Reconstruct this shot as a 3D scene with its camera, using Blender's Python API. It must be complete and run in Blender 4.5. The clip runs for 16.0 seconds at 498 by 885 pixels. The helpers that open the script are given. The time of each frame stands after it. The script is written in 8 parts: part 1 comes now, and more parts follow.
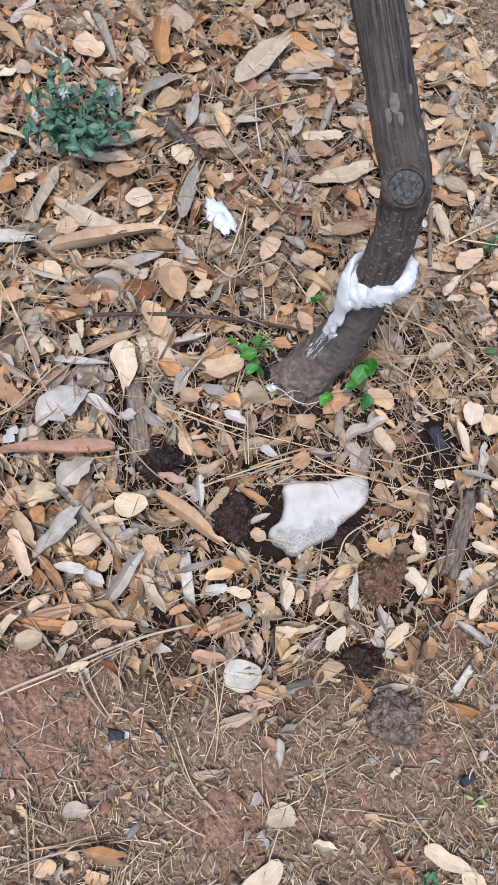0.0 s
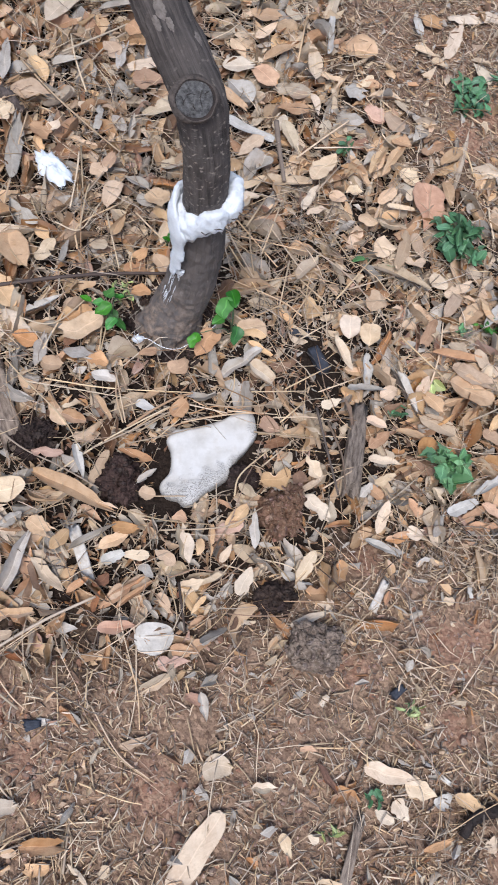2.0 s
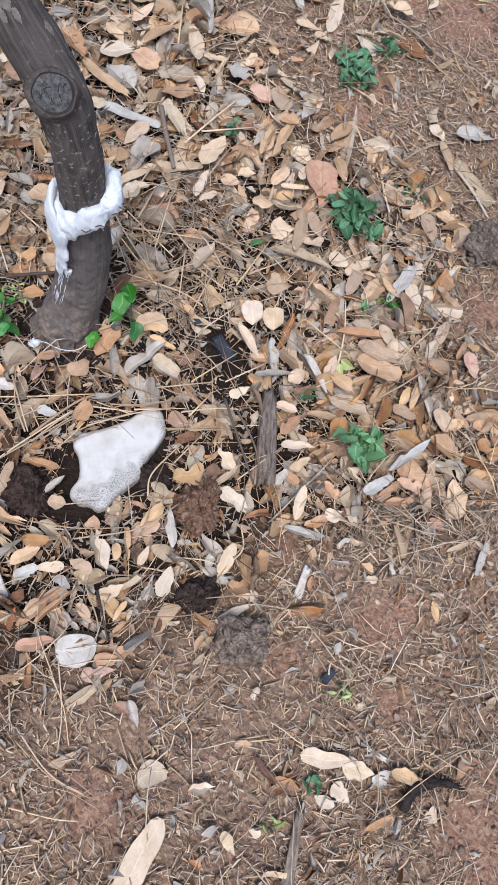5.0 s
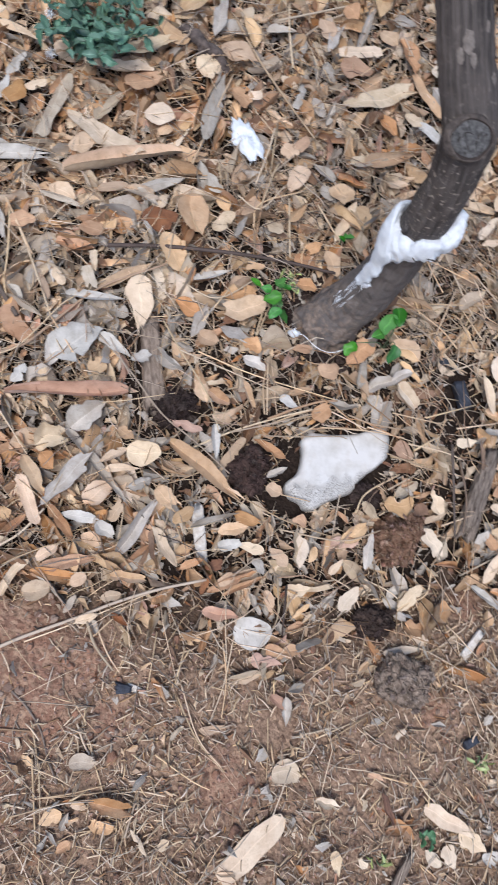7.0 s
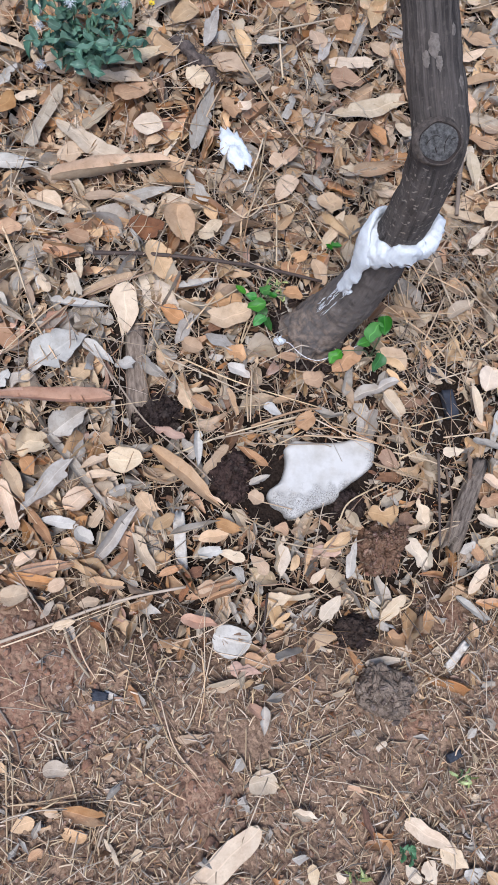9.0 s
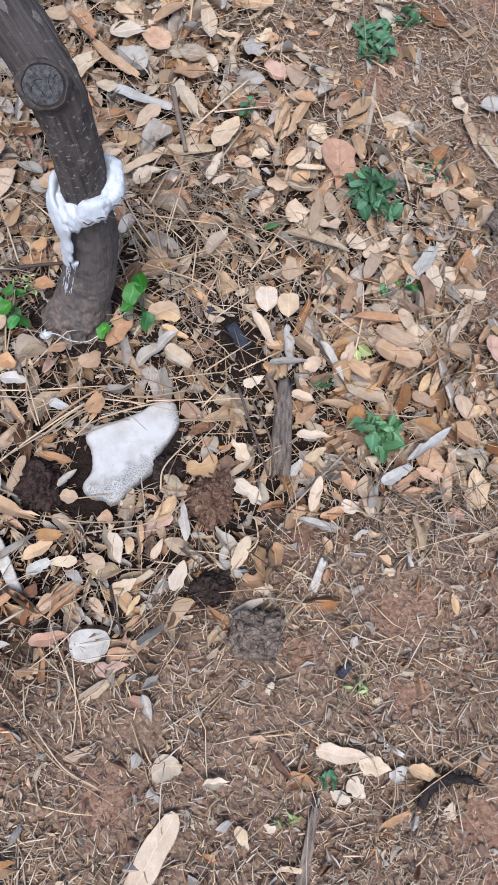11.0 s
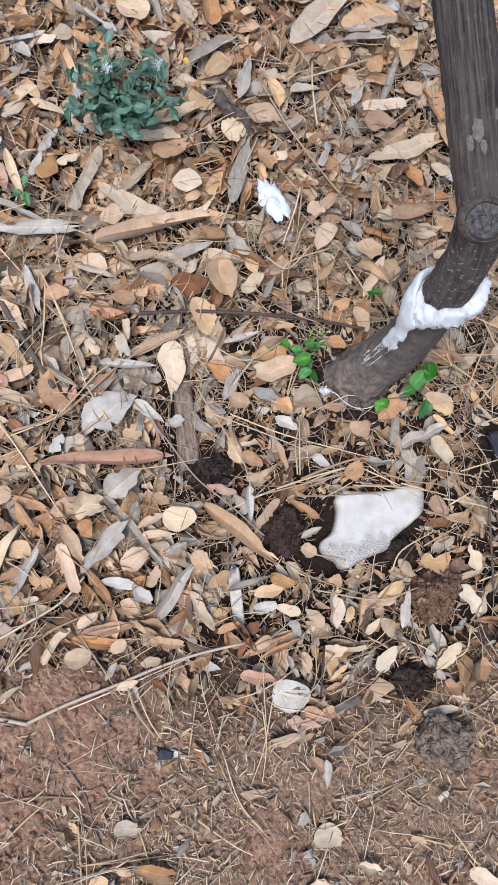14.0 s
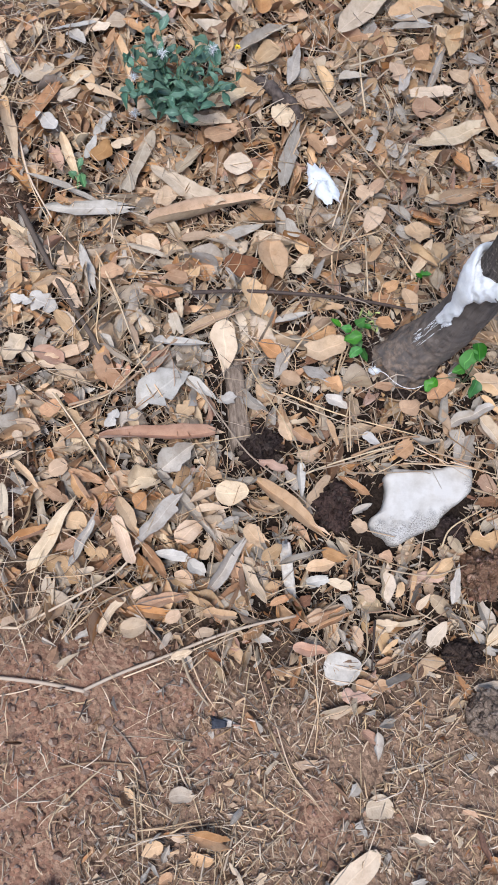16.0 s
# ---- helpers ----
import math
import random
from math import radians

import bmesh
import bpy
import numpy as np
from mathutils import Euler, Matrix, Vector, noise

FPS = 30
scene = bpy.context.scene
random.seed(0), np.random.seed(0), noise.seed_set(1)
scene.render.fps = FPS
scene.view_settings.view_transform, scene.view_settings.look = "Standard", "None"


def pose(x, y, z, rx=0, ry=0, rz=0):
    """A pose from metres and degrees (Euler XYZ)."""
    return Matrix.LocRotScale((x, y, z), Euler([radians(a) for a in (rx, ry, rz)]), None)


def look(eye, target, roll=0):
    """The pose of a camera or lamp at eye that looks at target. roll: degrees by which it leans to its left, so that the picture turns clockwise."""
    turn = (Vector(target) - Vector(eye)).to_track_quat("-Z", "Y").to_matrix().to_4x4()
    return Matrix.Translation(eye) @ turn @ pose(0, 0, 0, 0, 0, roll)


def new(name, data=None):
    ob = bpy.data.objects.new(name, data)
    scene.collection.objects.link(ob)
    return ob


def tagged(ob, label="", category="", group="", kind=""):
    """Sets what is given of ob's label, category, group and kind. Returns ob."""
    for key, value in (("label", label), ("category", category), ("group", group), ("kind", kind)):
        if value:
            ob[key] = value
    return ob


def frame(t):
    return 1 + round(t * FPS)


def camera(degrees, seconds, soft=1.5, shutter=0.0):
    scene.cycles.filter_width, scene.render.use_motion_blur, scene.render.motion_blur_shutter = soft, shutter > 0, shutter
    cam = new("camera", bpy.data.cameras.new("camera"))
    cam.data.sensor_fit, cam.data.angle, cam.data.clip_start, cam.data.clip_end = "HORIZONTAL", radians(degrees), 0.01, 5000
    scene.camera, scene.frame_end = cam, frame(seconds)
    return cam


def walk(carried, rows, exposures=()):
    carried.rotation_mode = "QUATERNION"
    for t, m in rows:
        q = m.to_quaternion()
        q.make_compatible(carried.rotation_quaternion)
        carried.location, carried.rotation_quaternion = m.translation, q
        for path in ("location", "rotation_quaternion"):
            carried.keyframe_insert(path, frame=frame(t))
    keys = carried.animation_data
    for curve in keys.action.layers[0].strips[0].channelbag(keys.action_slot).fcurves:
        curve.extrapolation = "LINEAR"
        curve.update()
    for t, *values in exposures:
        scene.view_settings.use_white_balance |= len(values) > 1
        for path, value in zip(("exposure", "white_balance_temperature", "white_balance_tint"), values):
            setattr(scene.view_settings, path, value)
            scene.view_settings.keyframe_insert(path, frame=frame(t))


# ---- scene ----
# ---- camera ----
cam = camera(35.2, 16.0, soft=1.1, shutter=0.34)
EXPOSURES = ((0.0, 0.65, 5980, 10), (2.0, 0.69, 5960, 10), (3.5, 0.71, 5920, 10), (6.0, 0.68, 5880, 10), (7.0, 0.64, 5900, 10), (10.0, 0.65, 5780, 10), (12.5, 0.68, 5780, 10), (13.5, 0.66, 6000, 10), (16.0, 0.67, 6020, 10))
PATH = [
    (0, (-0.205, -0.676, 1.214), (-0.055, 0.145, -0.603), 25.2),
    (0.5, (-0.19, -0.669, 1.202), (-0.03, 0.135, -0.622), 25.6),
    (1, (-0.145, -0.657, 1.193), (0.029, 0.124, -0.64), 25.2),
    (1.5, (-0.089, -0.65, 1.191), (0.117, 0.1, -0.652), 19.8),
    (2, (-0.072, -0.642, 1.19), (0.201, 0.069, -0.66), 23.9),
    (2.5, (-0.042, -0.644, 1.192), (0.269, 0.053, -0.656), 24.0),
    (3, (-0.019, -0.635, 1.202), (0.341, 0.036, -0.647), 26.3),
    (3.5, (-0.023, -0.617, 1.212), (0.369, 0.05, -0.632), 27.6),
    (3.7, (-0.014, -0.617, 1.213), (0.386, 0.051, -0.63), 27.5),
    (5.8, (-0.056, -0.618, 1.163), (0.443, 0.017, -0.667), 35.6),
    (6, (-0.086, -0.616, 1.161), (0.412, 0.017, -0.669), 40.3),
    (6.5, (-0.181, -0.609, 1.168), (0.192, 0.015, -0.695), 41.7),
    (7, (-0.266, -0.603, 1.176), (-0.018, 0.01, -0.712), 38.9),
    (7.5, (-0.298, -0.616, 1.176), (-0.086, 0.007, -0.713), 38.4),
    (8, (-0.259, -0.598, 1.18), (-0.067, 0.026, -0.71), 36.6),
    (8.5, (-0.225, -0.595, 1.18), (-0.034, 0.039, -0.707), 35.6),
    (9, (-0.211, -0.599, 1.179), (-0.016, 0.038, -0.707), 34.5),
    (9.5, (-0.179, -0.596, 1.171), (0.009, 0.033, -0.718), 33.0),
    (10, (-0.096, -0.594, 1.154), (0.12, 0.041, -0.73), 25.5),
    (10.2, (-0.042, -0.582, 1.151), (0.192, 0.015, -0.743), 23.8),
    (10.7, (0.02, -0.59, 1.17), (0.31, 0.02, -0.70), 23.0),
    (11.3, (0.01, -0.59, 1.185), (0.37, 0.01, -0.69), 27.0),
    (11.8, (-0.03, -0.58, 1.195), (0.35, -0.0, -0.69), 31.0),
    (12.3, (-0.119, -0.575, 1.194), (0.274, -0.014, -0.684), 38.6),
    (12.5, (-0.146, -0.578, 1.204), (0.215, 0.006, -0.675), 39.7),
    (13, (-0.276, -0.567, 1.212), (-0.06, 0.048, -0.679), 35.7),
    (13.5, (-0.307, -0.545, 1.221), (-0.176, 0.063, -0.68), 30.7),
    (14, (-0.264, -0.527, 1.218), (-0.148, 0.078, -0.684), 26.5),
    (14.5, (-0.279, -0.543, 1.211), (-0.158, 0.059, -0.693), 26.9),
    (15, (-0.294, -0.577, 1.215), (-0.18, 0.034, -0.686), 26.0),
    (15.5, (-0.291, -0.589, 1.209), (-0.207, 0.017, -0.695), 23.8),
    (16, (-0.308, -0.596, 1.21), (-0.232, 0.023, -0.691), 23.4),
]
walk(cam, [(t, look(eye, target, roll)) for t, eye, target, roll in PATH], EXPOSURES)

# ---- light ----
world = bpy.data.worlds.new("overcast_sky")
scene.world = world
world.use_nodes = True
wn = world.node_tree
sky = wn.nodes.new("ShaderNodeTexSky")
sky.sky_type, sky.sun_disc = "NISHITA", False
sky.sun_elevation, sky.sun_rotation = radians(62), radians(200)
sky.air_density, sky.dust_density, sky.ozone_density = 1.0, 1.5, 1.5
wn.links.new(sky.outputs[0], wn.nodes["Background"].inputs[0])
wn.nodes["Background"].inputs[1].default_value = 0.096
sun_data = bpy.data.lights.new("sun", "SUN")
sun_data.energy, sun_data.angle, sun_data.color = 2.15, radians(24), (1.0, 0.985, 0.965)
sun = new("sun", sun_data)
sun.matrix_world = look((-0.7, -1.6, 4.0), (0, 0, 0))


# ---- materials ----
def rgb(r, g, b):
    """Linear colour from display values 0 to 255."""
    return tuple(((c / 255 + 0.055) / 1.055) ** 2.4 if c > 10 else c / 255 / 12.92 for c in (r, g, b)) + (1.0,)


class Mat:
    """A node material with short ways to add nodes."""

    def __init__(self, name, rough=0.8, spec=0.3, metal=0.0):
        self.m = bpy.data.materials.new(name)
        self.m.use_nodes = True
        self.t = self.m.node_tree
        self.b = self.t.nodes["Principled BSDF"]
        self.b.inputs["Roughness"].default_value = rough
        self.b.inputs["Specular IOR Level"].default_value = spec
        self.b.inputs["Metallic"].default_value = metal

    def n(self, kind, **sets):
        node = self.t.nodes.new(kind)
        for key, value in sets.items():
            if key in ("operation", "blend_type", "data_type", "feature", "wave_type", "bands_direction", "noise_dimensions"):
                setattr(node, key, value)
        return node

    def put(self, a, b):
        self.t.links.new(a, b)

    def place(self):
        return self.n("ShaderNodeNewGeometry").outputs["Position"]

    def noise(self, scale, detail=4, rough=0.6, where=None, stretch=None):
        node = self.n("ShaderNodeTexNoise")
        node.inputs["Scale"].default_value = scale
        node.inputs["Detail"].default_value = detail
        node.inputs["Roughness"].default_value = rough
        where = where or self.place()
        if stretch:
            mp = self.n("ShaderNodeMapping")
            mp.inputs["Scale"].default_value = stretch
            self.put(where, mp.inputs[0])
            where = mp.outputs[0]
        self.put(where, node.inputs["Vector"])
        return node.outputs["Fac"]

    def ramp(self, fac, *stops):
        node = self.n("ShaderNodeValToRGB")
        els = node.color_ramp.elements
        els[0].position, els[0].color = stops[0]
        els[1].position, els[1].color = stops[-1]
        for p, c in stops[1:-1]:
            e = els.new(p)
            e.color = c
        self.put(fac, node.inputs[0])
        return node.outputs[0]

    def mix(self, fac, a, b, blend="MIX"):
        node = self.n("ShaderNodeMix", data_type="RGBA", blend_type=blend)
        for value, sock in ((fac, node.inputs[0]), (a, node.inputs[6]), (b, node.inputs[7])):
            if isinstance(value, (int, float, tuple)):
                sock.default_value = value
            else:
                self.put(value, sock)
        return node.outputs[2]

    def math(self, op, a, b=0.0, c=0.0):
        node = self.n("ShaderNodeMath", operation=op)
        for value, sock in zip((a, b, c), node.inputs):
            if isinstance(value, (int, float)):
                sock.default_value = value
            else:
                self.put(value, sock)
        return node.outputs[0]

    def vary(self, colour, rnd, low, high, sat=0.12, hue=0.012):
        """Brightness, saturation and hue shifted by a random value for each piece."""
        node = self.n("ShaderNodeHueSaturation")
        self.put(colour, node.inputs["Color"])
        self.put(self.math("MULTIPLY_ADD", rnd, high - low, low), node.inputs["Value"])
        r2 = self.math("FRACT", self.math("MULTIPLY", rnd, 7.31))
        self.put(self.math("MULTIPLY_ADD", r2, 2 * sat, 1 - sat), node.inputs["Saturation"])
        r3 = self.math("FRACT", self.math("MULTIPLY", rnd, 13.7))
        self.put(self.math("MULTIPLY_ADD", r3, 2 * hue, 0.5 - hue), node.inputs["Hue"])
        return node.outputs[0]

    def finish(self, colour, bump=None, strength=0.3, depth=0.002):
        if isinstance(colour, tuple):
            self.b.inputs["Base Color"].default_value = colour
        else:
            self.put(colour, self.b.inputs["Base Color"])
        if bump is not None:
            node = self.n("ShaderNodeBump")
            node.inputs["Strength"].default_value = strength
            node.inputs["Distance"].default_value = depth
            self.put(bump, node.inputs["Height"])
            self.put(node.outputs[0], self.b.inputs["Normal"])
        return self.m


def pieces_random(m):
    """A random value for each object and each loose piece of a mesh."""
    a = m.n("ShaderNodeObjectInfo").outputs["Random"]
    b = m.n("ShaderNodeNewGeometry").outputs["Random Per Island"]
    return m.math("FRACT", m.math("ADD", a, b))


def leaf_material(name, one, two, spot, rough=0.62, low=0.72, high=1.16):
    m = Mat(name, rough + 0.06, 0.22)
    rnd = pieces_random(m)
    big = m.noise(48, 4, 0.65)
    fine = m.noise(420, 5, 0.7)
    col = m.mix(m.ramp(big, (0.36, (0, 0, 0, 1)), (0.64, (1, 1, 1, 1))), one, two)
    blotch = m.noise(120, 4, 0.7)
    col = m.mix(m.ramp(blotch, (0.54, (0, 0, 0, 1)), (0.7, (0.3, 0.3, 0.3, 1))), col, spot)
    col = m.mix(m.ramp(fine, (0.58, (0, 0, 0, 1)), (0.76, (0.35, 0.35, 0.35, 1))), col, spot)
    weather = m.noise(19, 4, 0.6)
    col = m.mix(m.ramp(weather, (0.5, (0, 0, 0, 1)), (0.68, (0.3, 0.3, 0.3, 1))), col, m.mix(0.5, two, spot))
    uv = m.n("ShaderNodeUVMap").outputs[0]
    sep = m.n("ShaderNodeSeparateXYZ")
    m.put(uv, sep.inputs[0])
    side = m.math("ABSOLUTE", m.math("SUBTRACT", sep.outputs[1], 0.5))
    rib = m.ramp(side, (0.012, (1, 1, 1, 1)), (0.035, (0, 0, 0, 1)))
    col = m.mix(m.math("MULTIPLY", rib, 0.3), col, tuple(min(1.0, c * 1.35) for c in one[:3]) + (1.0,))
    # browned, brittle margin
    edge = m.math("ADD", side, m.math("MULTIPLY", blotch, 0.12))
    col = m.mix(m.ramp(edge, (0.5, (0, 0, 0, 1)), (0.58, (0.45, 0.45, 0.45, 1))), col, spot)
    vein = m.n("ShaderNodeTexWave", wave_type="BANDS", bands_direction="X")
    vein.inputs["Scale"].default_value = 3.2
    vein.inputs["Distortion"].default_value = 1.5
    shear = m.n("ShaderNodeCombineXYZ")
    m.put(m.math("SUBTRACT", sep.outputs[0], m.math("MULTIPLY", side, 0.55)), shear.inputs[0])
    m.put(shear.outputs[0], vein.inputs["Vector"])
    crease = m.noise(1.0, 4, 0.7, where=uv, stretch=(5, 26, 1))
    relief = m.math("ADD", m.math("MULTIPLY", vein.outputs["Fac"], 0.16), m.math("MULTIPLY", fine, 0.8))
    relief = m.math("ADD", m.math("ADD", relief, m.math("MULTIPLY", crease, 0.9)), m.math("MULTIPLY", rib, 0.3))
    return m.finish(m.vary(col, rnd, low, high, 0.14, 0.004), relief, 0.5, 0.0012)


LEAF_TONES = {
    "tan": leaf_material("leaf_tan", rgb(214, 181, 146), rgb(197, 162, 126), rgb(138, 108, 84), low=0.66, high=1.12),
    "orange": leaf_material("leaf_orange", rgb(203, 160, 121), rgb(180, 136, 99), rgb(122, 90, 66), low=0.66, high=1.12),
    "pale": leaf_material("leaf_pale", rgb(214, 192, 165), rgb(194, 170, 142), rgb(140, 118, 98), low=0.66, high=1.12),
    "cream": leaf_material("leaf_cream", rgb(221, 197, 168), rgb(205, 178, 149), rgb(168, 140, 114), low=0.88, high=1.08),
    "grey": leaf_material("leaf_grey", rgb(196, 184, 170), rgb(173, 159, 144), rgb(120, 107, 96), low=0.66, high=1.12),
    "brown": leaf_material("leaf_brown", rgb(152, 119, 93), rgb(122, 92, 72), rgb(76, 58, 48)),
    "rust": leaf_material("leaf_rust", rgb(150, 104, 74), rgb(114, 78, 57), rgb(74, 54, 44)),
    "pink": leaf_material("leaf_pink", rgb(200, 163, 140), rgb(180, 142, 120), rgb(136, 104, 88), low=0.82),
    "white": leaf_material("leaf_white", rgb(200, 191, 180), rgb(178, 168, 156), rgb(136, 127, 118), low=0.9, high=1.1),
}


def straw_material(name, one, two):
    m = Mat(name, 0.6, 0.25)
    col = m.mix(m.noise(60, 3), one, two)
    fine = m.noise(900, 3)
    return m.finish(m.vary(col, pieces_random(m), 0.48, 1.1, 0.15, 0.005), fine, 0.3, 0.0006)


STRAW_TONES = {
    "straw": straw_material("straw_gold", rgb(230, 204, 171), rgb(201, 168, 132)),
    "root": straw_material("straw_brown", rgb(188, 154, 122), rgb(150, 118, 92)),
    "pale": straw_material("straw_pale", rgb(228, 206, 180), rgb(198, 172, 146)),
    "grey": straw_material("straw_grey", rgb(164, 146, 128), rgb(124, 108, 94)),
    "twig": straw_material("twig_grey_brown", rgb(150, 129, 112), rgb(112, 94, 81)),
    "dark": straw_material("twig_dark", rgb(98, 82, 73), rgb(66, 55, 50)),
}


def soil_material():
    m = Mat("red_soil", 0.97, 0.06)
    patch = m.noise(4.5, 4, 0.6)
    mid = m.noise(38, 5, 0.65)
    fine = m.noise(330, 6, 0.75)
    col = m.mix(m.ramp(patch, (0.42, (0, 0, 0, 1)), (0.62, (1, 1, 1, 1))), rgb(150, 122, 101), rgb(141, 117, 98))
    col = m.mix(m.ramp(mid, (0.42, (0, 0, 0, 1)), (0.72, (0.8, 0.8, 0.8, 1))), col, rgb(94, 70, 58))
    col = m.mix(m.ramp(fine, (0.5, (0, 0, 0, 1)), (0.75, (0.8, 0.8, 0.8, 1))), col, rgb(190, 157, 134))
    cell = m.n("ShaderNodeTexVoronoi")
    cell.inputs["Scale"].default_value = 190
    m.put(m.place(), cell.inputs["Vector"])
    grain = m.n("ShaderNodeSeparateColor")
    m.put(cell.outputs["Color"], grain.inputs[0])
    red = m.n("ShaderNodeAttribute")
    red.attribute_name = "red_earth"
    col = m.mix(m.math("MULTIPLY", red.outputs["Fac"], 0.75), col, m.mix(mid, rgb(168, 124, 101), rgb(146, 106, 87)))
    col = m.mix(m.ramp(grain.outputs[0], (0.3, (0, 0, 0, 1)), (0.9, (0.6, 0.6, 0.6, 1))), col, rgb(191, 159, 131))
    col = m.mix(m.ramp(grain.outputs[1], (0.55, (0, 0, 0, 1)), (0.9, (0.4, 0.4, 0.4, 1))), col, rgb(88, 68, 56))
    # dark humus, painted nearer black to deepen the shade between leaves
    humus_shade = m.n("ShaderNodeAttribute")
    humus_shade.attribute_name = "humus_shade"
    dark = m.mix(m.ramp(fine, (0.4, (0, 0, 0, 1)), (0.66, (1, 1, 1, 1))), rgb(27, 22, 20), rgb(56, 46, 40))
    col = m.mix(humus_shade.outputs["Fac"], col, dark)
    vor = m.n("ShaderNodeTexVoronoi")
    vor.inputs["Scale"].default_value = 140
    m.put(m.place(), vor.inputs["Vector"])
    relief = m.math("ADD", m.math("MULTIPLY", fine, 0.7), m.math("SUBTRACT", mid, m.math("MULTIPLY", vor.outputs["Distance"], 0.9)))
    return m.finish(col, relief, 0.8, 0.006)


def crumb_material(name, one, two, three):
    m = Mat(name, 0.9, 0.2)
    rnd = pieces_random(m)
    col = m.ramp(rnd, (0.0, one), (0.5, two), (1.0, three))
    fine = m.noise(500, 5, 0.7)
    col = m.mix(m.ramp(fine, (0.45, (0, 0, 0, 1)), (0.75, (0.6, 0.6, 0.6, 1))), col, rgb(80, 58, 48))
    return m.finish(col, fine, 0.7, 0.002)


def clod_material(name, one, two, scale=60):
    m = Mat(name, 0.97, 0.05)
    mid = m.noise(scale, 5, 0.7)
    fine = m.noise(420, 6, 0.75)
    col = m.mix(m.ramp(mid, (0.38, (0, 0, 0, 1)), (0.66, (1, 1, 1, 1))), one, two)
    col = m.mix(m.ramp(fine, (0.5, (0, 0, 0, 1)), (0.8, (0.7, 0.7, 0.7, 1))), col, tuple(c * 0.4 for c in one[:3]) + (1.0,))
    speck = m.noise(230, 4, 0.8)
    col = m.mix(m.ramp(speck, (0.58, (0, 0, 0, 1)), (0.68, (0.7, 0.7, 0.7, 1))), col, tuple(min(0.6, c * 2.0) for c in one[:3]) + (1.0,))
    # drying cracks
    split = m.n("ShaderNodeTexVoronoi", feature="DISTANCE_TO_EDGE")
    split.inputs["Scale"].default_value = scale
    bent = m.n("ShaderNodeVectorMath", operation="MULTIPLY_ADD")
    m.put(m.n("ShaderNodeTexNoise").outputs["Color"], bent.inputs[0])
    bent.inputs[1].default_value = (0.012, 0.012, 0.012)
    m.put(m.place(), bent.inputs[2])
    m.put(bent.outputs[0], split.inputs["Vector"])
    crack = m.ramp(split.outputs["Distance"], (0.0, (0, 0, 0, 1)), (0.07, (1, 1, 1, 1)))
    col = m.mix(m.math("MULTIPLY_ADD", crack, -0.2, 0.2), col, tuple(c * 0.25 for c in one[:3]) + (1.0,))
    col = m.vary(col, pieces_random(m), 0.7, 1.25)
    return m.finish(col, m.math("ADD", m.math("ADD", mid, crack), m.math("ADD", fine, speck)), 0.8, 0.005)


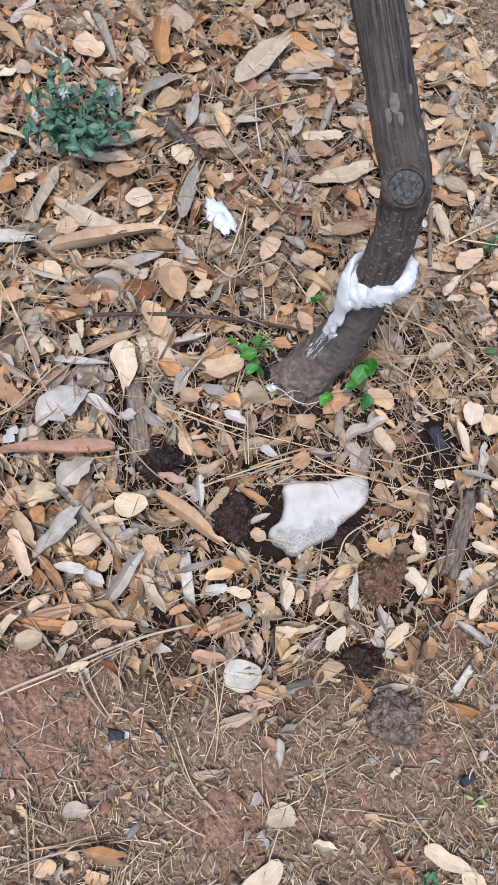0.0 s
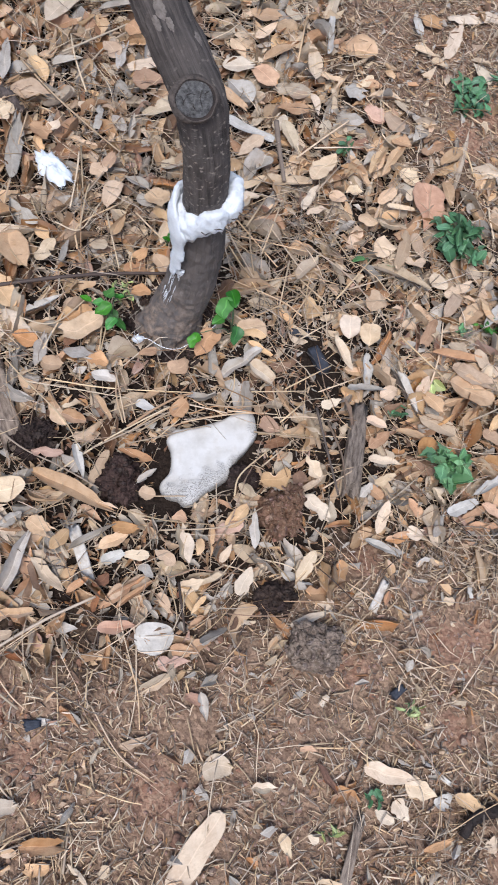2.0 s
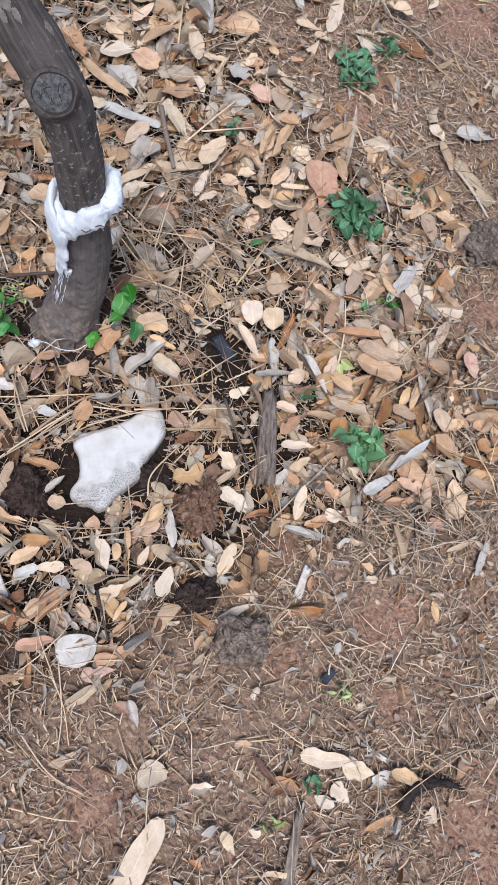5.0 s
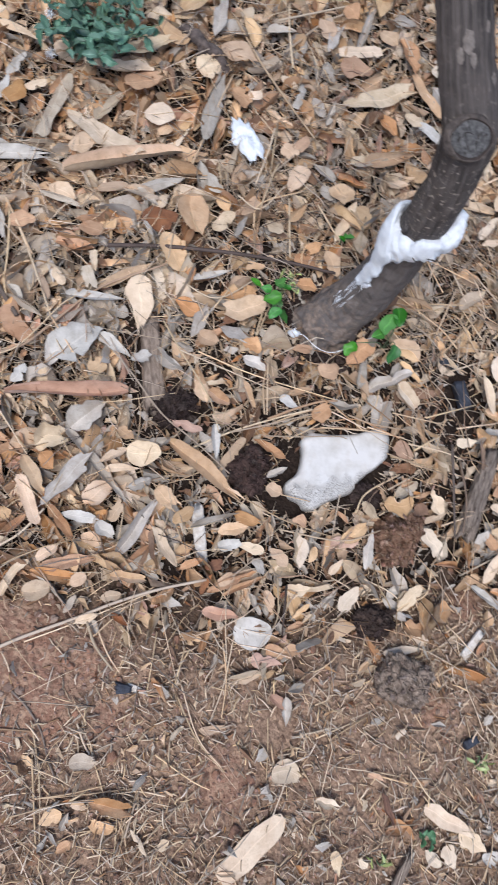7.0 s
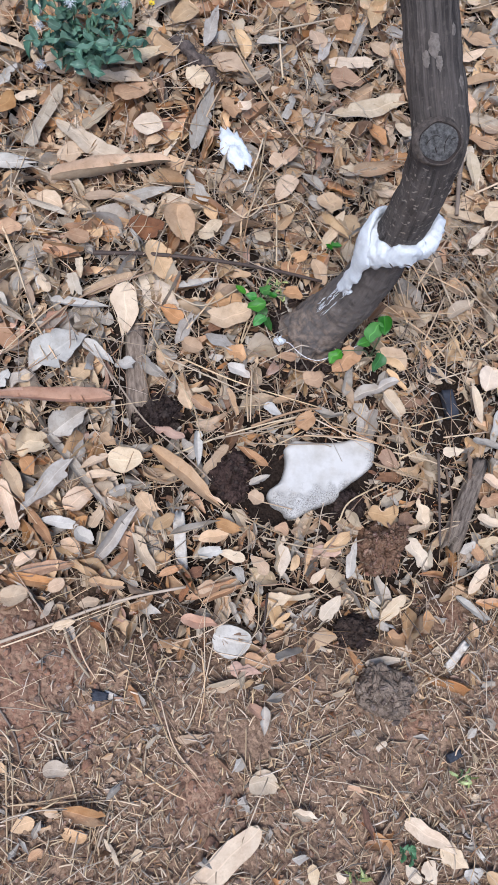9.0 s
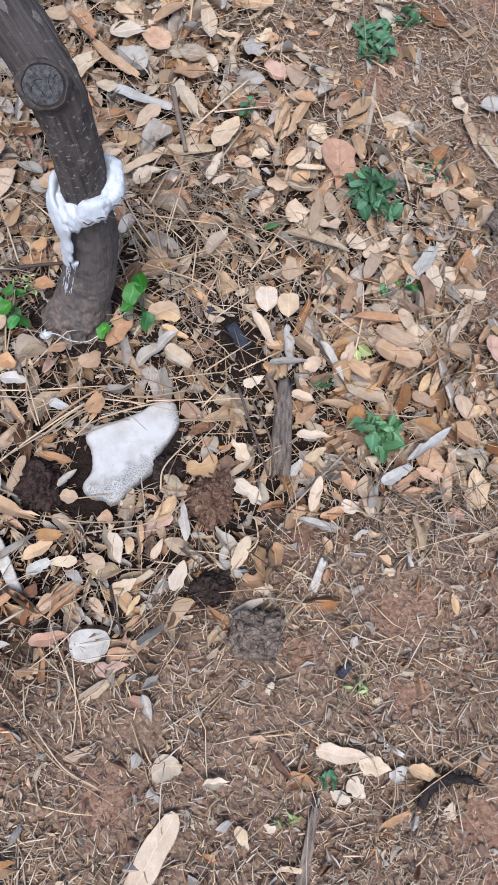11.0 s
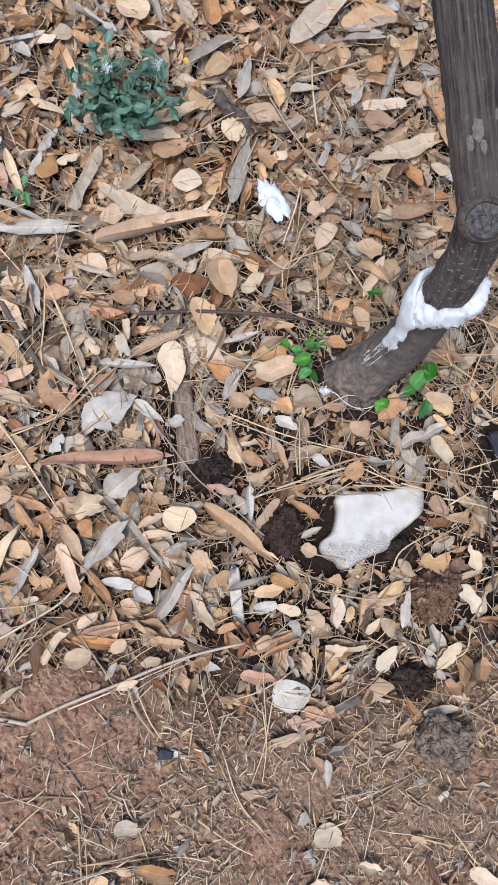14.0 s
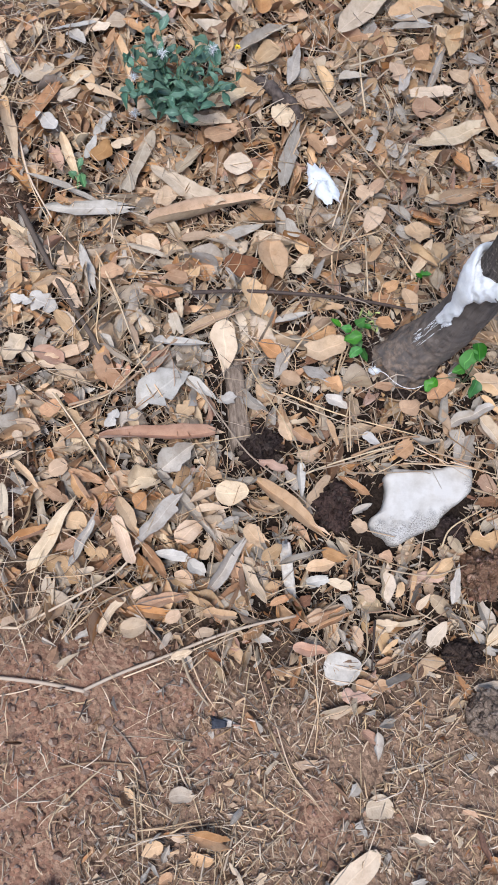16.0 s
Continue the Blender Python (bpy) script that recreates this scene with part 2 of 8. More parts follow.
def bark_material():
    m = Mat("dark_bark", 0.82, 0.2)
    uv = m.n("ShaderNodeUVMap").outputs[0]
    sep = m.n("ShaderNodeSeparateXYZ")
    m.put(uv, sep.inputs[0])
    high = m.ramp(sep.outputs[1], (0.6, (0, 0, 0, 1)), (0.74, (1, 1, 1, 1)))      # above the scar
    low = m.ramp(sep.outputs[1], (0.02, (1, 1, 1, 1)), (0.2, (0, 0, 0, 1)))       # the foot
    streak = m.noise(1.0, 6, 0.7, where=uv, stretch=(46, 9, 1))
    grain = m.noise(1.0, 5, 0.75, where=uv, stretch=(120, 30, 1))
    mid = m.noise(26, 5, 0.65)
    fine = m.noise(520, 5, 0.7)
    col = m.mix(m.ramp(streak, (0.36, (0, 0, 0, 1)), (0.66, (1, 1, 1, 1))), rgb(47, 42, 40), rgb(106, 97, 91))
    col = m.mix(m.ramp(mid, (0.4, (0, 0, 0, 1)), (0.68, (0.7, 0.7, 0.7, 1))), col, rgb(104, 94, 88))
    pale_streak = m.math("MULTIPLY", m.ramp(grain, (0.58, (0, 0, 0, 1)), (0.74, (1, 1, 1, 1))), m.math("MULTIPLY_ADD", high, 0.5, 0.12))
    col = m.mix(pale_streak, col, rgb(150, 136, 122))
    # short pale breathing pores across the stem below the scar
    pore = m.noise(1.0, 3, 0.5, where=uv, stretch=(24, 150, 1))
    band = m.ramp(sep.outputs[1], (0.36, (0, 0, 0, 1)), (0.44, (1, 1, 1, 1)), (0.6, (1, 1, 1, 1)), (0.68, (0.15, 0.15, 0.15, 1)))
    pores = m.math("MULTIPLY", m.ramp(pore, (0.6, (0, 0, 0, 1)), (0.66, (0.8, 0.8, 0.8, 1))), band)
    col = m.mix(pores, col, rgb(168, 154, 140))
    # greyer and smoother below the wool, nearly black above the scar
    lower = m.ramp(sep.outputs[1], (0.3, (1, 1, 1, 1)), (0.42, (0, 0, 0, 1)))
    col = m.mix(m.math("MULTIPLY", lower, m.ramp(mid, (0.3, (0.25, 0.25, 0.25, 1)), (0.6, (0.65, 0.65, 0.65, 1)))), col, rgb(118, 108, 102))
    col = m.mix(m.math("MULTIPLY", high, m.ramp(streak, (0.4, (0.5, 0.5, 0.5, 1)), (0.6, (0.0, 0.0, 0.0, 1)))), col, rgb(40, 36, 35))
    # rough lower bark and dried mud at the foot
    scab = m.noise(75, 5, 0.7)
    col = m.mix(m.math("MULTIPLY", low, m.ramp(scab, (0.45, (0, 0, 0, 1)), (0.6, (0.9, 0.9, 0.9, 1)))), col, rgb(148, 126, 108))
    col = m.mix(m.ramp(m.math("MULTIPLY", scab, m.math("SUBTRACT", 1.0, high)), (0.56, (0, 0, 0, 1)), (0.68, (0.55, 0.55, 0.55, 1))), col, rgb(138, 128, 121))
    relief = m.math("ADD", m.math("ADD", m.math("MULTIPLY", streak, 0.8), m.math("MULTIPLY", grain, 0.5)), m.math("ADD", m.math("MULTIPLY", scab, 0.5), m.math("MULTIPLY", fine, 0.5)))
    return m.finish(col, relief, 0.75, 0.003)


def plain_material(name, one, two, scale=80, rough=0.8, bump=0.4, spec=0.3, stretch=None, depth=0.002):
    m = Mat(name, rough, spec)
    where = m.n("ShaderNodeTexCoord").outputs["Object"] if stretch else None
    mid = m.noise(scale, 5, 0.65, where, stretch)
    fine = m.noise(scale * 7, 4, 0.7, where, stretch)
    col = m.mix(m.ramp(mid, (0.36, (0, 0, 0, 1)), (0.66, (1, 1, 1, 1))), one, two)
    return m.finish(col, m.math("ADD", mid, fine), bump, depth)


def green_material(name, one, two):
    m = Mat(name, 0.5, 0.4)
    rnd = pieces_random(m)
    col = m.mix(m.noise(70, 3), one, two)
    uv = m.n("ShaderNodeUVMap").outputs[0]
    sep = m.n("ShaderNodeSeparateXYZ")
    m.put(uv, sep.inputs[0])
    side = m.math("ABSOLUTE", m.math("SUBTRACT", sep.outputs[1], 0.5))
    rib = m.ramp(side, (0.015, (1, 1, 1, 1)), (0.05, (0, 0, 0, 1)))
    col = m.mix(m.math("MULTIPLY", rib, 0.45), col, tuple(min(1.0, c * 1.9) for c in one[:3]) + (1.0,))
    m.b.inputs["Subsurface Weight"].default_value = 0.0
    return m.finish(m.vary(col, rnd, 0.6, 1.3), m.noise(400, 4), 0.3, 0.001)


def bone_material():
    m = Mat("weathered_bone", 0.7, 0.3)
    mid = m.noise(40, 4)
    fine = m.noise(700, 5, 0.8)
    holes = m.noise(460, 3, 0.75)
    rough_edge = m.n("ShaderNodeAttribute")
    rough_edge.attribute_name = "porous"
    pores = m.math("MULTIPLY", m.ramp(holes, (0.5, (0, 0, 0, 1)), (0.57, (1, 1, 1, 1))), rough_edge.outputs["Fac"])
    col = m.mix(m.ramp(mid, (0.4, (0, 0, 0, 1)), (0.75, (1, 1, 1, 1))), rgb(207, 200, 192), rgb(184, 175, 164))
    col = m.mix(m.ramp(fine, (0.62, (0, 0, 0, 1)), (0.8, (0.5, 0.5, 0.5, 1))), col, rgb(150, 136, 126))
    stain = m.noise(26, 5, 0.7)
    col = m.mix(m.ramp(stain, (0.55, (0, 0, 0, 1)), (0.75, (0.4, 0.4, 0.4, 1))), col, rgb(178, 160, 138))
    grime = m.n("ShaderNodeAttribute")
    grime.attribute_name = "grime"
    col = m.mix(m.math("MULTIPLY", grime.outputs["Fac"], m.ramp(stain, (0.35, (0.25, 0.25, 0.25, 1)), (0.6, (0.85, 0.85, 0.85, 1)))), col, rgb(150, 124, 102))
    col = m.mix(m.math("MULTIPLY", m.math("MULTIPLY", pores, m.ramp(fine, (0.3, (0.2, 0.2, 0.2, 1)), (0.6, (1, 1, 1, 1)))), 0.8), col, rgb(96, 85, 76))
    relief = m.math("SUBTRACT", m.math("MULTIPLY", fine, 0.3), pores)
    return m.finish(col, relief, 0.6, 0.002)


SOIL = soil_material()
CRUMBS = crumb_material("soil_crumbs", rgb(186, 147, 127), rgb(142, 114, 102), rgb(210, 180, 161))
STONES = crumb_material("red_gravel", rgb(172, 127, 101), rgb(116, 90, 76), rgb(172, 149, 131))
CLOD_DARK = clod_material("dark_dung_soil", rgb(88, 73, 66), rgb(50, 41, 38))
CLOD_RED = clod_material("red_clod", rgb(180, 142, 122), rgb(118, 90, 78))
CLOD_GREY = clod_material("grey_clod", rgb(156, 137, 122), rgb(106, 91, 80))
BARK = bark_material()
RIM = plain_material("scar_rim_bark", rgb(110, 98, 90), rgb(60, 53, 49), 120, 0.85, 0.9)
SCAR = plain_material("weathered_knot", rgb(124, 120, 117), rgb(56, 53, 51), 210, 0.85, 1.0)
LICHEN = plain_material("pale_lichen", rgb(136, 125, 116), rgb(104, 94, 87), 260, 0.95, 0.6)
WOOL = plain_material("cotton_wool", rgb(240, 240, 240), rgb(228, 228, 230), 130, 0.95, 0.7, 0.05, depth=0.003)
FIBRE = plain_material("cotton_fibre", rgb(242, 242, 243), rgb(226, 224, 224), 90, 0.9, 0.1)
BONE = bone_material()
WOOD = plain_material("weathered_wood", rgb(166, 146, 128), rgb(104, 88, 76), 120, 0.9, 0.9, stretch=(1.6, 0.35, 1.6))
OLDBARK = plain_material("old_bark", rgb(178, 158, 140), rgb(94, 80, 70), 80, 0.95, 1.0, stretch=(2.5, 0.5, 2.5), depth=0.005)
CHIP = plain_material("bleached_wood", rgb(226, 216, 204), rgb(196, 180, 162), 120, 0.85, 0.6, stretch=(1, 1, 1))
CHAR = plain_material("charcoal", rgb(66, 68, 76), rgb(44, 44, 50), 90, 0.6, 0.6)
HAIR = plain_material("black_fibre", rgb(58, 47, 42), rgb(36, 30, 28), 90, 0.8, 0.2)
FEATHER = plain_material("grey_brown_fuzz", rgb(112, 98, 90), rgb(72, 62, 58), 90, 0.95, 0.6)
TEAL = green_material("weed_teal", rgb(104, 134, 112), rgb(70, 100, 82))
GREEN = green_material("seedling_green", rgb(74, 130, 46), rgb(46, 96, 34))
MIDGREEN = green_material("weed_green", rgb(118, 154, 106), rgb(82, 122, 80))
DEEP = green_material("weed_deep_green", rgb(98, 134, 96), rgb(66, 102, 68))
LIME = green_material("sprout_lime", rgb(176, 180, 120), rgb(150, 158, 100))
STEM = plain_material("green_stem", rgb(104, 120, 84), rgb(84, 98, 70), 90, 0.6)
YELLOW = plain_material("yellow_petal", rgb(236, 208, 70), rgb(214, 176, 40), 90, 0.6)


# ---- mesh helpers ----
def mesh_from(name, verts, faces, materials, uv=None, index=None, smooth=True, sharp=0):
    me = bpy.data.meshes.new(name)
    me.from_pydata([tuple(v) for v in verts], [], [tuple(f) for f in faces])
    for mt in materials:
        me.materials.append(mt)
    if index is not None:
        me.polygons.foreach_set("material_index", np.asarray(index, dtype=np.int32))
    if uv is not None:
        layer = me.uv_layers.new(name="UVMap")
        loops = np.empty(len(me.loops), dtype=np.int32)
        me.loops.foreach_get("vertex_index", loops)
        layer.data.foreach_set("uv", np.asarray(uv, dtype=np.float32)[loops].ravel())
    me.polygons.foreach_set("use_smooth", np.full(len(me.polygons), smooth))
    me.update()
    if sharp:
        me.set_sharp_from_angle(angle=radians(sharp))
    return me


def part(name, data, parent, label=""):
    """A mesh as one part under its thing."""
    ob = new(name, data)
    ob.parent = parent
    return tagged(ob, label)


def empty(name, m, label, category, group=""):
    ob = new(name)
    ob.empty_display_size = 0.02
    ob.matrix_world = m
    return tagged(ob, label, category, group)


def litter_depth(x, y):
    """How deep the litter fills the shallow basin dug round the tree, 0 to 1."""
    p = np.stack([np.atleast_1d(np.asarray(x, dtype=float)).ravel(), np.atleast_1d(np.asarray(y, dtype=float)).ravel()], -1)
    s = np.clip((inside_depth(p) + 0.05) / 0.17, 0, 1)
    s = s * s * (3 - 2 * s)
    return s.reshape(np.shape(x)) if np.ndim(x) else float(s[0])


def ground_z(x, y):
    """Gentle unevenness of the soil, the same for the ground and all that lies on it."""
    return (-0.024 * litter_depth(x, y) + 0.0035 * np.sin(5.1 * x + 1.3) * np.cos(4.3 * y + 0.4) + 0.0025 * np.sin(11.0 * x - 7.0 * y)
            + 0.0015 * np.cos(19.0 * y + 9.0 * x + 2.0) + 0.0012 * np.sin(33.0 * x + 1.0) * np.sin(29.0 * y))


def wavy(rng, s, size, waves=4):
    """A smooth random line over s."""
    return size * sum(rng.normal() / (k + 1) ** 0.5 * np.sin(2 * np.pi * ((k + 1) * 0.9 * s + rng.random())) for k in range(waves))


def leaf_half(kind, s, rng):
    """Half width of a leaf, 0 to 0.5, at the part s of its length."""
    s = np.clip(s, 0, 1)
    if kind == "strip":
        return 0.5 * np.clip(np.minimum(s, 1 - s) * rng.uniform(5, 30), rng.uniform(0.3, 0.8), 1) * (1 - rng.uniform(0, 0.35) * s)
    a, b = {"lance": (0.48, 0.62), "broad": (0.42, 0.55), "oval": (0.5, 0.62), "round": (0.4, 0.42), "strap": (0.24, 0.3), "serrate": (0.6, 0.85)}[kind]
    if kind not in ("round", "strap"):
        a, b = a * rng.uniform(0.75, 1.4), b * rng.uniform(0.8, 1.8)
    h = s ** a * (1 - s) ** b
    h = 0.5 * h / ((a / (a + b)) ** a * (b / (a + b)) ** b)
    if kind == "serrate":
        h = h * (0.9 + 0.1 * np.cos(np.pi * 16 * s))
    return h


def leaf_data(kind, rng, nu=10, nv=4, cup=0.25, bend=0.3, thick=0.012, rag=0.06, stalk=True, tear=0.3):
    """Vertices, faces and uv of one leaf, one long and one wide, with a front, a back and a rim."""
    u = np.linspace(0.0, 1.0, nu + 1)
    v = np.linspace(-1.0, 1.0, nv + 1)
    torn = kind != "serrate" and rng.random() < tear
    hi = rng.uniform(0.68, 0.93) if torn else 0.995
    half = leaf_half(kind, 0.01 + (hi - 0.01) * u, rng)
    left = half * (1 + wavy(rng, u, rag) + 0.4 * rag * rng.normal(size=nu + 1))
    right = half * (1 + wavy(rng, u, rag) + 0.4 * rag * rng.normal(size=nu + 1))
    if nu > 4 and kind != "serrate" and rng.random() < tear:
        k = rng.integers(1, nu)
        (left if rng.random() < 0.5 else right)[k:k + rng.integers(1, 3)] *= rng.uniform(0.35, 0.75)
    jag = (0.09 if torn else 0.0) * rng.normal(size=nv + 1)
    sway = wavy(rng, u, 0.05, 2)
    curl = 4.5 * cup * float(np.clip(rng.normal(0.35, 0.6), -0.7, 1.2))           # rolled across
    lean = rng.normal(0, 0.45)                         # where the roll begins
    more = rng.uniform(-0.8, 0.8)                      # rolled more at one end
    arc = 4.0 * bend * rng.normal(0.15, 0.6)           # bent along
    tw, fold = 0.9 * cup * rng.normal(), 1.7 * cup * float(np.clip(rng.normal(0.45, 0.9), -0.8, 1.5))
    hook = 2.2 * bend * float(np.clip(rng.normal(), -1.2, 1.2))
    pu, pv = rng.uniform(0, 6.3, 2)
    top, uv = [], []
    for i in range(nu + 1):
        q = curl * (1 + more * (2 * u[i] - 1))
        q = q if abs(q) > 1e-3 else 1e-3
        for j in range(nv + 1):
            w = left[i] if v[j] < 0 else right[i]
            g0, g1 = q * lean * 0.5, q * (v[j] - 0.5 * lean)
            y = sway[i] + w * (math.sin(g1) + math.sin(g0)) / q
            z = 0.62 * w * (math.cos(g0) - math.cos(g1)) / q
            d = u[i] - 0.5
            x = math.sin(arc * d) / arc if abs(arc) > 1e-3 else d
            z += (1 - math.cos(arc * d)) / arc if abs(arc) > 1e-3 else 0.0
            z += tw * d * v[j] * w + fold * abs(v[j]) * w * 0.7 + hook * max(0.0, u[i] - 0.65) ** 2
            z += 0.035 * math.sin(7 * u[i] + pu) * math.sin(2.4 * v[j] + pv) + 0.008 * rng.normal()
            top.append((x + jag[j] * u[i] ** 4, y, z))
            uv.append((u[i], 0.5 + 0.5 * v[j]))
    low = min(p[2] for p in top)
    top = [(x, y, z - 0.5 * low) for x, y, z in top]
    n = len(top)
    verts = top + [(x, y, z - thick) for x, y, z in top]
    uv = uv + uv
    faces, m = [], nv + 1
    for i in range(nu):
        for j in range(nv):
            a = i * m + j
            faces.append((a, a + m, a + m + 1, a + 1))
            faces.append((n + a, n + a + 1, n + a + m + 1, n + a + m))
    rim = [i * m for i in range(nu + 1)] + [nu * m + j for j in range(1, m)]
    rim += [i * m + nv for i in range(nu - 1, -1, -1)] + [j for j in range(nv - 1, 0, -1)]
    for a, b in zip(rim, rim[1:] + rim[:1]):
        faces.append((a, n + a, n + b, b))
    if stalk and kind in ("oval", "lance", "broad", "serrate"):
        k = len(verts)
        x0, y0, z0 = top[nv // 2]
        for x, r in ((x0 - 0.16, 0.010), (x0 + 0.02, 0.017)):
            for a in range(3):
                verts.append((x, y0 + r * math.cos(2.1 * a) + (0.0 if x > x0 else 0.04), z0 - 0.01 + r * math.sin(2.1 * a)))
                uv.append((0.0, 0.5))
        for a in range(3):
            b = (a + 1) % 3
            faces.append((k + a, k + b, k + 3 + b, k + 3 + a))
        faces.append((k, k + 2, k + 1))
    return np.array(verts), faces, np.array(uv)


def tube_data(points, radii, sides=5, close=True):
    """A tapered tube along points."""
    pts = [Vector(p) for p in points]
    verts, faces = [], []
    up = Vector((0.13, 0.21, 0.97)).normalized()
    for i, p in enumerate(pts):
        d = (pts[min(i + 1, len(pts) - 1)] - pts[max(i - 1, 0)]).normalized()
        a = d.cross(up)
        a = a.normalized() if a.length > 1e-4 else Vector((1, 0, 0))
        b = a.cross(d)
        for k in range(sides):
            g = 2 * math.pi * k / sides
            verts.append(p + (a * math.cos(g) + b * math.sin(g)) * radii[i])
    for i in range(len(pts) - 1):
        for k in range(sides):
            l = (k + 1) % sides
            faces.append((i * sides + k, i * sides + l, (i + 1) * sides + l, (i + 1) * sides + k))
    if close:
        faces.append(tuple(range(sides))[::-1])
        e = (len(pts) - 1) * sides
        faces.append(tuple(range(e, e + sides)))
    return verts, faces


def smooth_line(points, steps=4):
    """Points on a smooth line through the given ones."""
    p = [Vector(q) for q in points]
    p = [p[0] * 2 - p[1]] + p + [p[-1] * 2 - p[-2]]
    out = []
    for i in range(1, len(p) - 2):
        for k in range(steps):
            t = k / steps
            a, b, c, d = p[i - 1], p[i], p[i + 1], p[i + 2]
            out.append(0.5 * (2 * b + (c - a) * t + (2 * a - 5 * b + 4 * c - d) * t * t + (3 * b - a - 3 * c + d) * t ** 3))
    return out + [p[-2]]


def lump_data(sx, sy, sz, rough, scale, seed, level=5, square=1.0):
    """An uneven, cracked lump, flattened a little below."""
    bm = bmesh.new()
    bmesh.ops.create_icosphere(bm, subdivisions=level, radius=1)
    off = Vector((seed * 3.7, seed * 1.9, seed * 0.7))
    for vert in bm.verts:
        c = vert.co.copy()
        c = Vector([math.copysign(abs(a) ** square, a) for a in c])
        d = 1 + 1.15 * rough * noise.fractal(c * scale + off, 0.8, 2.0, 4) + 0.35 * rough * noise.noise(c * scale * 2.6 + off)
        d -= 0.5 * rough * max(0.0, 0.14 - abs(noise.noise(c * 3.2 - off))) / 0.14
        d += 0.2 * rough * noise.noise(c * 11.0 + off) + 0.22 * rough * noise.noise(c * 24 + off) + 0.25 * rough * abs(noise.noise(c * 41 + off))
        c *= d
        vert.co = (c.x * sx, c.y * sy, max(c.z, -0.45) * sz)
    return bm


def bm_mesh(name, bm, material, smooth=True):
    me = bpy.data.meshes.new(name)
    bm.to_mesh(me)
    bm.free()
    me.materials.append(material)
    me.polygons.foreach_set("use_smooth", np.full(len(me.polygons), smooth))
    return me


# Edge of the leaf litter round the tree, anticlockwise from the far end.
LITTER_EDGE = np.array([
    (0.21, 0.88), (0.31, 0.664), (0.352, 0.56), (0.427, 0.486), (0.5, 0.425), (0.59, 0.345), (0.68, 0.235), (0.655, 0.11), (0.63, 0.0), (0.669, -0.177),
    (0.642, -0.321), (0.387, -0.351), (0.271, -0.375), (0.177, -0.425), (0.139, -0.45), (0.039, -0.529),
    (-0.086, -0.55), (-0.203, -0.535), (-0.324, -0.53), (-0.437, -0.558), (-0.521, -0.521), (-0.595, -0.445),
    (-0.637, -0.335), (-0.76, -0.1), (-0.8, 0.05), (-0.85, 0.2), (-0.86, 0.38), (-0.79, 0.47), (-0.85, 0.57), (-1.0, 0.9), (-0.7, 1.3), (0.08, 1.3)])


def inside_depth(p):
    """How far points lie inside the litter's edge, in metres, negative outside."""
    a, b = LITTER_EDGE, np.roll(LITTER_EDGE, -1, axis=0)
    dist = np.full(len(p), 1e9)
    odd = np.zeros(len(p), dtype=bool)
    for (ax, ay), (bx, by) in zip(a, b):
        dx, dy = bx - ax, by - ay
        t = np.clip(((p[:, 0] - ax) * dx + (p[:, 1] - ay) * dy) / (dx * dx + dy * dy), 0, 1)
        dist = np.minimum(dist, np.hypot(p[:, 0] - ax - t * dx, p[:, 1] - ay - t * dy))
        cross = (ay > p[:, 1]) != (by > p[:, 1])
        with np.errstate(divide="ignore", invalid="ignore"):
            odd ^= cross & (p[:, 0] < ax + (p[:, 1] - ay) * dx / (dy if dy else 1e-9))
    return np.where(odd, dist, -dist)


# Trodden spots of bare red earth: x, y and radius.
RED_SPOTS = [(-0.467, -0.63, 0.07), (-0.4, -0.603, 0.06), (-0.335, -0.58, 0.05), (-0.408, -0.701, 0.08), (-0.413, -0.79, 0.08), (-0.305, -0.634, 0.06), (-0.25, -0.6, 0.035), (-0.346, -0.74, 0.06), (-0.39, -0.87, 0.07), (-0.481, -0.682, 0.07), (-0.277, -0.69, 0.04), (-0.2, -0.67, 0.025), (-0.595, -0.4, 0.05), (-0.775, 0.095, 0.05), (0.29, -0.36, 0.03), (0.275, -0.541, 0.025), (0.427, -0.497, 0.045), (0.477, -0.483, 0.03), (0.835, 0.792, 0.1), (0.725, 0.821, 0.05), (0.72, 0.058, 0.06), (0.535, 0.495, 0.04), (0.583, 0.571, 0.04), (0.523, -0.803, 0.06), (0.544, -0.857, 0.07), (0.428, -0.617, 0.03), (-0.02, -0.718, 0.045)]


def red_earth(p):
    """Bare red earth, 0 to 1."""
    out = np.zeros(len(p))
    wobble = 0.25 * np.sin(47 * p[:, 0] + 3) * np.sin(53 * p[:, 1])
    for x, y, r in RED_SPOTS:
        out = np.maximum(out, np.clip(1.45 + wobble - 1.05 * np.hypot(p[:, 0] - x, p[:, 1] - y) / r, 0, 1))
    return out


# ---- ground ----
def ground_lines(inner, step):
    a = list(np.arange(-inner, inner + step / 2, step))
    far, d = [], step
    x = inner
    while x < 400:
        d *= 1.35
        x += d
        far.append(x)
    return np.array([-f for f in reversed(far)] + a + far)


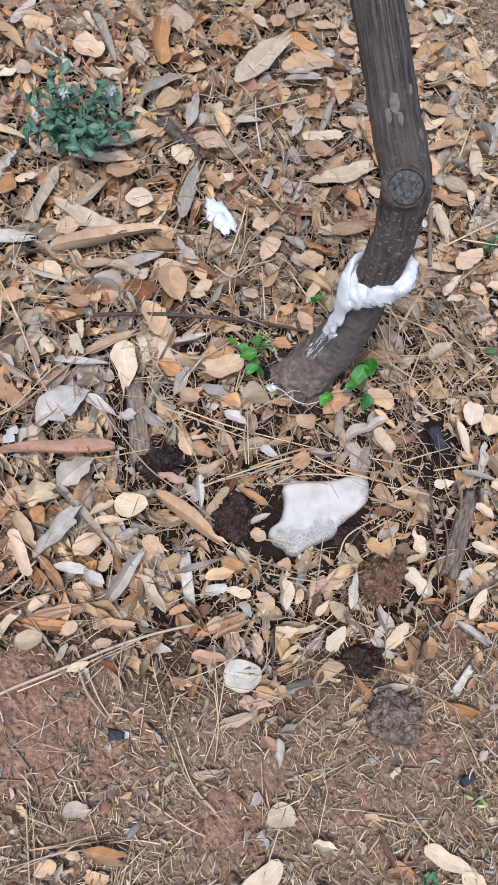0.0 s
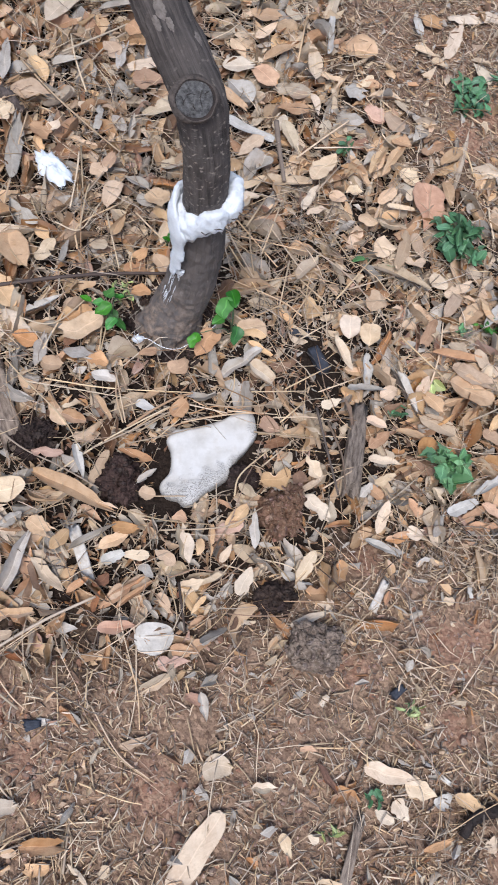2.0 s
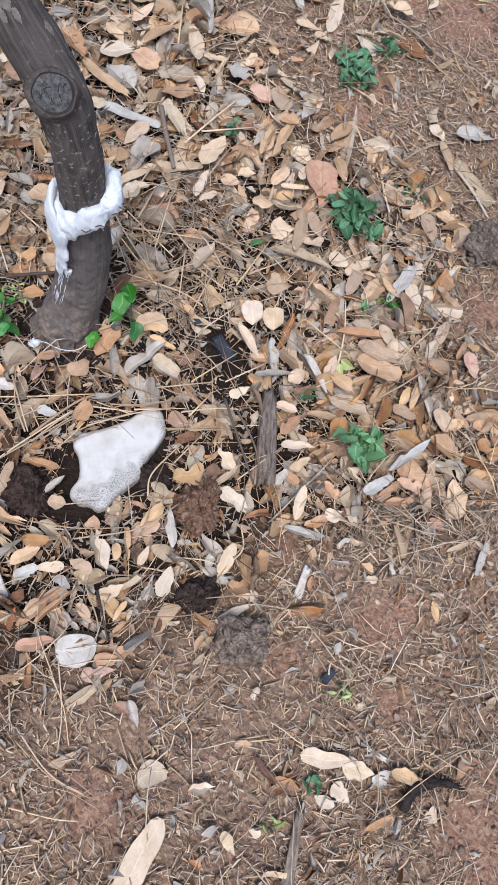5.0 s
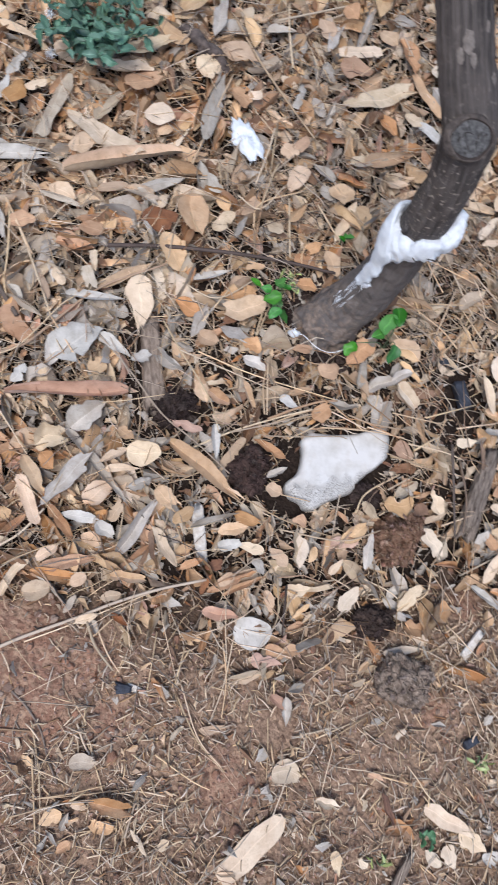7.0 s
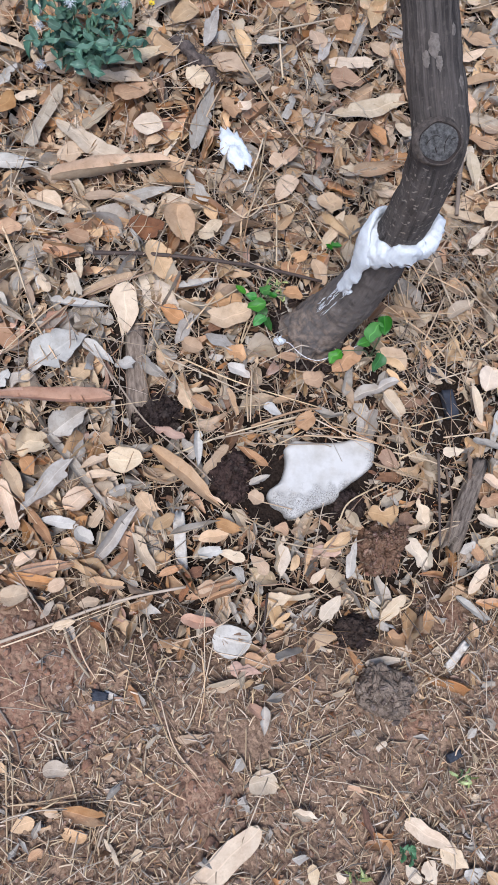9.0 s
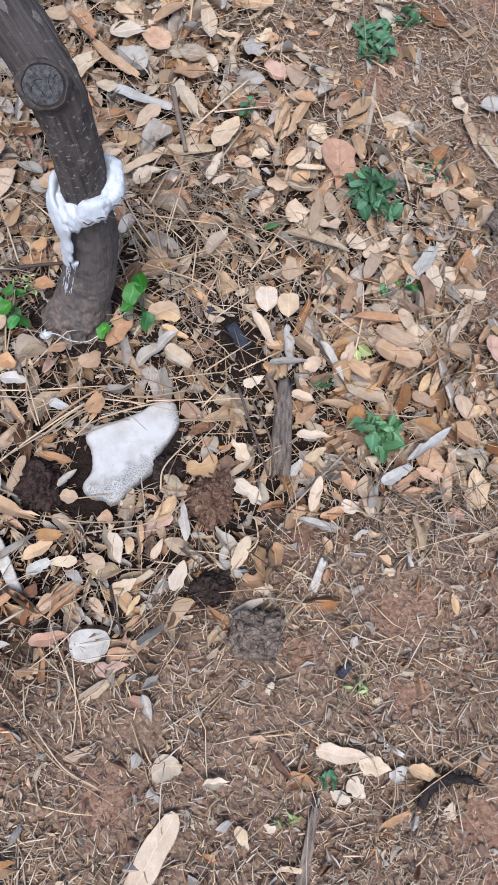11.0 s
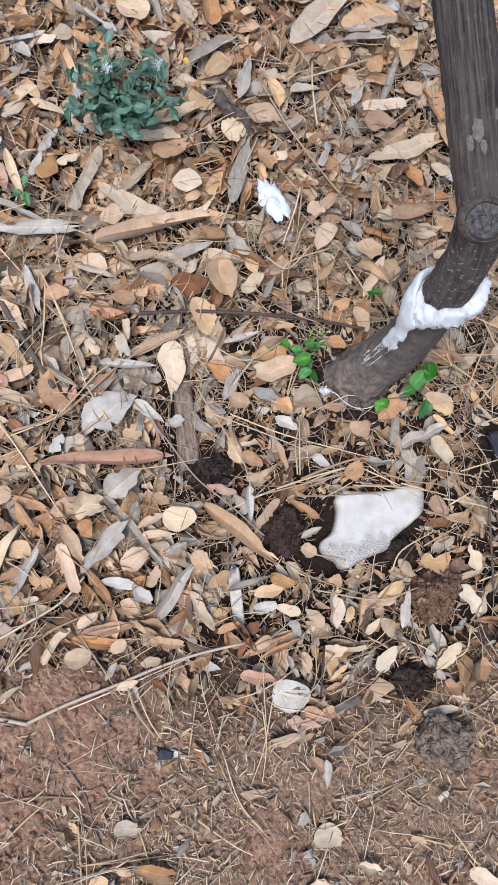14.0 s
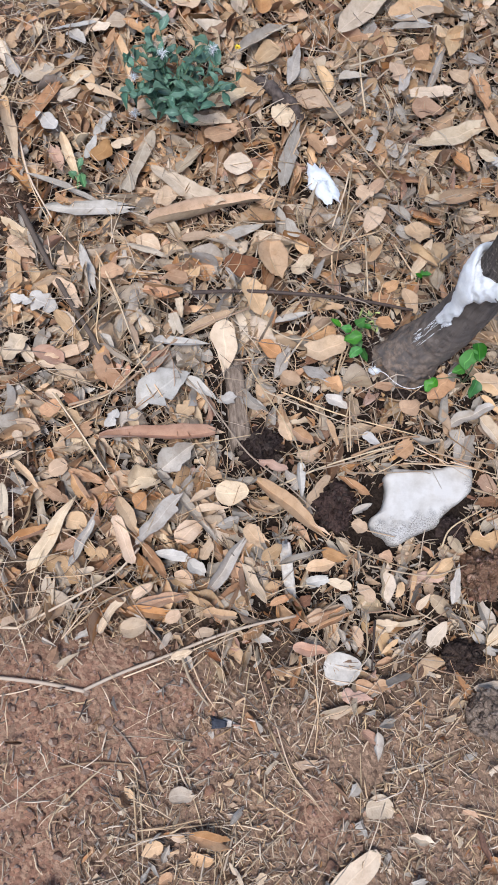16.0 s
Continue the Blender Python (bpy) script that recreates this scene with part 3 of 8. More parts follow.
def build_ground():
    g = ground_lines(1.25, 0.0125)
    xx, yy = np.meshgrid(g, g, indexing="ij")
    near = np.clip(1.7 - np.hypot(xx, yy) / 1.2, 0, 1)
    zz = ground_z(xx, yy)
    rng = np.random.default_rng(5)
    zz = zz + near * 0.0012 * rng.normal(size=xx.shape)
    n = len(g)
    verts = np.stack([xx, yy, zz], -1).reshape(-1, 3)
    i, j = np.meshgrid(np.arange(n - 1), np.arange(n - 1), indexing="ij")
    a = (i * n + j).ravel()
    faces = np.stack([a, a + n, a + n + 1, a + 1], -1)
    me = mesh_from("ground", verts.tolist(), faces.tolist(), [SOIL])
    # humus under the litter, with the gaps' shade painted into its colour
    layer = me.attributes.new("humus_shade", "FLOAT", "POINT")
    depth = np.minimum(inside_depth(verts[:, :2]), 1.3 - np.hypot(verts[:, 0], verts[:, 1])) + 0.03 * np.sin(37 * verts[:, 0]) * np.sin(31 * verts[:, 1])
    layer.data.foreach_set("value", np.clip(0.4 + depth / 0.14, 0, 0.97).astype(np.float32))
    layer = me.attributes.new("red_earth", "FLOAT", "POINT")
    layer.data.foreach_set("value", red_earth(verts[:, :2]).astype(np.float32))
    ob = new("ground", me)
    tagged(ob, "bare reddish-brown soil under dry leaf litter", "ground", kind="structure")


build_ground()

# Where the bone, the clods, the trunk and the wood lie: x, y and radius.
BARE = [(-0.022, -0.283, 0.034), (0.0, -0.268, 0.034), (-0.018, -0.24, 0.04), (0.0, -0.25, 0.05), (0.045, -0.215, 0.06), (0.08, -0.165, 0.042), (-0.1, -0.264, 0.036), (-0.24, -0.207, 0.031), (0.158, -0.302, 0.034),
        (0.15, -0.437, 0.031), (0.207, -0.508, 0.040), (-0.03, 0.03, 0.043), (-0.295, -0.15, 0.022), (-0.31, -0.11, 0.019), (-0.282, -0.19, 0.019),
        (0.744, 0.195, 0.047), (0.283, -0.19, 0.024), (0.274, -0.23, 0.02), (0.29, -0.14, 0.02), (0.228, -0.025, 0.026), (0.217, -0.005, 0.022), (0.042, -0.626, 0.03)]


def scattered(rng, count, chance, margin=0.0):
    """Random places of the near ground, thinned by chance(places), off the bare spots by a margin."""
    count = int(count * 1.62)
    p = np.stack([rng.uniform(-1.27, 1.27, count), rng.uniform(-1.2, 1.3, count)], -1)
    far = (np.abs(p[:, 0]) ** 3 + np.abs(p[:, 1] - 0.05) ** 3) ** (1 / 3) + 0.06 * np.sin(13 * p[:, 0] + 5) * np.sin(11 * p[:, 1])
    keep = rng.random(count) < chance(p) * np.clip((1.28 - far) / 0.22, 0, 1) ** 1.5
    for x, y, r in BARE:
        keep &= np.hypot(p[:, 0] - x, p[:, 1] - y) > r + margin
    return p[keep]


def turned(rng, n, tilt):
    """Random turns about z with a slight tilt, as matrices."""
    a = rng.uniform(0, 2 * np.pi, n)
    tx, ty = (np.clip(rng.normal(0, tilt, n), -1.5 * tilt, 1.5 * tilt) for _ in range(2))
    ca, sa = np.cos(a), np.sin(a)
    m = np.zeros((n, 3, 3))
    m[:, 0, 0], m[:, 0, 1], m[:, 1, 0], m[:, 1, 1], m[:, 2, 2] = ca, -sa, sa, ca, 1
    t = np.zeros((n, 3, 3))
    t[:, 0, 0] = t[:, 1, 1] = t[:, 2, 2] = 1
    t[:, 2, 0], t[:, 0, 2], t[:, 2, 1], t[:, 1, 2] = tx, -tx, ty, -ty
    return m @ t


def strew(name, templates, places, mats, scales, materials, pick, label, category):
    """Many small pieces joined into one mesh: templates turned, scaled and set down."""
    V, F, U, I, base = [], [], [], [], 0
    for k, (p, m, s) in enumerate(zip(places, mats, scales)):
        v, f, uv = templates[k % len(templates)]
        V.append((v * s) @ m.T + p)
        U.append(uv)
        F.extend([tuple(c + base for c in q) for q in f])
        I.extend([pick[k]] * len(f))
        base += len(v)
    me = mesh_from(name, np.concatenate(V).tolist(), F, materials, np.concatenate(U), I, sharp=26)
    return tagged(new(name, me), label, category, kind="stuff")


def grassy(p):
    """The strawy patch beside the trunk, 0 to 1."""
    a = 1.3 - np.hypot((p[:, 0] - 0.16) / 0.13, (p[:, 1] - 0.17) / 0.16)
    b = 1.2 - np.hypot((p[:, 0] - 0.52) / 0.2, (p[:, 1] + 0.34) / 0.07)
    c = 1.15 - np.hypot((p[:, 0] + 0.15) / 0.13, (p[:, 1] - 0.19) / 0.16)
    d = 0.75 - np.hypot((p[:, 0] + 0.02) / 0.2, (p[:, 1] + 0.12) / 0.08)
    return np.clip(np.maximum(np.maximum(a, b), np.maximum(c, d)), 0, 1)


def sparse(p):
    """The thinner litter from the trunk's foot to the near edge, 0 to 1."""
    foot = 0.85 * np.clip(1.6 - np.hypot(p[:, 0] + 0.06, p[:, 1] - 0.0) / 0.15, 0, 1)
    return np.maximum(foot, wide(p))


def wide(p):
    return np.clip((p[:, 0] + 0.33) / 0.18, 0, 1) * np.clip((0.42 - p[:, 0]) / 0.12, 0, 1) * np.clip((0.25 - p[:, 1]) / 0.2, 0, 1)


def uneven(p):
    """Clumps and thin spots of the litter, about -1 to 1."""
    x, y = p[:, 0], p[:, 1]
    return np.clip(0.7 * np.sin(9.1 * x + 2.0 * np.sin(6 * y)) * np.sin(8.3 * y + 1.7 * np.cos(7 * x)) + 0.5 * np.sin(23 * x - 5 * y) * np.sin(19 * y + 4), -1, 1)


def build_litter():
    rng = np.random.default_rng(11)
    tones = ["tan", "orange", "pale", "grey", "brown", "cream", "pink"]
    share = [0.31, 0.12, 0.27, 0.18, 0.05, 0.05, 0.02]
    mats = [LEAF_TONES[t] for t in tones]

    warm = [0.4, 0.27, 0.15, 0.08, 0.05, 0.04, 0.01]
    cool = [0.2, 0.04, 0.31, 0.33, 0.04, 0.06, 0.02]

    def tone_of(p, plain):
        """Warmer leaves at the far end and along the near edge, greyer ones in between."""
        x, y = p[:, 0], p[:, 1]
        w = np.maximum(np.clip(1.5 - np.hypot((x + 0.5) / 0.3, (y - 0.5) / 0.3), 0, 1), np.clip(1.4 - np.hypot((x + 0.42) / 0.2, (y + 0.42) / 0.1), 0, 1))
        w = np.maximum(w, np.clip(1.3 - np.hypot((x - 0.5) / 0.16, (y + 0.14) / 0.13), 0, 1)) * 0.85
        c = np.clip(1.4 - np.hypot((x + 0.4) / 0.2, (y + 0.15) / 0.16), 0, 1) * 0.8
        r = rng.random(len(p))
        out = rng.choice(len(tones), len(p), p=plain)
        out = np.where(r < w, rng.choice(len(tones), len(p), p=warm), out)
        return np.where(r > 1 - c, rng.choice(len(tones), len(p), p=cool), out)

    low = []
    for k in range(48):
        kind = ("oval", "broad", "lance", "lance", "oval", "strip")[k % 6]
        low.append(leaf_data(kind, rng, 7, 4, 0.42, 0.34, 0.012, 0.05, stalk=k % 3 == 0, tear=0.5))

    def leafy(p):
        d = inside_depth(p) + 0.025 * np.sin(31 * p[:, 0]) * np.sin(27 * p[:, 1])
        return np.clip(0.5 + d / 0.12, 0.025, 1) * (1 - 0.7 * grassy(p)) * (1 - 0.42 * sparse(p)) * (1 - 0.97 * red_earth(p))

    p = scattered(rng, 8800, leafy, 0.008)
    n = len(p)
    length = 0.022 + 0.044 * rng.random(n) ** 1.7
    width = length * rng.uniform(0.22, 0.56, n)
    z = ground_z(p[:, 0], p[:, 1]) + rng.uniform(0.001, 0.015, n)
    strew("leaf_litter", low, np.column_stack([p, z]), turned(rng, n, 0.46), np.column_stack([length, width, length]),
          mats, tone_of(p, share), "layer of small dry tan and grey fallen leaves", "leaf litter")

    # whole leaves piled over one another, thick at the far end, thin round the foot
    piled = [leaf_data(("oval", "broad", "lance", "lance")[k % 4], rng, 9, 4, 0.5, 0.32, 0.01, 0.06, stalk=k % 2 == 0, tear=0.45) for k in range(48)]

    def heaped(p):
        x, y = p[:, 0], p[:, 1]
        thick = np.clip((y - 0.2) / 0.25, 0, 1) + np.clip((-0.28 - x) / 0.1, 0, 1) * np.clip((0.15 - y) / 0.1, 0, 1)
        thick = thick + np.clip((x - 0.36) / 0.08, 0, 1) * np.clip((0.05 - y) / 0.1, 0, 1) + np.clip((-0.36 - y) / 0.06, 0, 1) * np.clip((-0.05 - x) / 0.1, 0, 1)
        d = inside_depth(p) + 0.02 * np.sin(31 * x) * np.sin(27 * y)
        return np.clip(0.25 + d / 0.1, 0, 1) * np.clip(0.2 + 0.8 * thick, 0, 1) * (1 - 0.85 * grassy(p)) * (1 - 0.6 * sparse(p)) * (0.75 + 0.25 * uneven(p)) * (1 - 0.95 * red_earth(p))

    p = scattered(rng, 3300, heaped, 0.022)
    n = len(p)
    length = 0.034 + 0.044 * rng.random(n) ** 1.4
    width = length * rng.uniform(0.3, 0.66, n)
    strew("piled_leaves", piled, np.column_stack([p, ground_z(p[:, 0], p[:, 1]) + rng.uniform(0.006, 0.022, n)]), turned(rng, n, 0.42),
          np.column_stack([length, width, 0.35 * length + 0.8 * width]), mats, tone_of(p, [0.38, 0.16, 0.25, 0.13, 0.03, 0.04, 0.01]),
          "heap of curled tan fallen leaves lying over one another", "leaf litter")

    bits = [leaf_data(("oval", "strip", "broad", "strip")[k % 4], rng, 3, 2, 0.4, 0.3, 0.03, 0.3, stalk=False, tear=0.8) for k in range(24)]

    def bitty(p):
        return np.clip(0.62 + inside_depth(p) / 0.3, 0.3, 1) * (0.7 + 0.3 * uneven(p)) * (1 - 0.5 * sparse(p)) * (1 - 0.93 * red_earth(p))

    p = scattered(rng, 25000, bitty)
    n = len(p)
    length = rng.uniform(0.006, 0.024, n)
    z = ground_z(p[:, 0], p[:, 1]) + rng.uniform(0.001, 0.017, n)
    strew("leaf_fragments", bits, np.column_stack([p, z]), turned(rng, n, 0.45),
          np.column_stack([length, length * rng.uniform(0.14, 0.6, n), length]),
          mats, tone_of(p, [0.16, 0.14, 0.2, 0.22, 0.22, 0.04, 0.02]),
          "broken bits of dry leaves scattered on the soil", "leaf litter")

    specks = [leaf_data(("oval", "strip", "strip")[k % 3], rng, 2, 1, 0.4, 0.3, 0.06, 0.4, stalk=False, tear=0.8) for k in range(18)]
    p = scattered(rng, 34000, lambda p: np.clip(0.3 + inside_depth(p) / 0.3, 0.22, 0.8) * (1 - 0.92 * red_earth(p)))
    n = len(p)
    length = 0.004 + 0.012 * rng.random(n) ** 1.6
    strew("leaf_debris", specks, np.column_stack([p, ground_z(p[:, 0], p[:, 1]) + rng.uniform(0.0005, 0.008, n)]), turned(rng, n, 0.4),
          np.column_stack([length, length * rng.uniform(0.15, 0.6, n), length]), mats + [LEAF_TONES["rust"]],
          rng.choice(len(tones) + 1, n, p=[0.12, 0.06, 0.12, 0.24, 0.28, 0.02, 0.04, 0.12]), "fine brown and grey debris of rotten leaves", "leaf litter")

    straws = []
    for k in range(24):
        bow, rise = 0.13 * rng.normal(), 0.1 * abs(rng.normal())
        q = [(x, 0.02 * rng.normal() + bow * (x * x - 0.2), 0.03 * rng.normal() + rise * (0.25 - x * x)) for x in np.linspace(-0.5, 0.5, 4)]
        v, f = tube_data(q, [0.85, 1.0, 0.95, 0.6], 3)
        v = np.array(v)
        q = np.array(q)
        mid = np.repeat(q, 3, axis=0)
        straws.append((mid, v - mid, f))
    smats = [STRAW_TONES[t] for t in ("straw", "pale", "grey", "root", "dark")]

    chips = []
    for k in range(16):
        q = [(-0.5, 0.0, 0.0), (0.02, 0.12 * rng.normal(), 0.08 * rng.normal()), (0.5, 0.05 * rng.normal(), 0.0)]
        v, f = tube_data(q, [0.8, 1.1, 0.6], 3)
        mid = np.repeat(np.array(q), 3, axis=0)
        chips.append((mid, np.array(v) - mid, f))

    def strew_straw(name, count, chance, lengths, radii, lift, share, label, shapes=straws):
        p = scattered(rng, count, chance)
        n = len(p)
        length, radius = rng.uniform(*lengths, n) , rng.uniform(*radii, n)
        z = ground_z(p[:, 0], p[:, 1]) + rng.uniform(*lift, n)
        ms = turned(rng, n, 0.12)
        V, F, I, base = [], [], [], 0
        pick = rng.choice(5, n, p=share)
        for k in range(n):
            mid, rad, f = shapes[k % len(shapes)]
            V.append((mid * length[k] + rad * radius[k]) @ ms[k].T + (p[k, 0], p[k, 1], z[k]))
            F.extend([tuple(c + base for c in q) for q in f])
            I.extend([pick[k]] * len(f))
            base += len(mid)
        me = mesh_from(name, np.concatenate(V).tolist(), F, smats, None, I)
        tagged(new(name, me), label, "dry grass", kind="stuff")

    strew_straw("short_straw", 52000, lambda p: (1 - 0.92 * red_earth(p)) * np.clip(0.72 - inside_depth(p) / 0.25 + 0.5 * grassy(p), 0.42, 0.85) * (1 - 0.3 * sparse(p)) * (0.74 + 0.4 * uneven(p)), (0.007, 0.034), (0.0005, 0.0015),
                (0.001, 0.014), [0.4, 0.3, 0.1, 0.17, 0.03], "short broken dry grass stems lying on the soil")
    strew_straw("chaff", 50000, lambda p: (1 - 0.92 * red_earth(p)) * np.clip(0.7 - inside_depth(p) / 0.2, 0.25, 0.95) * (0.72 + 0.36 * uneven(p)), (0.004, 0.02), (0.0005, 0.0013),
                (0.001, 0.007), [0.34, 0.3, 0.16, 0.17, 0.03], "fine chopped chaff of dry grass on the soil", chips)
    strew_straw("long_straw", 18000, lambda p: (1 - 0.7 * red_earth(p)) * (0.12 + 0.3 * np.clip(0.5 + inside_depth(p) / 0.1, 0, 1) + 0.2 * grassy(p)) * (1 - 0.35 * sparse(p)), (0.03, 0.13), (0.0004, 0.0011),
                (0.01, 0.042), [0.42, 0.28, 0.1, 0.18, 0.02], "long dry grass stems across the litter")

    strew_straw("straw_mat", 26000, lambda p: np.clip(grassy(p), 0, 1) * 0.62, (0.03, 0.1), (0.0005, 0.0011),
                (0.004, 0.030), [0.14, 0.16, 0.26, 0.26, 0.18], "mat of tangled dry grass stems beside the trunk")

    crumbs = []
    for k in range(10):
        bm = bmesh.new()
        bmesh.ops.create_icosphere(bm, subdivisions=1, radius=1)
        v = np.array([tuple(q.co * (1 + 0.25 * rng.normal())) for q in bm.verts])
        f = [tuple(q.index for q in face.verts) for face in bm.faces]
        bm.free()
        crumbs.append((v, f, np.zeros((len(v), 2))))
    p = scattered(rng, 13000, lambda p: np.clip(0.6 - inside_depth(p) / 0.2, 0.15, 1))
    n = len(p)
    size = 0.0011 + 0.0022 * rng.random(n) ** 2
    strew("soil_crumbs", crumbs, np.column_stack([p, ground_z(p[:, 0], p[:, 1]) + size * 0.3]), turned(rng, n, 0.4),
          size[:, None] * rng.uniform(0.7, 1.3, (n, 3)), [CRUMBS], np.zeros(n, dtype=int), "loose crumbs of reddish soil", "soil")
    pebbles = []
    for k in range(12):
        bm = bmesh.new()
        bmesh.ops.create_icosphere(bm, subdivisions=2, radius=1)
        off = Vector((3.1 * k, 1.7 * k, 0))
        v = np.array([tuple(q.co * (1 + 0.3 * noise.noise(q.co * 1.3 + off) + 0.06 * rng.normal())) for q in bm.verts])
        f = [tuple(q.index for q in face.verts) for face in bm.faces]
        bm.free()
        pebbles.append((v, f, np.zeros((len(v), 2))))
    p = scattered(rng, 25000, lambda p: np.clip(0.6 - inside_depth(p) / 0.15, 0.02, 1) * (0.4 - 0.25 * uneven(p)) + 0.9 * red_earth(p))
    n = len(p)
    size = 0.0011 + 0.0058 * rng.random(n) ** 4.5
    strew("gravel", pebbles, np.column_stack([p, ground_z(p[:, 0], p[:, 1]) + size * 0.35]), turned(rng, n, 0.3),
          size[:, None] * rng.uniform((0.8, 0.7, 0.6), (1.3, 1.1, 0.9), (n, 3)), [STONES], np.zeros(n, dtype=int),
          "small reddish-brown pebbles on bare soil", "gravel")


build_litter()


# ---- tree ----
def trunk_axis(z):
    """Centre and radius of the trunk at a height."""
    hs = [-0.08, 0.0, 0.05, 0.1, 0.2, 0.33, 0.44, 0.512, 0.56, 0.65, 0.75, 1.0, 1.3]
    xs = [-0.05, -0.037, -0.025, -0.014, -0.006, -0.01, -0.022, -0.038, -0.075, -0.141, -0.214, -0.395, -0.612]
    ys = [0.02, 0.03, 0.036, 0.038, 0.038, 0.029, 0.023, 0.029, 0.066, 0.135, 0.212, 0.405, 0.64]
    rs = [0.056, 0.047, 0.0425, 0.0395, 0.0355, 0.031, 0.029, 0.0305, 0.0285, 0.0275, 0.027, 0.025, 0.021]
    return Vector((np.interp(z, hs, xs), np.interp(z, hs, ys), z)), float(np.interp(z, hs, rs))


def build_tree():
    tree = empty("tree", pose(-0.036, 0.03, 0), "young tree with a bent dark trunk and a sawn branch scar", "tree")
    back = tree.matrix_world.inverted()
    rings, sides = 400, 90
    line = [trunk_axis(z)[0] for z in np.linspace(-0.08, 1.3, rings)]
    for _ in range(8):
        line = [line[0]] + [(line[i - 1] + line[i] * 2 + line[i + 1]) / 4 for i in range(1, rings - 1)] + [line[-1]]
    verts, faces, uv = [], [], []
    for i, c in enumerate(line):
        r = trunk_axis(c.z)[1]
        d = (line[min(i + 1, rings - 1)] - line[max(i - 1, 0)]).normalized()
        a = d.cross(Vector((0, 1, 0.2))).normalized()
        b = d.cross(a)
        flare = max(0.0, 1 - (c.z + 0.03) / 0.07)
        for k in range(sides):
            g = 2 * math.pi * k / sides - math.pi / 2
            o = a * math.cos(g) + b * math.sin(g)
            q = c + o * r
            uv.append((k / sides, c.z * 1.25))
            w = 1 + 0.06 * noise.noise(q * 22) + (0.05 + 0.08 * flare) * noise.noise(q * 55) + (0.025 + 0.12 * max(flare, 0.45 - c.z * 3)) * noise.noise(q * 130) * 0.8
            w += 0.025 * abs(noise.noise(Vector((q.x * 130, q.y * 130, q.z * 30)))) - 0.035 * max(0.0, 0.12 - abs(noise.noise(Vector((q.x * 60, q.y * 60, q.z * 14))))) / 0.12
            w += 0.014 * noise.noise(Vector((g * 2, 0, c.z * 190)))
            w += 0.12 * flare * flare * math.sin(g * 5 + 1 + 2 * noise.noise(Vector((g, 3, 0)))) + 0.1 * flare + 0.02 * math.sin(g * 3 + c.z * 9)
            w += 0.04 * math.exp(-((c.z - 0.54) / 0.02) ** 2) + max(0.0, 1 - c.z / 0.26) * (0.07 * noise.noise(q * 34) + 0.06 * max(0.0, noise.noise(q * 75) - 0.2))
            verts.append(back @ (c + o * r * w))
    for i in range(rings - 1):
        for k in range(sides):
            l = (k + 1) % sides
            faces.append((i * sides + k, i * sides + l, (i + 1) * sides + l, (i + 1) * sides + k))
    faces.append(tuple(range((rings - 1) * sides, rings * sides)))
    part("trunk", mesh_from("trunk", verts, faces, [BARK], uv), tree)

    # scar of the pruned branch, facing down the slope of the trunk
    centre = Vector((-0.042, 0.0, 0.53))
    facing = Vector((0.02, -0.72, 0.62)).normalized()
    turn = facing.to_track_quat("Z", "Y").to_matrix().to_4x4()
    verts, faces = [], []
    profile = [(0.0, 0.002), (0.007, 0.0024), (0.014, 0.0018), (0.02, 0.001), (0.0212, 0.0), (0.0222, 0.002), (0.0236, 0.0022), (0.0252, 0.0), (0.027, -0.007)]
    for i, (r, h) in enumerate(profile):
        for k in range(36):
            g = 2 * math.pi * k / 36
            j = 1 + 0.13 * noise.noise(Vector((math.cos(g), math.sin(g), i * 0.2)) * 1.5)
            dz = 0.0015 * noise.noise(Vector((math.cos(g) * r * 300, math.sin(g) * r * 300, 2)))
            verts.append(Vector((r * j * math.cos(g), r * j * 0.93 * math.sin(g), h + dz)))
    for i in range(len(profile) - 1):
        for k in range(36):
            l = (k + 1) % 36
            faces.append((i * 36 + k, i * 36 + l, (i + 1) * 36 + l, (i + 1) * 36 + k))
    index = [0 if i < 3 else 2 if i < 5 else 1 for i in range(len(profile) - 1) for k in range(36)]
    me = mesh_from("branch_scar", [back @ (Matrix.Translation(centre) @ turn @ v) for v in verts], faces, [SCAR, RIM, HAIR], None, index)
    scar = part("branch_scar", me, tree, "round weathered scar of a sawn branch with a raised rim")
    for dx, dy, ang, ln in ((0.008, 0.001, 96, 0.02), (0.0, -0.007, 118, 0.009), (-0.006, 0.004, 12, 0.012), (-0.011, -0.003, 70, 0.008), (0.012, 0.008, 35, 0.006)):
        v, f = tube_data([(-0.5 * ln, 0, 0), (0.1 * ln, 0.13 * ln, 0.0003), (0.5 * ln, 0, 0)], [0.0002, 0.0007, 0.0002], 4)
        mm = back @ Matrix.Translation(centre) @ turn @ pose(dx, dy, 0.0022, 0, 0, ang)
        part("crack", mesh_from("crack", [mm @ Vector(q) for q in v], f, [HAIR]), scar, "dark drying crack")

    # pale lichen patches on the upper trunk
    rng = np.random.default_rng(3)
    for z, ang, s in ((0.574, -72, 0.012), (0.562, -66, 0.007), (0.566, -88, 0.008), (0.545, -35, 0.008), (0.58, -42, 0.006), (0.66, -50, 0.007)):
        c, r = trunk_axis(z)
        ax = (trunk_axis(z + 0.02)[0] - trunk_axis(z - 0.02)[0]).normalized()
        o = Vector((math.cos(radians(ang)), math.sin(radians(ang)), 0))
        o = (o - ax * o.dot(ax)).normalized()
        t = ax.cross(o)
        n = 22
        ring = []
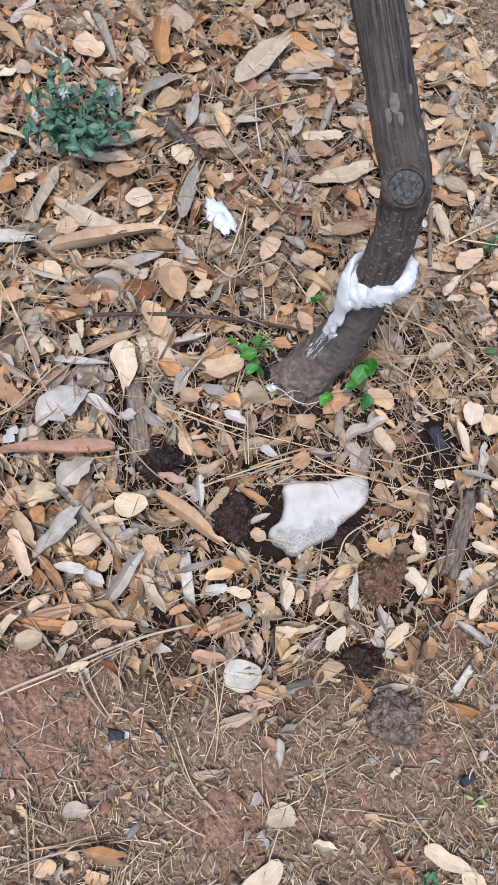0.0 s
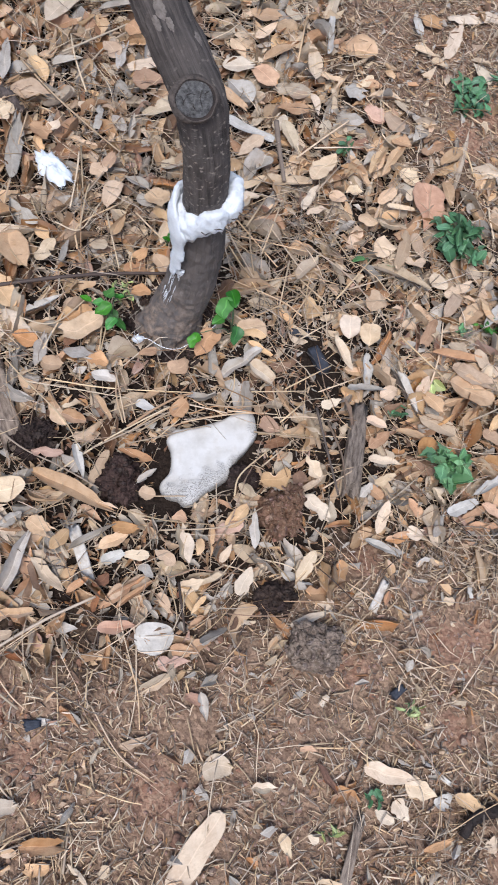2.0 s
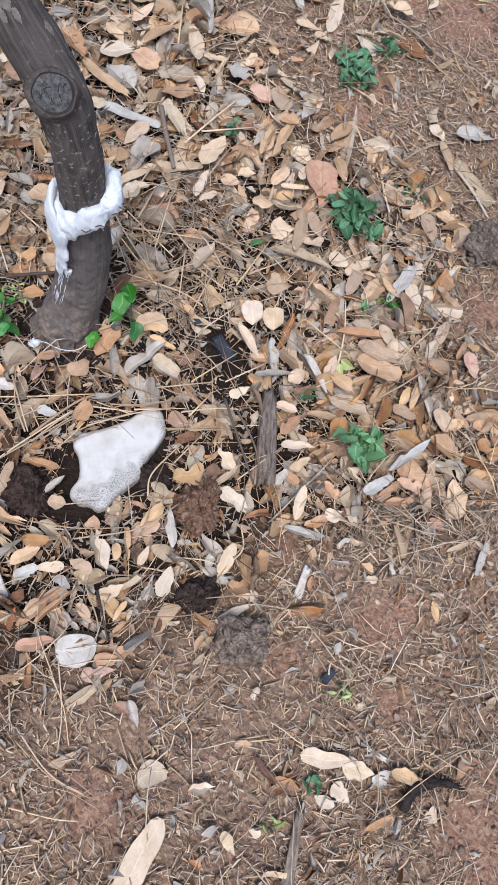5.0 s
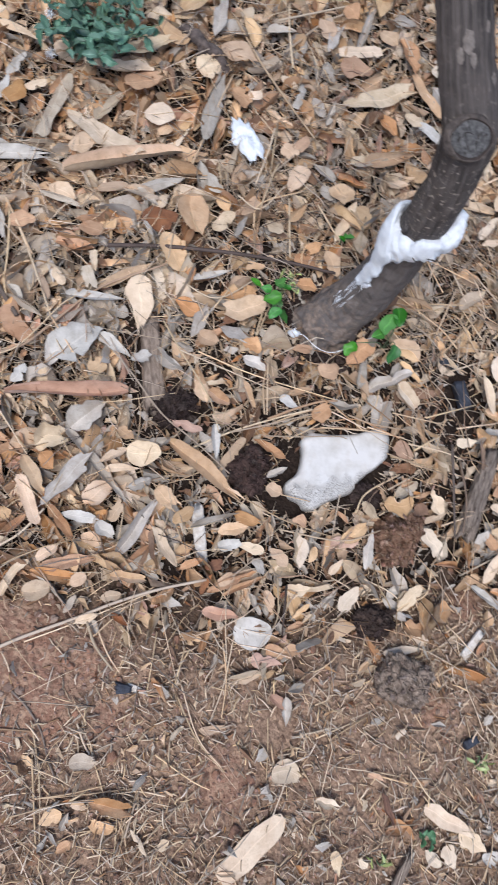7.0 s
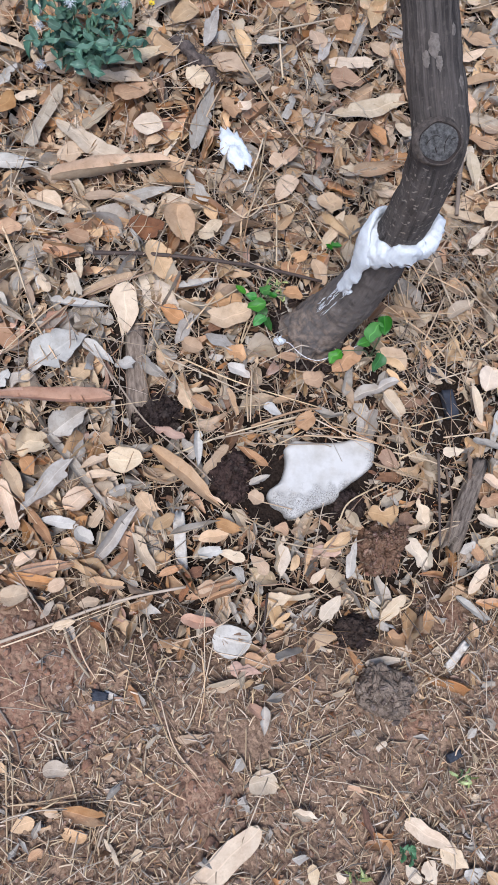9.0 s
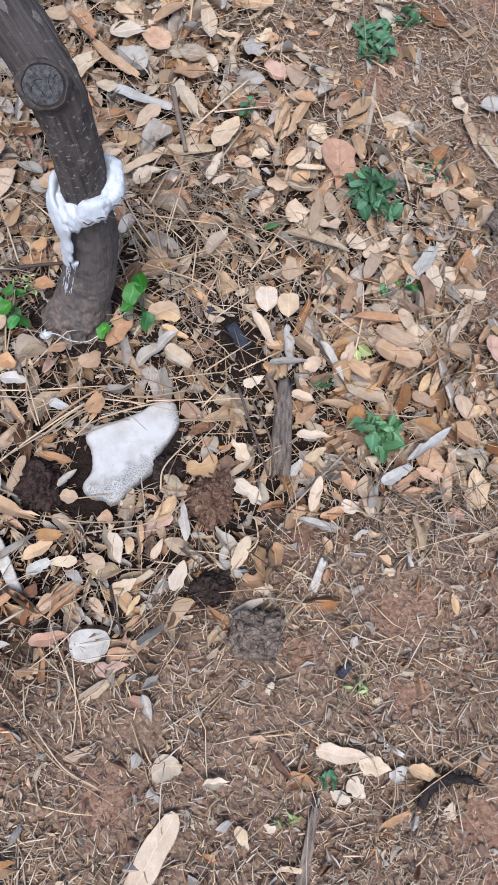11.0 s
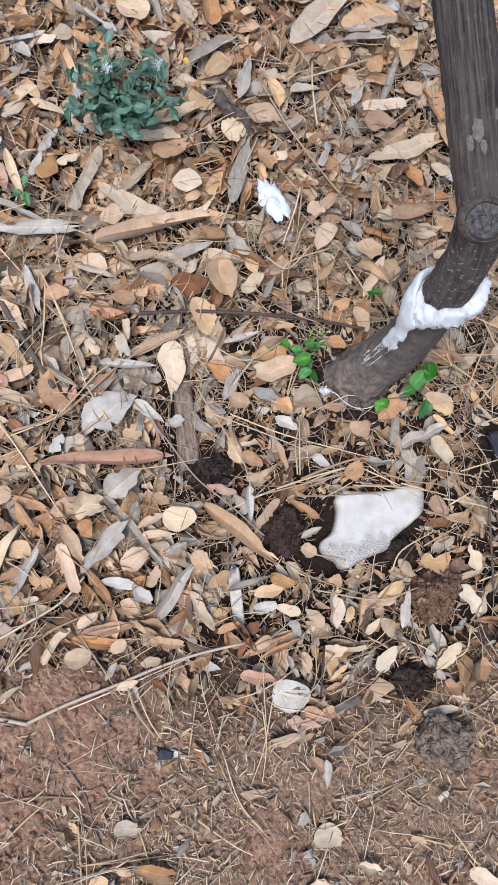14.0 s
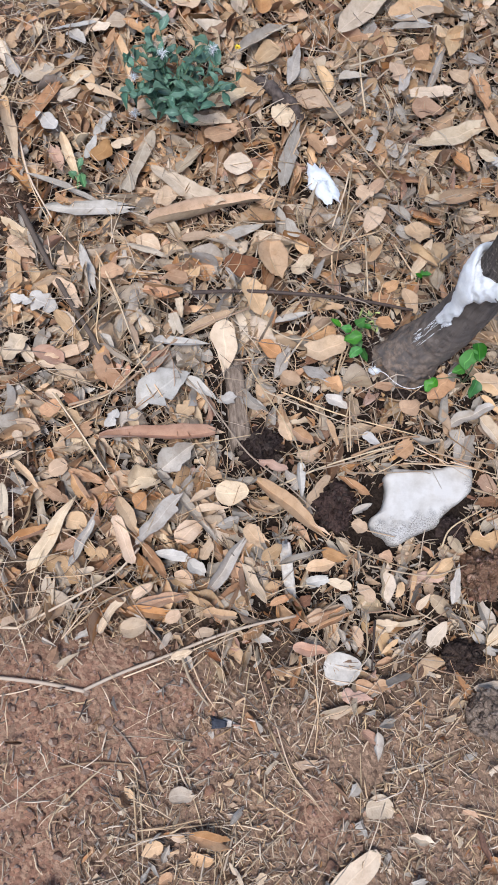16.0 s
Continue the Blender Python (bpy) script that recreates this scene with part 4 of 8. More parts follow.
        for k in range(n):
            g = 2 * math.pi * k / n
            rr = s * (0.7 + 0.3 * rng.random()) * (1.25 - 0.5 * abs(math.sin(g)))
            e = o * math.cos(rr * math.sin(g) * 0.7 / r) + t * math.sin(rr * math.sin(g) * 0.7 / r)
            ring.append(c + ax * rr * math.cos(g) + e * (r * 1.055))
        mid = c + o * (r * 1.075)
        v = [back @ q for q in [mid] + ring]
        part("lichen", mesh_from("lichen", v, [(0, 1 + k, 1 + (k + 1) % n) for k in range(n)], [LICHEN]), tree, "thin pale grey lichen patch")


build_tree()


def foot_soil():
    rng = np.random.default_rng(91)
    bm = bmesh.new()
    bmesh.ops.create_icosphere(bm, subdivisions=1, radius=1)
    ball = np.array([tuple(v.co) for v in bm.verts])
    tris = [tuple(v.index for v in f.verts) for f in bm.faces]
    bm.free()
    n = 1500
    ang = rng.uniform(0, 2 * np.pi, n)
    r = 0.058 + 0.045 * rng.random(n) ** 1.5
    p = np.column_stack([-0.04 + r * np.cos(ang), 0.026 + r * np.sin(ang)])
    size = 0.0015 + 0.005 * rng.random(n) ** 2.5
    z = ground_z(p[:, 0], p[:, 1]) + 0.012 * np.clip((0.1 - r) / 0.04, 0, 1) + 0.3 * size
    strew("foot_soil", [(ball * rng.uniform(0.7, 1.25, (12, 1)), tris, np.zeros((12, 2))) for _ in range(6)], np.column_stack([p, z]), turned(rng, n, 0.4),
          size[:, None] * rng.uniform(0.7, 1.3, (n, 3)), [CLOD_DARK], np.zeros(n, dtype=int), "dark crumbled soil heaped round the trunk's foot", "soil")


foot_soil()


def wisps(rng, places, count, reach, radius, material, name, stray=0.6):
    """Loose thin fibres that stand out from places, with their directions, in one mesh."""
    V, F, base = [], [], 0
    for _ in range(count):
        p, d = places[rng.integers(len(places))]
        d = (Vector(d) + Vector(rng.normal(0, stray, 3))).normalized()
        q = [Vector(p)]
        for _ in range(4):
            d = (d + Vector(rng.normal(0, 0.58 * stray, 3))).normalized()
            q.append(q[-1] + d * reach * rng.uniform(0.1, 0.3))
        v, f = tube_data(q, [radius, radius, radius, radius * 0.8, radius * 0.4], 3)
        V += v
        F += [tuple(c + base for c in g) for g in f]
        base += len(v)
    return mesh_from(name, V, F, [material])


def wool_tube(points, radii, seed, lump=0.28, hug=0.0):
    """A soft uneven roll of wool along points."""
    line = smooth_line(points, 8)
    rad = np.interp(np.linspace(0, 1, len(line)), np.linspace(0, 1, len(radii)), radii)
    v, f = tube_data(line, rad, 18)
    out = []
    for k, q in enumerate(v):
        c = line[k // 18]
        d = q - c
        s = 1 + lump * noise.noise(q * 55 + Vector((seed, 0, 0))) + 0.5 * lump * noise.noise(q * 120 + Vector((0, seed, 0)))
        d *= s
        if hug:  # flattened against the trunk
            o = c - trunk_axis(c.z)[0]
            o = Vector((o.x, o.y, 0)).normalized()
            d -= o * d.dot(o) * hug
        out.append(c + d)
    return out, f, [(q, (q - line[k // 18]).normalized()) for k, q in enumerate(out)]


def build_wool():
    rng = np.random.default_rng(21)
    wool = empty("cotton_wool", pose(-0.012, 0.024, 0.335), "white cotton wool wrapped round the trunk with a trailing strand", "cotton wool")
    back = wool.matrix_world.inverted()
    ring = []
    c0, r0 = trunk_axis(0.33)
    for g in range(-215, 60, 11):
        a = radians(g)
        h = 0.322 + 0.02 * math.cos(a - 0.1) + 0.004 * math.sin(3.2 * a)
        out = r0 + 0.004 + (0.002 if -35 < g < 30 else 0)
        ring.append((c0.x + out * math.cos(a), c0.y + out * math.sin(a), h))
    v, f, skin = wool_tube(ring, [0.008, 0.016, 0.021, 0.022, 0.021, 0.0205, 0.019, 0.0225, 0.0195, 0.022, 0.0225, 0.019, 0.01], 4, 0.5, 0.5)
    part("band", mesh_from("band", [back @ q for q in v], f, [WOOL]), wool)
    part("loose_fibre", wisps(rng, [(back @ p, d) for p, d in skin], 36, 0.014, 0.0002, FIBRE, "loose_fibre"), wool, "loose white fibres")
    for k, (g, dz) in enumerate(((-75, 0.004), (-58, -0.003), (-48, 0.006), (-30, 0.002), (-20, -0.004), (-95, 0.005))):
        a = radians(g)
        p = Vector((c0.x + (r0 + 0.0185) * math.cos(a), c0.y + (r0 + 0.0185) * math.sin(a), 0.324 + 0.02 * math.cos(a - 0.1) + dz))
        v, f = tube_data([p, p + Vector((0.006, -0.001, 0.004 * (-1) ** k)), p + Vector((0.012, 0.0, 0.001))], [0.0008, 0.0012, 0.0005], 4)
        part("bark_flake", mesh_from("bark_flake", [back @ q for q in v], f, [RIM]), wool, "dark flake of bark caught in the wool")
    strand = [(-0.028, 0.062, 0.322), (-0.046, 0.046, 0.322), (-0.053, 0.02, 0.315), (-0.046, 0.003, 0.295), (-0.041, 0.002, 0.255), (-0.042, 0.006, 0.21), (-0.045, 0.01, 0.178)]
    v, f, skin = wool_tube(strand, [0.007, 0.0145, 0.0165, 0.0155, 0.0125, 0.0105, 0.006], 9, 0.42, 0.62)
    part("strand", mesh_from("strand", [back @ q for q in v], f, [WOOL]), wool, "strand of cotton wool down the bark")
    def on_bark(z, ang, out):
        c, r = trunk_axis(z)
        return back @ (c + Vector((math.cos(radians(ang)), math.sin(radians(ang)), 0)) * (r * 1.06 + out))

    # drips below the strand and thin strings smeared down the bark
    for k in range(6):
        ang, z = -146 + 4.5 * k, 0.19 + 0.004 * rng.normal()
        ln = rng.uniform(0.01, 0.024)
        q = [on_bark(z - ln * s, ang + 1.2 * s * rng.normal(), 0.003 - 0.002 * s) for s in (0, 0.35, 0.7, 1.0)]
        v, f = tube_data(smooth_line(q, 3), np.linspace(0.003, 0.0005, 10), 6)
        part("drip", mesh_from("drip", v, f, [FIBRE]), wool, "short frayed end of the wool")
    for k in range(22):
        z0 = 0.195 - 0.09 * rng.random()
        ang, ln = -146 + 9 * rng.normal(), rng.uniform(0.012, 0.04)
        q = [on_bark(z0 - ln * s, ang + 1.5 * rng.normal(), -0.0006) for s in (0, 0.3, 0.7, 1.0)]
        v, f = tube_data(smooth_line(q, 3), np.array([0.0003, 0.0009, 0.0013, 0.0015, 0.0014, 0.0012, 0.001, 0.0007, 0.0004, 0.0002]) * rng.uniform(0.2, 0.55), 5)
        part("smear", mesh_from("smear", v, f, [FIBRE]), wool, "thin smear of wool stuck to the bark")


build_wool()


def cotton_tuft(points, radii, seed, label, fibres=170):
    base = Vector(points[0])
    tuft = empty("cotton_tuft", Matrix.Translation(base), label, "cotton wool")
    v, f, skin = wool_tube([Vector(p) - base for p in points], radii, seed, 0.9)
    part("wool", mesh_from("wool", v, f, [WOOL]), tuft)
    rng = np.random.default_rng(seed + 1)
    for _ in range(fibres // 20):
        p, d = skin[rng.integers(len(skin) // 4, len(skin))]
        d = (Vector(d) + Vector(rng.normal(0, 0.3, 3)) + Vector((0, 0, -0.3))).normalized()
        ln = rng.uniform(0.35, 0.9) * max(radii)
        q = [p - d * ln * 0.4, p + d * ln * 0.3, p + d * ln * 0.7 + Vector(rng.normal(0, 0.001, 3)), p + d * ln]
        v, f = tube_data(q, [ln * 0.45, ln * 0.3, ln * 0.12, ln * 0.02], 8)
        part("lobe", mesh_from("lobe", v, f, [WOOL]), tuft, "pulled-out wisp of wool")
    for k in range(fibres // 5):
        part("loose_fibre", wisps(np.random.default_rng(seed + k), skin, 1, 0.016, 0.0003, FIBRE, "loose_fibre"), tuft)


def torn_pad(x, y, z, turn, length, width, label, seed):
    """A flat torn pad of cotton with pulled-out points along its edge."""
    rng = np.random.default_rng(seed)
    thing = empty("cotton_tuft", pose(x, y, z, 6, -5, turn), label, "cotton wool")
    n, rows = 60, 12
    reach = np.array([0.8 + 0.25 * noise.noise(Vector((2.2 * math.cos(2 * math.pi * k / n), 2.2 * math.sin(2 * math.pi * k / n), seed))) for k in range(n)])
    for k in (4, 9, 22, 27, 31, 36, 44, 55):
        reach[k] += rng.uniform(0.05, 0.28)
        reach[k - 1] += 0.07
        reach[(k + 1) % n] += 0.07
    verts, faces = [], []
    for side in (1, -1):
        for i in range(rows + 1):
            s = i / rows
            for k in range(n):
                g = 2 * math.pi * k / n
                q = Vector((math.cos(g) * length / 2, math.sin(g) * width / 2, 0)) * (s * ((1 - s ** 3) * 0.82 + s ** 3 * reach[k]))
                h = (1 - s * s) ** 0.6 * (0.011 + 0.007 * noise.noise(q * 60 + Vector((seed, 0, 0))) + 0.003 * noise.noise(q * 170)) + 0.0004
                verts.append(q + Vector((0, 0, h if side > 0 else -0.5 * h)))
    m = (rows + 1) * n
    for b in (0, m):
        for i in range(rows):
            for k in range(n):
                l = (k + 1) % n
                f = (b + i * n + k, b + (i + 1) * n + k, b + (i + 1) * n + l, b + i * n + l)
                faces.append(f if b == 0 else f[::-1])
    for k in range(n):
        l = (k + 1) % n
        faces.append((rows * n + k, m + rows * n + k, m + rows * n + l, rows * n + l))
    part("wool", mesh_from("wool", verts, faces, [WOOL]), thing)
    rim = [(verts[rows * n + k], verts[rows * n + k].normalized()) for k in range(n)]
    part("loose_fibre", wisps(rng, rim, 36, 0.01, 0.00022, FIBRE, "loose_fibre", 0.35), thing, "loose white fibres")


torn_pad(-0.262, 0.297, 0.02, -50, 0.104, 0.056, "torn white tuft of cotton wool on dead leaves", 31)
cotton_tuft([(-0.097, -0.014, 0.0), (-0.089, -0.018, 0.006), (-0.08, -0.012, 0.004)], [0.003, 0.006, 0.003], 37,
            "tiny white wad of cotton beside the trunk base", 20)


def thread():
    line = smooth_line(THREAD, 6)
    v, f = tube_data(line, [0.0007 + 0.0003 * math.sin(9.0 * k) for k in range(len(line))], 5)
    ob = new("cotton_thread", mesh_from("cotton_thread", [q - line[0] for q in v], f, [FIBRE]))
    ob.location = line[0]
    tagged(ob, "loose white cotton thread across the foot of the trunk", "thread")


THREAD = [(-0.092, -0.019, 0.006), (-0.074, -0.017, 0.010), (-0.055, -0.028, 0.012), (-0.037, -0.033, 0.012), (-0.018, -0.030, 0.012), (0.006, -0.012, 0.014), (0.036, 0.014, 0.018), (0.060, 0.042, 0.024)]
thread()


def bone():
    """Flat weathered bone with a waisted side and a thick porous lower edge."""
    outline = BONE_OUTLINE
    line = [Vector(p) for p in smooth_line([(x, y, 0) for x, y in outline + outline[:1]], 5)][:-1]
    n = len(line)
    centre = Vector((0.012, 0.0, 0))
    rings = [(1.0, -0.02), (1.025, -0.004), (1.03, 0.007), (1.01, 0.014), (0.96, 0.018), (0.9, 0.0198)] + [(0.9 - 0.05 * k, 0.02) for k in range(1, 18)]
    verts, faces, porous, grime = [], [], [], []
    for s, h in rings:
        for p in line:
            q = centre + (p - centre) * (s + s ** 6 * (0.016 * noise.noise(p * 90) + 0.01 * noise.noise(p * 260)))
            low = np.clip((-(q.y) - 0.045 + 0.55 * (q.x + 0.035) + 0.014 * noise.noise(q * 70) + 0.01 * noise.noise(q * 150)) / 0.016, 0, 1)
            thick = 0.9 + 0.12 * low
            dz = 0.0013 * noise.noise(q * 30) + 0.0007 * low * noise.noise(q * 220) + 0.0003 * noise.noise(q * 120)
            tilt = 0.06 * (q.y - 0.02) - 0.05 * q.x
            verts.append((q.x, q.y, 0.014 + h * thick + dz + tilt))
            right = np.clip((q.x - 0.058 + 0.012 * noise.noise(q * 90)) / 0.012, 0, 1)
            porous.append(float(max(low, 0.8 * right)))
            grime.append(float(np.clip((q.y - 0.042 - 0.4 * q.x + 0.012 * noise.noise(q * 60)) / 0.014, 0, 1)))
    for i in range(len(rings) - 1):
        for k in range(n):
            l = (k + 1) % n
            faces.append((i * n + k, i * n + l, (i + 1) * n + l, (i + 1) * n + k))
    faces.append(tuple((len(rings) - 1) * n + k for k in range(n)))
    faces.append(tuple(range(n))[::-1])
    whole = mesh_from("bone", verts, faces, [BONE])
    normals = [v.normal.copy() for v in whole.vertices]
    bpy.data.meshes.remove(whole)
    thing = empty("bone", pose(0.04, -0.205, -0.026), "bleached white bone plate with a pitted edge lying in the litter", "bone")
    worn = [sum(porous[c] for c in f) / len(f) > 0.3 for f in faces]
    for name, want, words in (("plate", False, "smooth white face of the bone"), ("pitted_edge", True, "thick rough edge full of pores")):
        mine = [f for f, w in zip(faces, worn) if w == want]
        used = sorted({c for f in mine for c in f})
        at = {c: k for k, c in enumerate(used)}
        me = mesh_from(name, [verts[c] for c in used], [tuple(at[c] for c in f) for f in mine], [BONE])
        me.normals_split_custom_set_from_vertices([normals[c] for c in used])
        layer = me.attributes.new("porous", "FLOAT", "POINT")
        layer.data.foreach_set("value", np.array([porous[c] for c in used], dtype=np.float32))
        layer = me.attributes.new("grime", "FLOAT", "POINT")
        layer.data.foreach_set("value", np.array([grime[c] for c in used], dtype=np.float32))
        part(name, me, thing, words)


BONE_OUTLINE = [(-0.069, 0.014), (-0.062, -0.002), (-0.059, -0.026), (-0.064, -0.044), (-0.073, -0.056), (-0.072, -0.068), (-0.062, -0.078), (-0.046, -0.082), (-0.035, -0.089), (-0.023, -0.087), (-0.009, -0.073), (0.010, -0.057), (0.031, -0.040), (0.036, -0.025), (0.048, -0.006), (0.065, 0.016), (0.075, 0.034), (0.074, 0.054), (0.068, 0.070), (0.054, 0.077), (0.039, 0.069), (0.016, 0.054), (-0.010, 0.043), (-0.039, 0.035), (-0.059, 0.030)]
bone()


# ---- clods, stumps, charcoal, wood ----
def clod(x, y, sx, sy, sz, material, label, seed, turn=0, rough=0.36, scale=1.6, square=1.0):
    """A crumbly lump of soil with loose crumbs stuck all over it."""
    rng = np.random.default_rng(seed + 500)
    body = bm_mesh("body", lump_data(sx, sy, sz, rough, scale, seed, 5, square), material)
    z = float(ground_z(x, y)) + sz * 0.32
    thing = empty("soil_clod", pose(x, y, z, 0, 0, turn), label, "soil clod", "soil clods")
    part("body", body, thing)
    V, F, base = [], [], 0
    spots = [v for v in body.vertices if v.co.z > -0.35 * sz]
    bm = bmesh.new()
    bmesh.ops.create_icosphere(bm, subdivisions=1, radius=1)
    ball = [v.co.copy() for v in bm.verts]
    tris = [tuple(v.index for v in f.verts) for f in bm.faces]
    bm.free()
    for _ in range(260):
        v = spots[rng.integers(len(spots))]
        r = 0.0008 + 0.0048 * rng.random() ** 3
        k = Vector(rng.uniform((0.6, 0.6, 0.3), (1.7, 1.7, 0.8)))
        spin = Euler(rng.uniform(-1.2, 1.2, 3)).to_matrix()
        V += [v.co + spin @ Vector((q.x * k.x, q.y * k.y, q.z * k.z)) * r * rng.uniform(0.6, 1.4) for q in ball]
        F += [tuple(c + base for c in t) for t in tris]
        base += len(ball)
    part("crust", mesh_from("crust", V, F, [material], smooth=False), thing, "rough crust of crumbs on the lump")
    return thing


clod(-0.1, -0.262, 0.034, 0.039, 0.038, CLOD_DARK, "crumbly dark brown lump of soil beside the bone", 1)
clod(-0.242, -0.205, 0.031, 0.032, 0.034, CLOD_DARK, "crumbly dark brown lump of soil among leaves", 2)
clod(0.092, -0.245, 0.026, 0.022, 0.022, CLOD_DARK, "dark damp soil lump under the bone's edge", 3)
clod(0.158, -0.3, 0.031, 0.038, 0.054, CLOD_RED, "rough reddish-brown lump of dry soil", 4)
clod(0.15, -0.437, 0.034, 0.024, 0.022, CLOD_DARK, "flat dark crumbled soil clod", 5, 20)
clod(0.206, -0.51, 0.036, 0.034, 0.046, CLOD_GREY, "grey-brown fibrous dung-like lump on bare soil", 6, -14, rough=0.2, square=0.66)
root = new("root_stub", bm_mesh("root_stub", lump_data(0.05, 0.042, 0.045, 0.55, 1.5, 8), OLDBARK))
root.matrix_world = pose(0.748, 0.196, 0.012, 8, -14, 35)
tagged(root, "gnarled dark grey stub of a root in the soil", "root")


def stone(x, y, size, tall, seed):
    ob = new("stone", bm_mesh("stone", lump_data(size, size * 0.8, size * tall, 0.16, 1.3, seed, 3), STONES))
    ob.matrix_world = pose(x, y, float(ground_z(x, y)) + size * tall * 0.3, 0, 0, seed * 47)
    return tagged(ob, "small rounded reddish-brown stone on bare soil", "stone", "loose stones")


stone(-0.184, -0.686, 0.0066, 0.7, 1)
stone(-0.176, -0.719, 0.0086, 0.7, 2)
stone(0.020, -0.771, 0.0104, 0.6, 3)
stone(-0.153, -0.698, 0.0047, 0.7, 4)
stone(-0.243, -0.676, 0.0057, 0.6, 5)
stone(-0.223, -0.683, 0.0047, 0.6, 6)
stone(0.199, -0.600, 0.0076, 0.5, 7)
stone(0.265, -0.610, 0.0057, 0.6, 8)
stone(0.297, -0.572, 0.0066, 0.5, 9)
stone(-0.101, -0.559, 0.0076, 0.5, 10)
stone(-0.289, -0.605, 0.0057, 0.6, 11)
stone(-0.278, -0.613, 0.0047, 0.6, 12)
stone(0.371, -0.444, 0.0066, 0.7, 13)
stone(0.382, -0.433, 0.0057, 0.7, 14)
stone(0.516, -0.468, 0.0057, 0.6, 15)
stone(0.301, -0.574, 0.0076, 0.5, 16)
stone(0.317, -0.584, 0.0057, 0.5, 17)
stone(0.176, -0.785, 0.0047, 0.6, 18)
stone(0.019, -0.775, 0.0095, 0.6, 19)
stone(-0.441, -0.606, 0.0066, 0.6, 20)
stone(-0.304, -0.580, 0.0057, 0.6, 21)
stone(-0.451, -0.672, 0.0057, 0.6, 22)
stone(-0.250, -0.590, 0.0057, 0.6, 23)
stone(-0.349, -0.677, 0.0057, 0.6, 24)
stone(-0.447, -0.760, 0.0066, 0.6, 25)
stone(-0.188, -0.685, 0.0076, 0.6, 26)


def block(name, x, y, z, lx, ly, lz, turn, material, label, category, seed, taper=0.85, wear=0.12, tilt=0):
    """A worn bar of wood or coal with chipped ends."""
    bm = bmesh.new()
    bmesh.ops.create_cube(bm, size=1)
    bmesh.ops.subdivide_edges(bm, edges=bm.edges[:], cuts=5, use_grid_fill=True)
    off = Vector((seed, seed * 2.3, 0))
    for v in bm.verts:
        c = v.co
        k = 1 - (1 - taper) * (c.y + 0.5)
        edge = max(0.0, max(abs(c.x), abs(c.z)) - 0.3)
        shrink = 1 - 0.35 * edge * (1 if abs(c.x) > 0.35 and abs(c.z) > 0.35 else 0.3)
        n1 = noise.noise(Vector((c.x * 3, c.y * 1.2, c.z * 3)) + off)
        end = wear * noise.noise(Vector((c.x * 5, 7, c.z * 5)) + off) * (1 if abs(c.y) > 0.49 else 0.2)
        v.co = (c.x * lx * k * shrink * (1 + wear * n1), (c.y + end) * ly, c.z * lz * shrink * (1 + wear * n1))
    ob = new(name, bm_mesh(name, bm, material))
    ob.matrix_world = pose(x, y, float(ground_z(x, y)) + z, tilt, 0, turn)
    return tagged(ob, label, category)


def block_between(name, a, b, w, h, z, material, label, category, seed, taper=0.85, wear=0.12, tilt=0):
    dx, dy = b[0] - a[0], b[1] - a[1]
    return block(name, (a[0] + b[0]) / 2, (a[1] + b[1]) / 2, z, w, math.hypot(dx, dy), h,
                 math.degrees(math.atan2(dy, dx)) - 90, material, label, category, seed, taper, wear, tilt)


block_between("wood_piece", (-0.269, -0.210), (-0.323, -0.067), 0.036, 0.022, 0.013, WOOD, "weathered grey-brown split of wood in the litter", "wood", 3, 0.8, 0.2)
block_between("bark_piece", (0.271, -0.253), (0.292, -0.112), 0.032, 0.02, 0.026, OLDBARK, "fissured dark strip of old bark", "bark", 5, 0.8, 0.3)
block_between("charcoal", (0.235, -0.04), (0.212, 0.002), 0.021, 0.016, 0.016, CHAR, "blue-black rectangular piece of charcoal", "charcoal", 7, 0.95, 0.06)
block_between("charcoal", (0.175, 0.033), (0.207, 0.03), 0.012, 0.01, 0.01, CHAR, "small black piece of charcoal in straw", "charcoal", 8, 0.8, 0.2)
block_between("charcoal", (0.327, -0.575), (0.344, -0.562), 0.014, 0.014, 0.006, CHAR, "small blue-black lump of charcoal on soil", "charcoal", 9, 0.8, 0.3)
block_between("charcoal", (-0.199, -0.629), (-0.180, -0.625), 0.016, 0.012, 0.006, CHAR, "small black charcoal bit with pale end", "charcoal", 10, 0.6, 0.3)
block_between("wood_chip", (-0.184, -0.624), (-0.159, -0.624), 0.012, 0.005, 0.004, CHIP, "small pale splinter beside a charcoal bit", "wood chip", 15, 0.5, 0.3)
block_between("wood_chip", (0.375, -0.668), (0.41, -0.694), 0.007, 0.005, 0.006, CHIP, "narrow white wood chip on bare soil", "wood chip", 11, 0.9, 0.2)
block_between("wood_chip", (-0.162, -0.347), (-0.131, -0.427), 0.019, 0.006, 0.024, CHIP, "flat bleached splinter of wood", "wood chip", 12, 0.9, 0.15)
block_between("bark_piece", (0.364, -0.03), (0.4, -0.1), 0.014, 0.007, 0.018, WOOD, "curved strip of grey-brown bark", "bark", 13, 0.7, 0.3)
block_between("bark_piece", (0.23, -0.87), (0.27, -0.75), 0.018, 0.008, 0.012, WOOD, "long grey strip of bark on the soil", "bark", 14, 0.6, 0.3)


def tuft(name, points, radii, material, fibres, reach, label, category, seed):
    base = Vector(points[0])
    thing = empty(name, Matrix.Translation(base), label, category)
    v, f, skin = wool_tube([Vector(p) - base for p in points], radii, seed, 0.5)
    part("core", mesh_from("core", v, f, [material]), thing)
    part("loose_fibre", wisps(np.random.default_rng(seed), skin, fibres, reach, 0.0003, material, "loose_fibre"), thing)


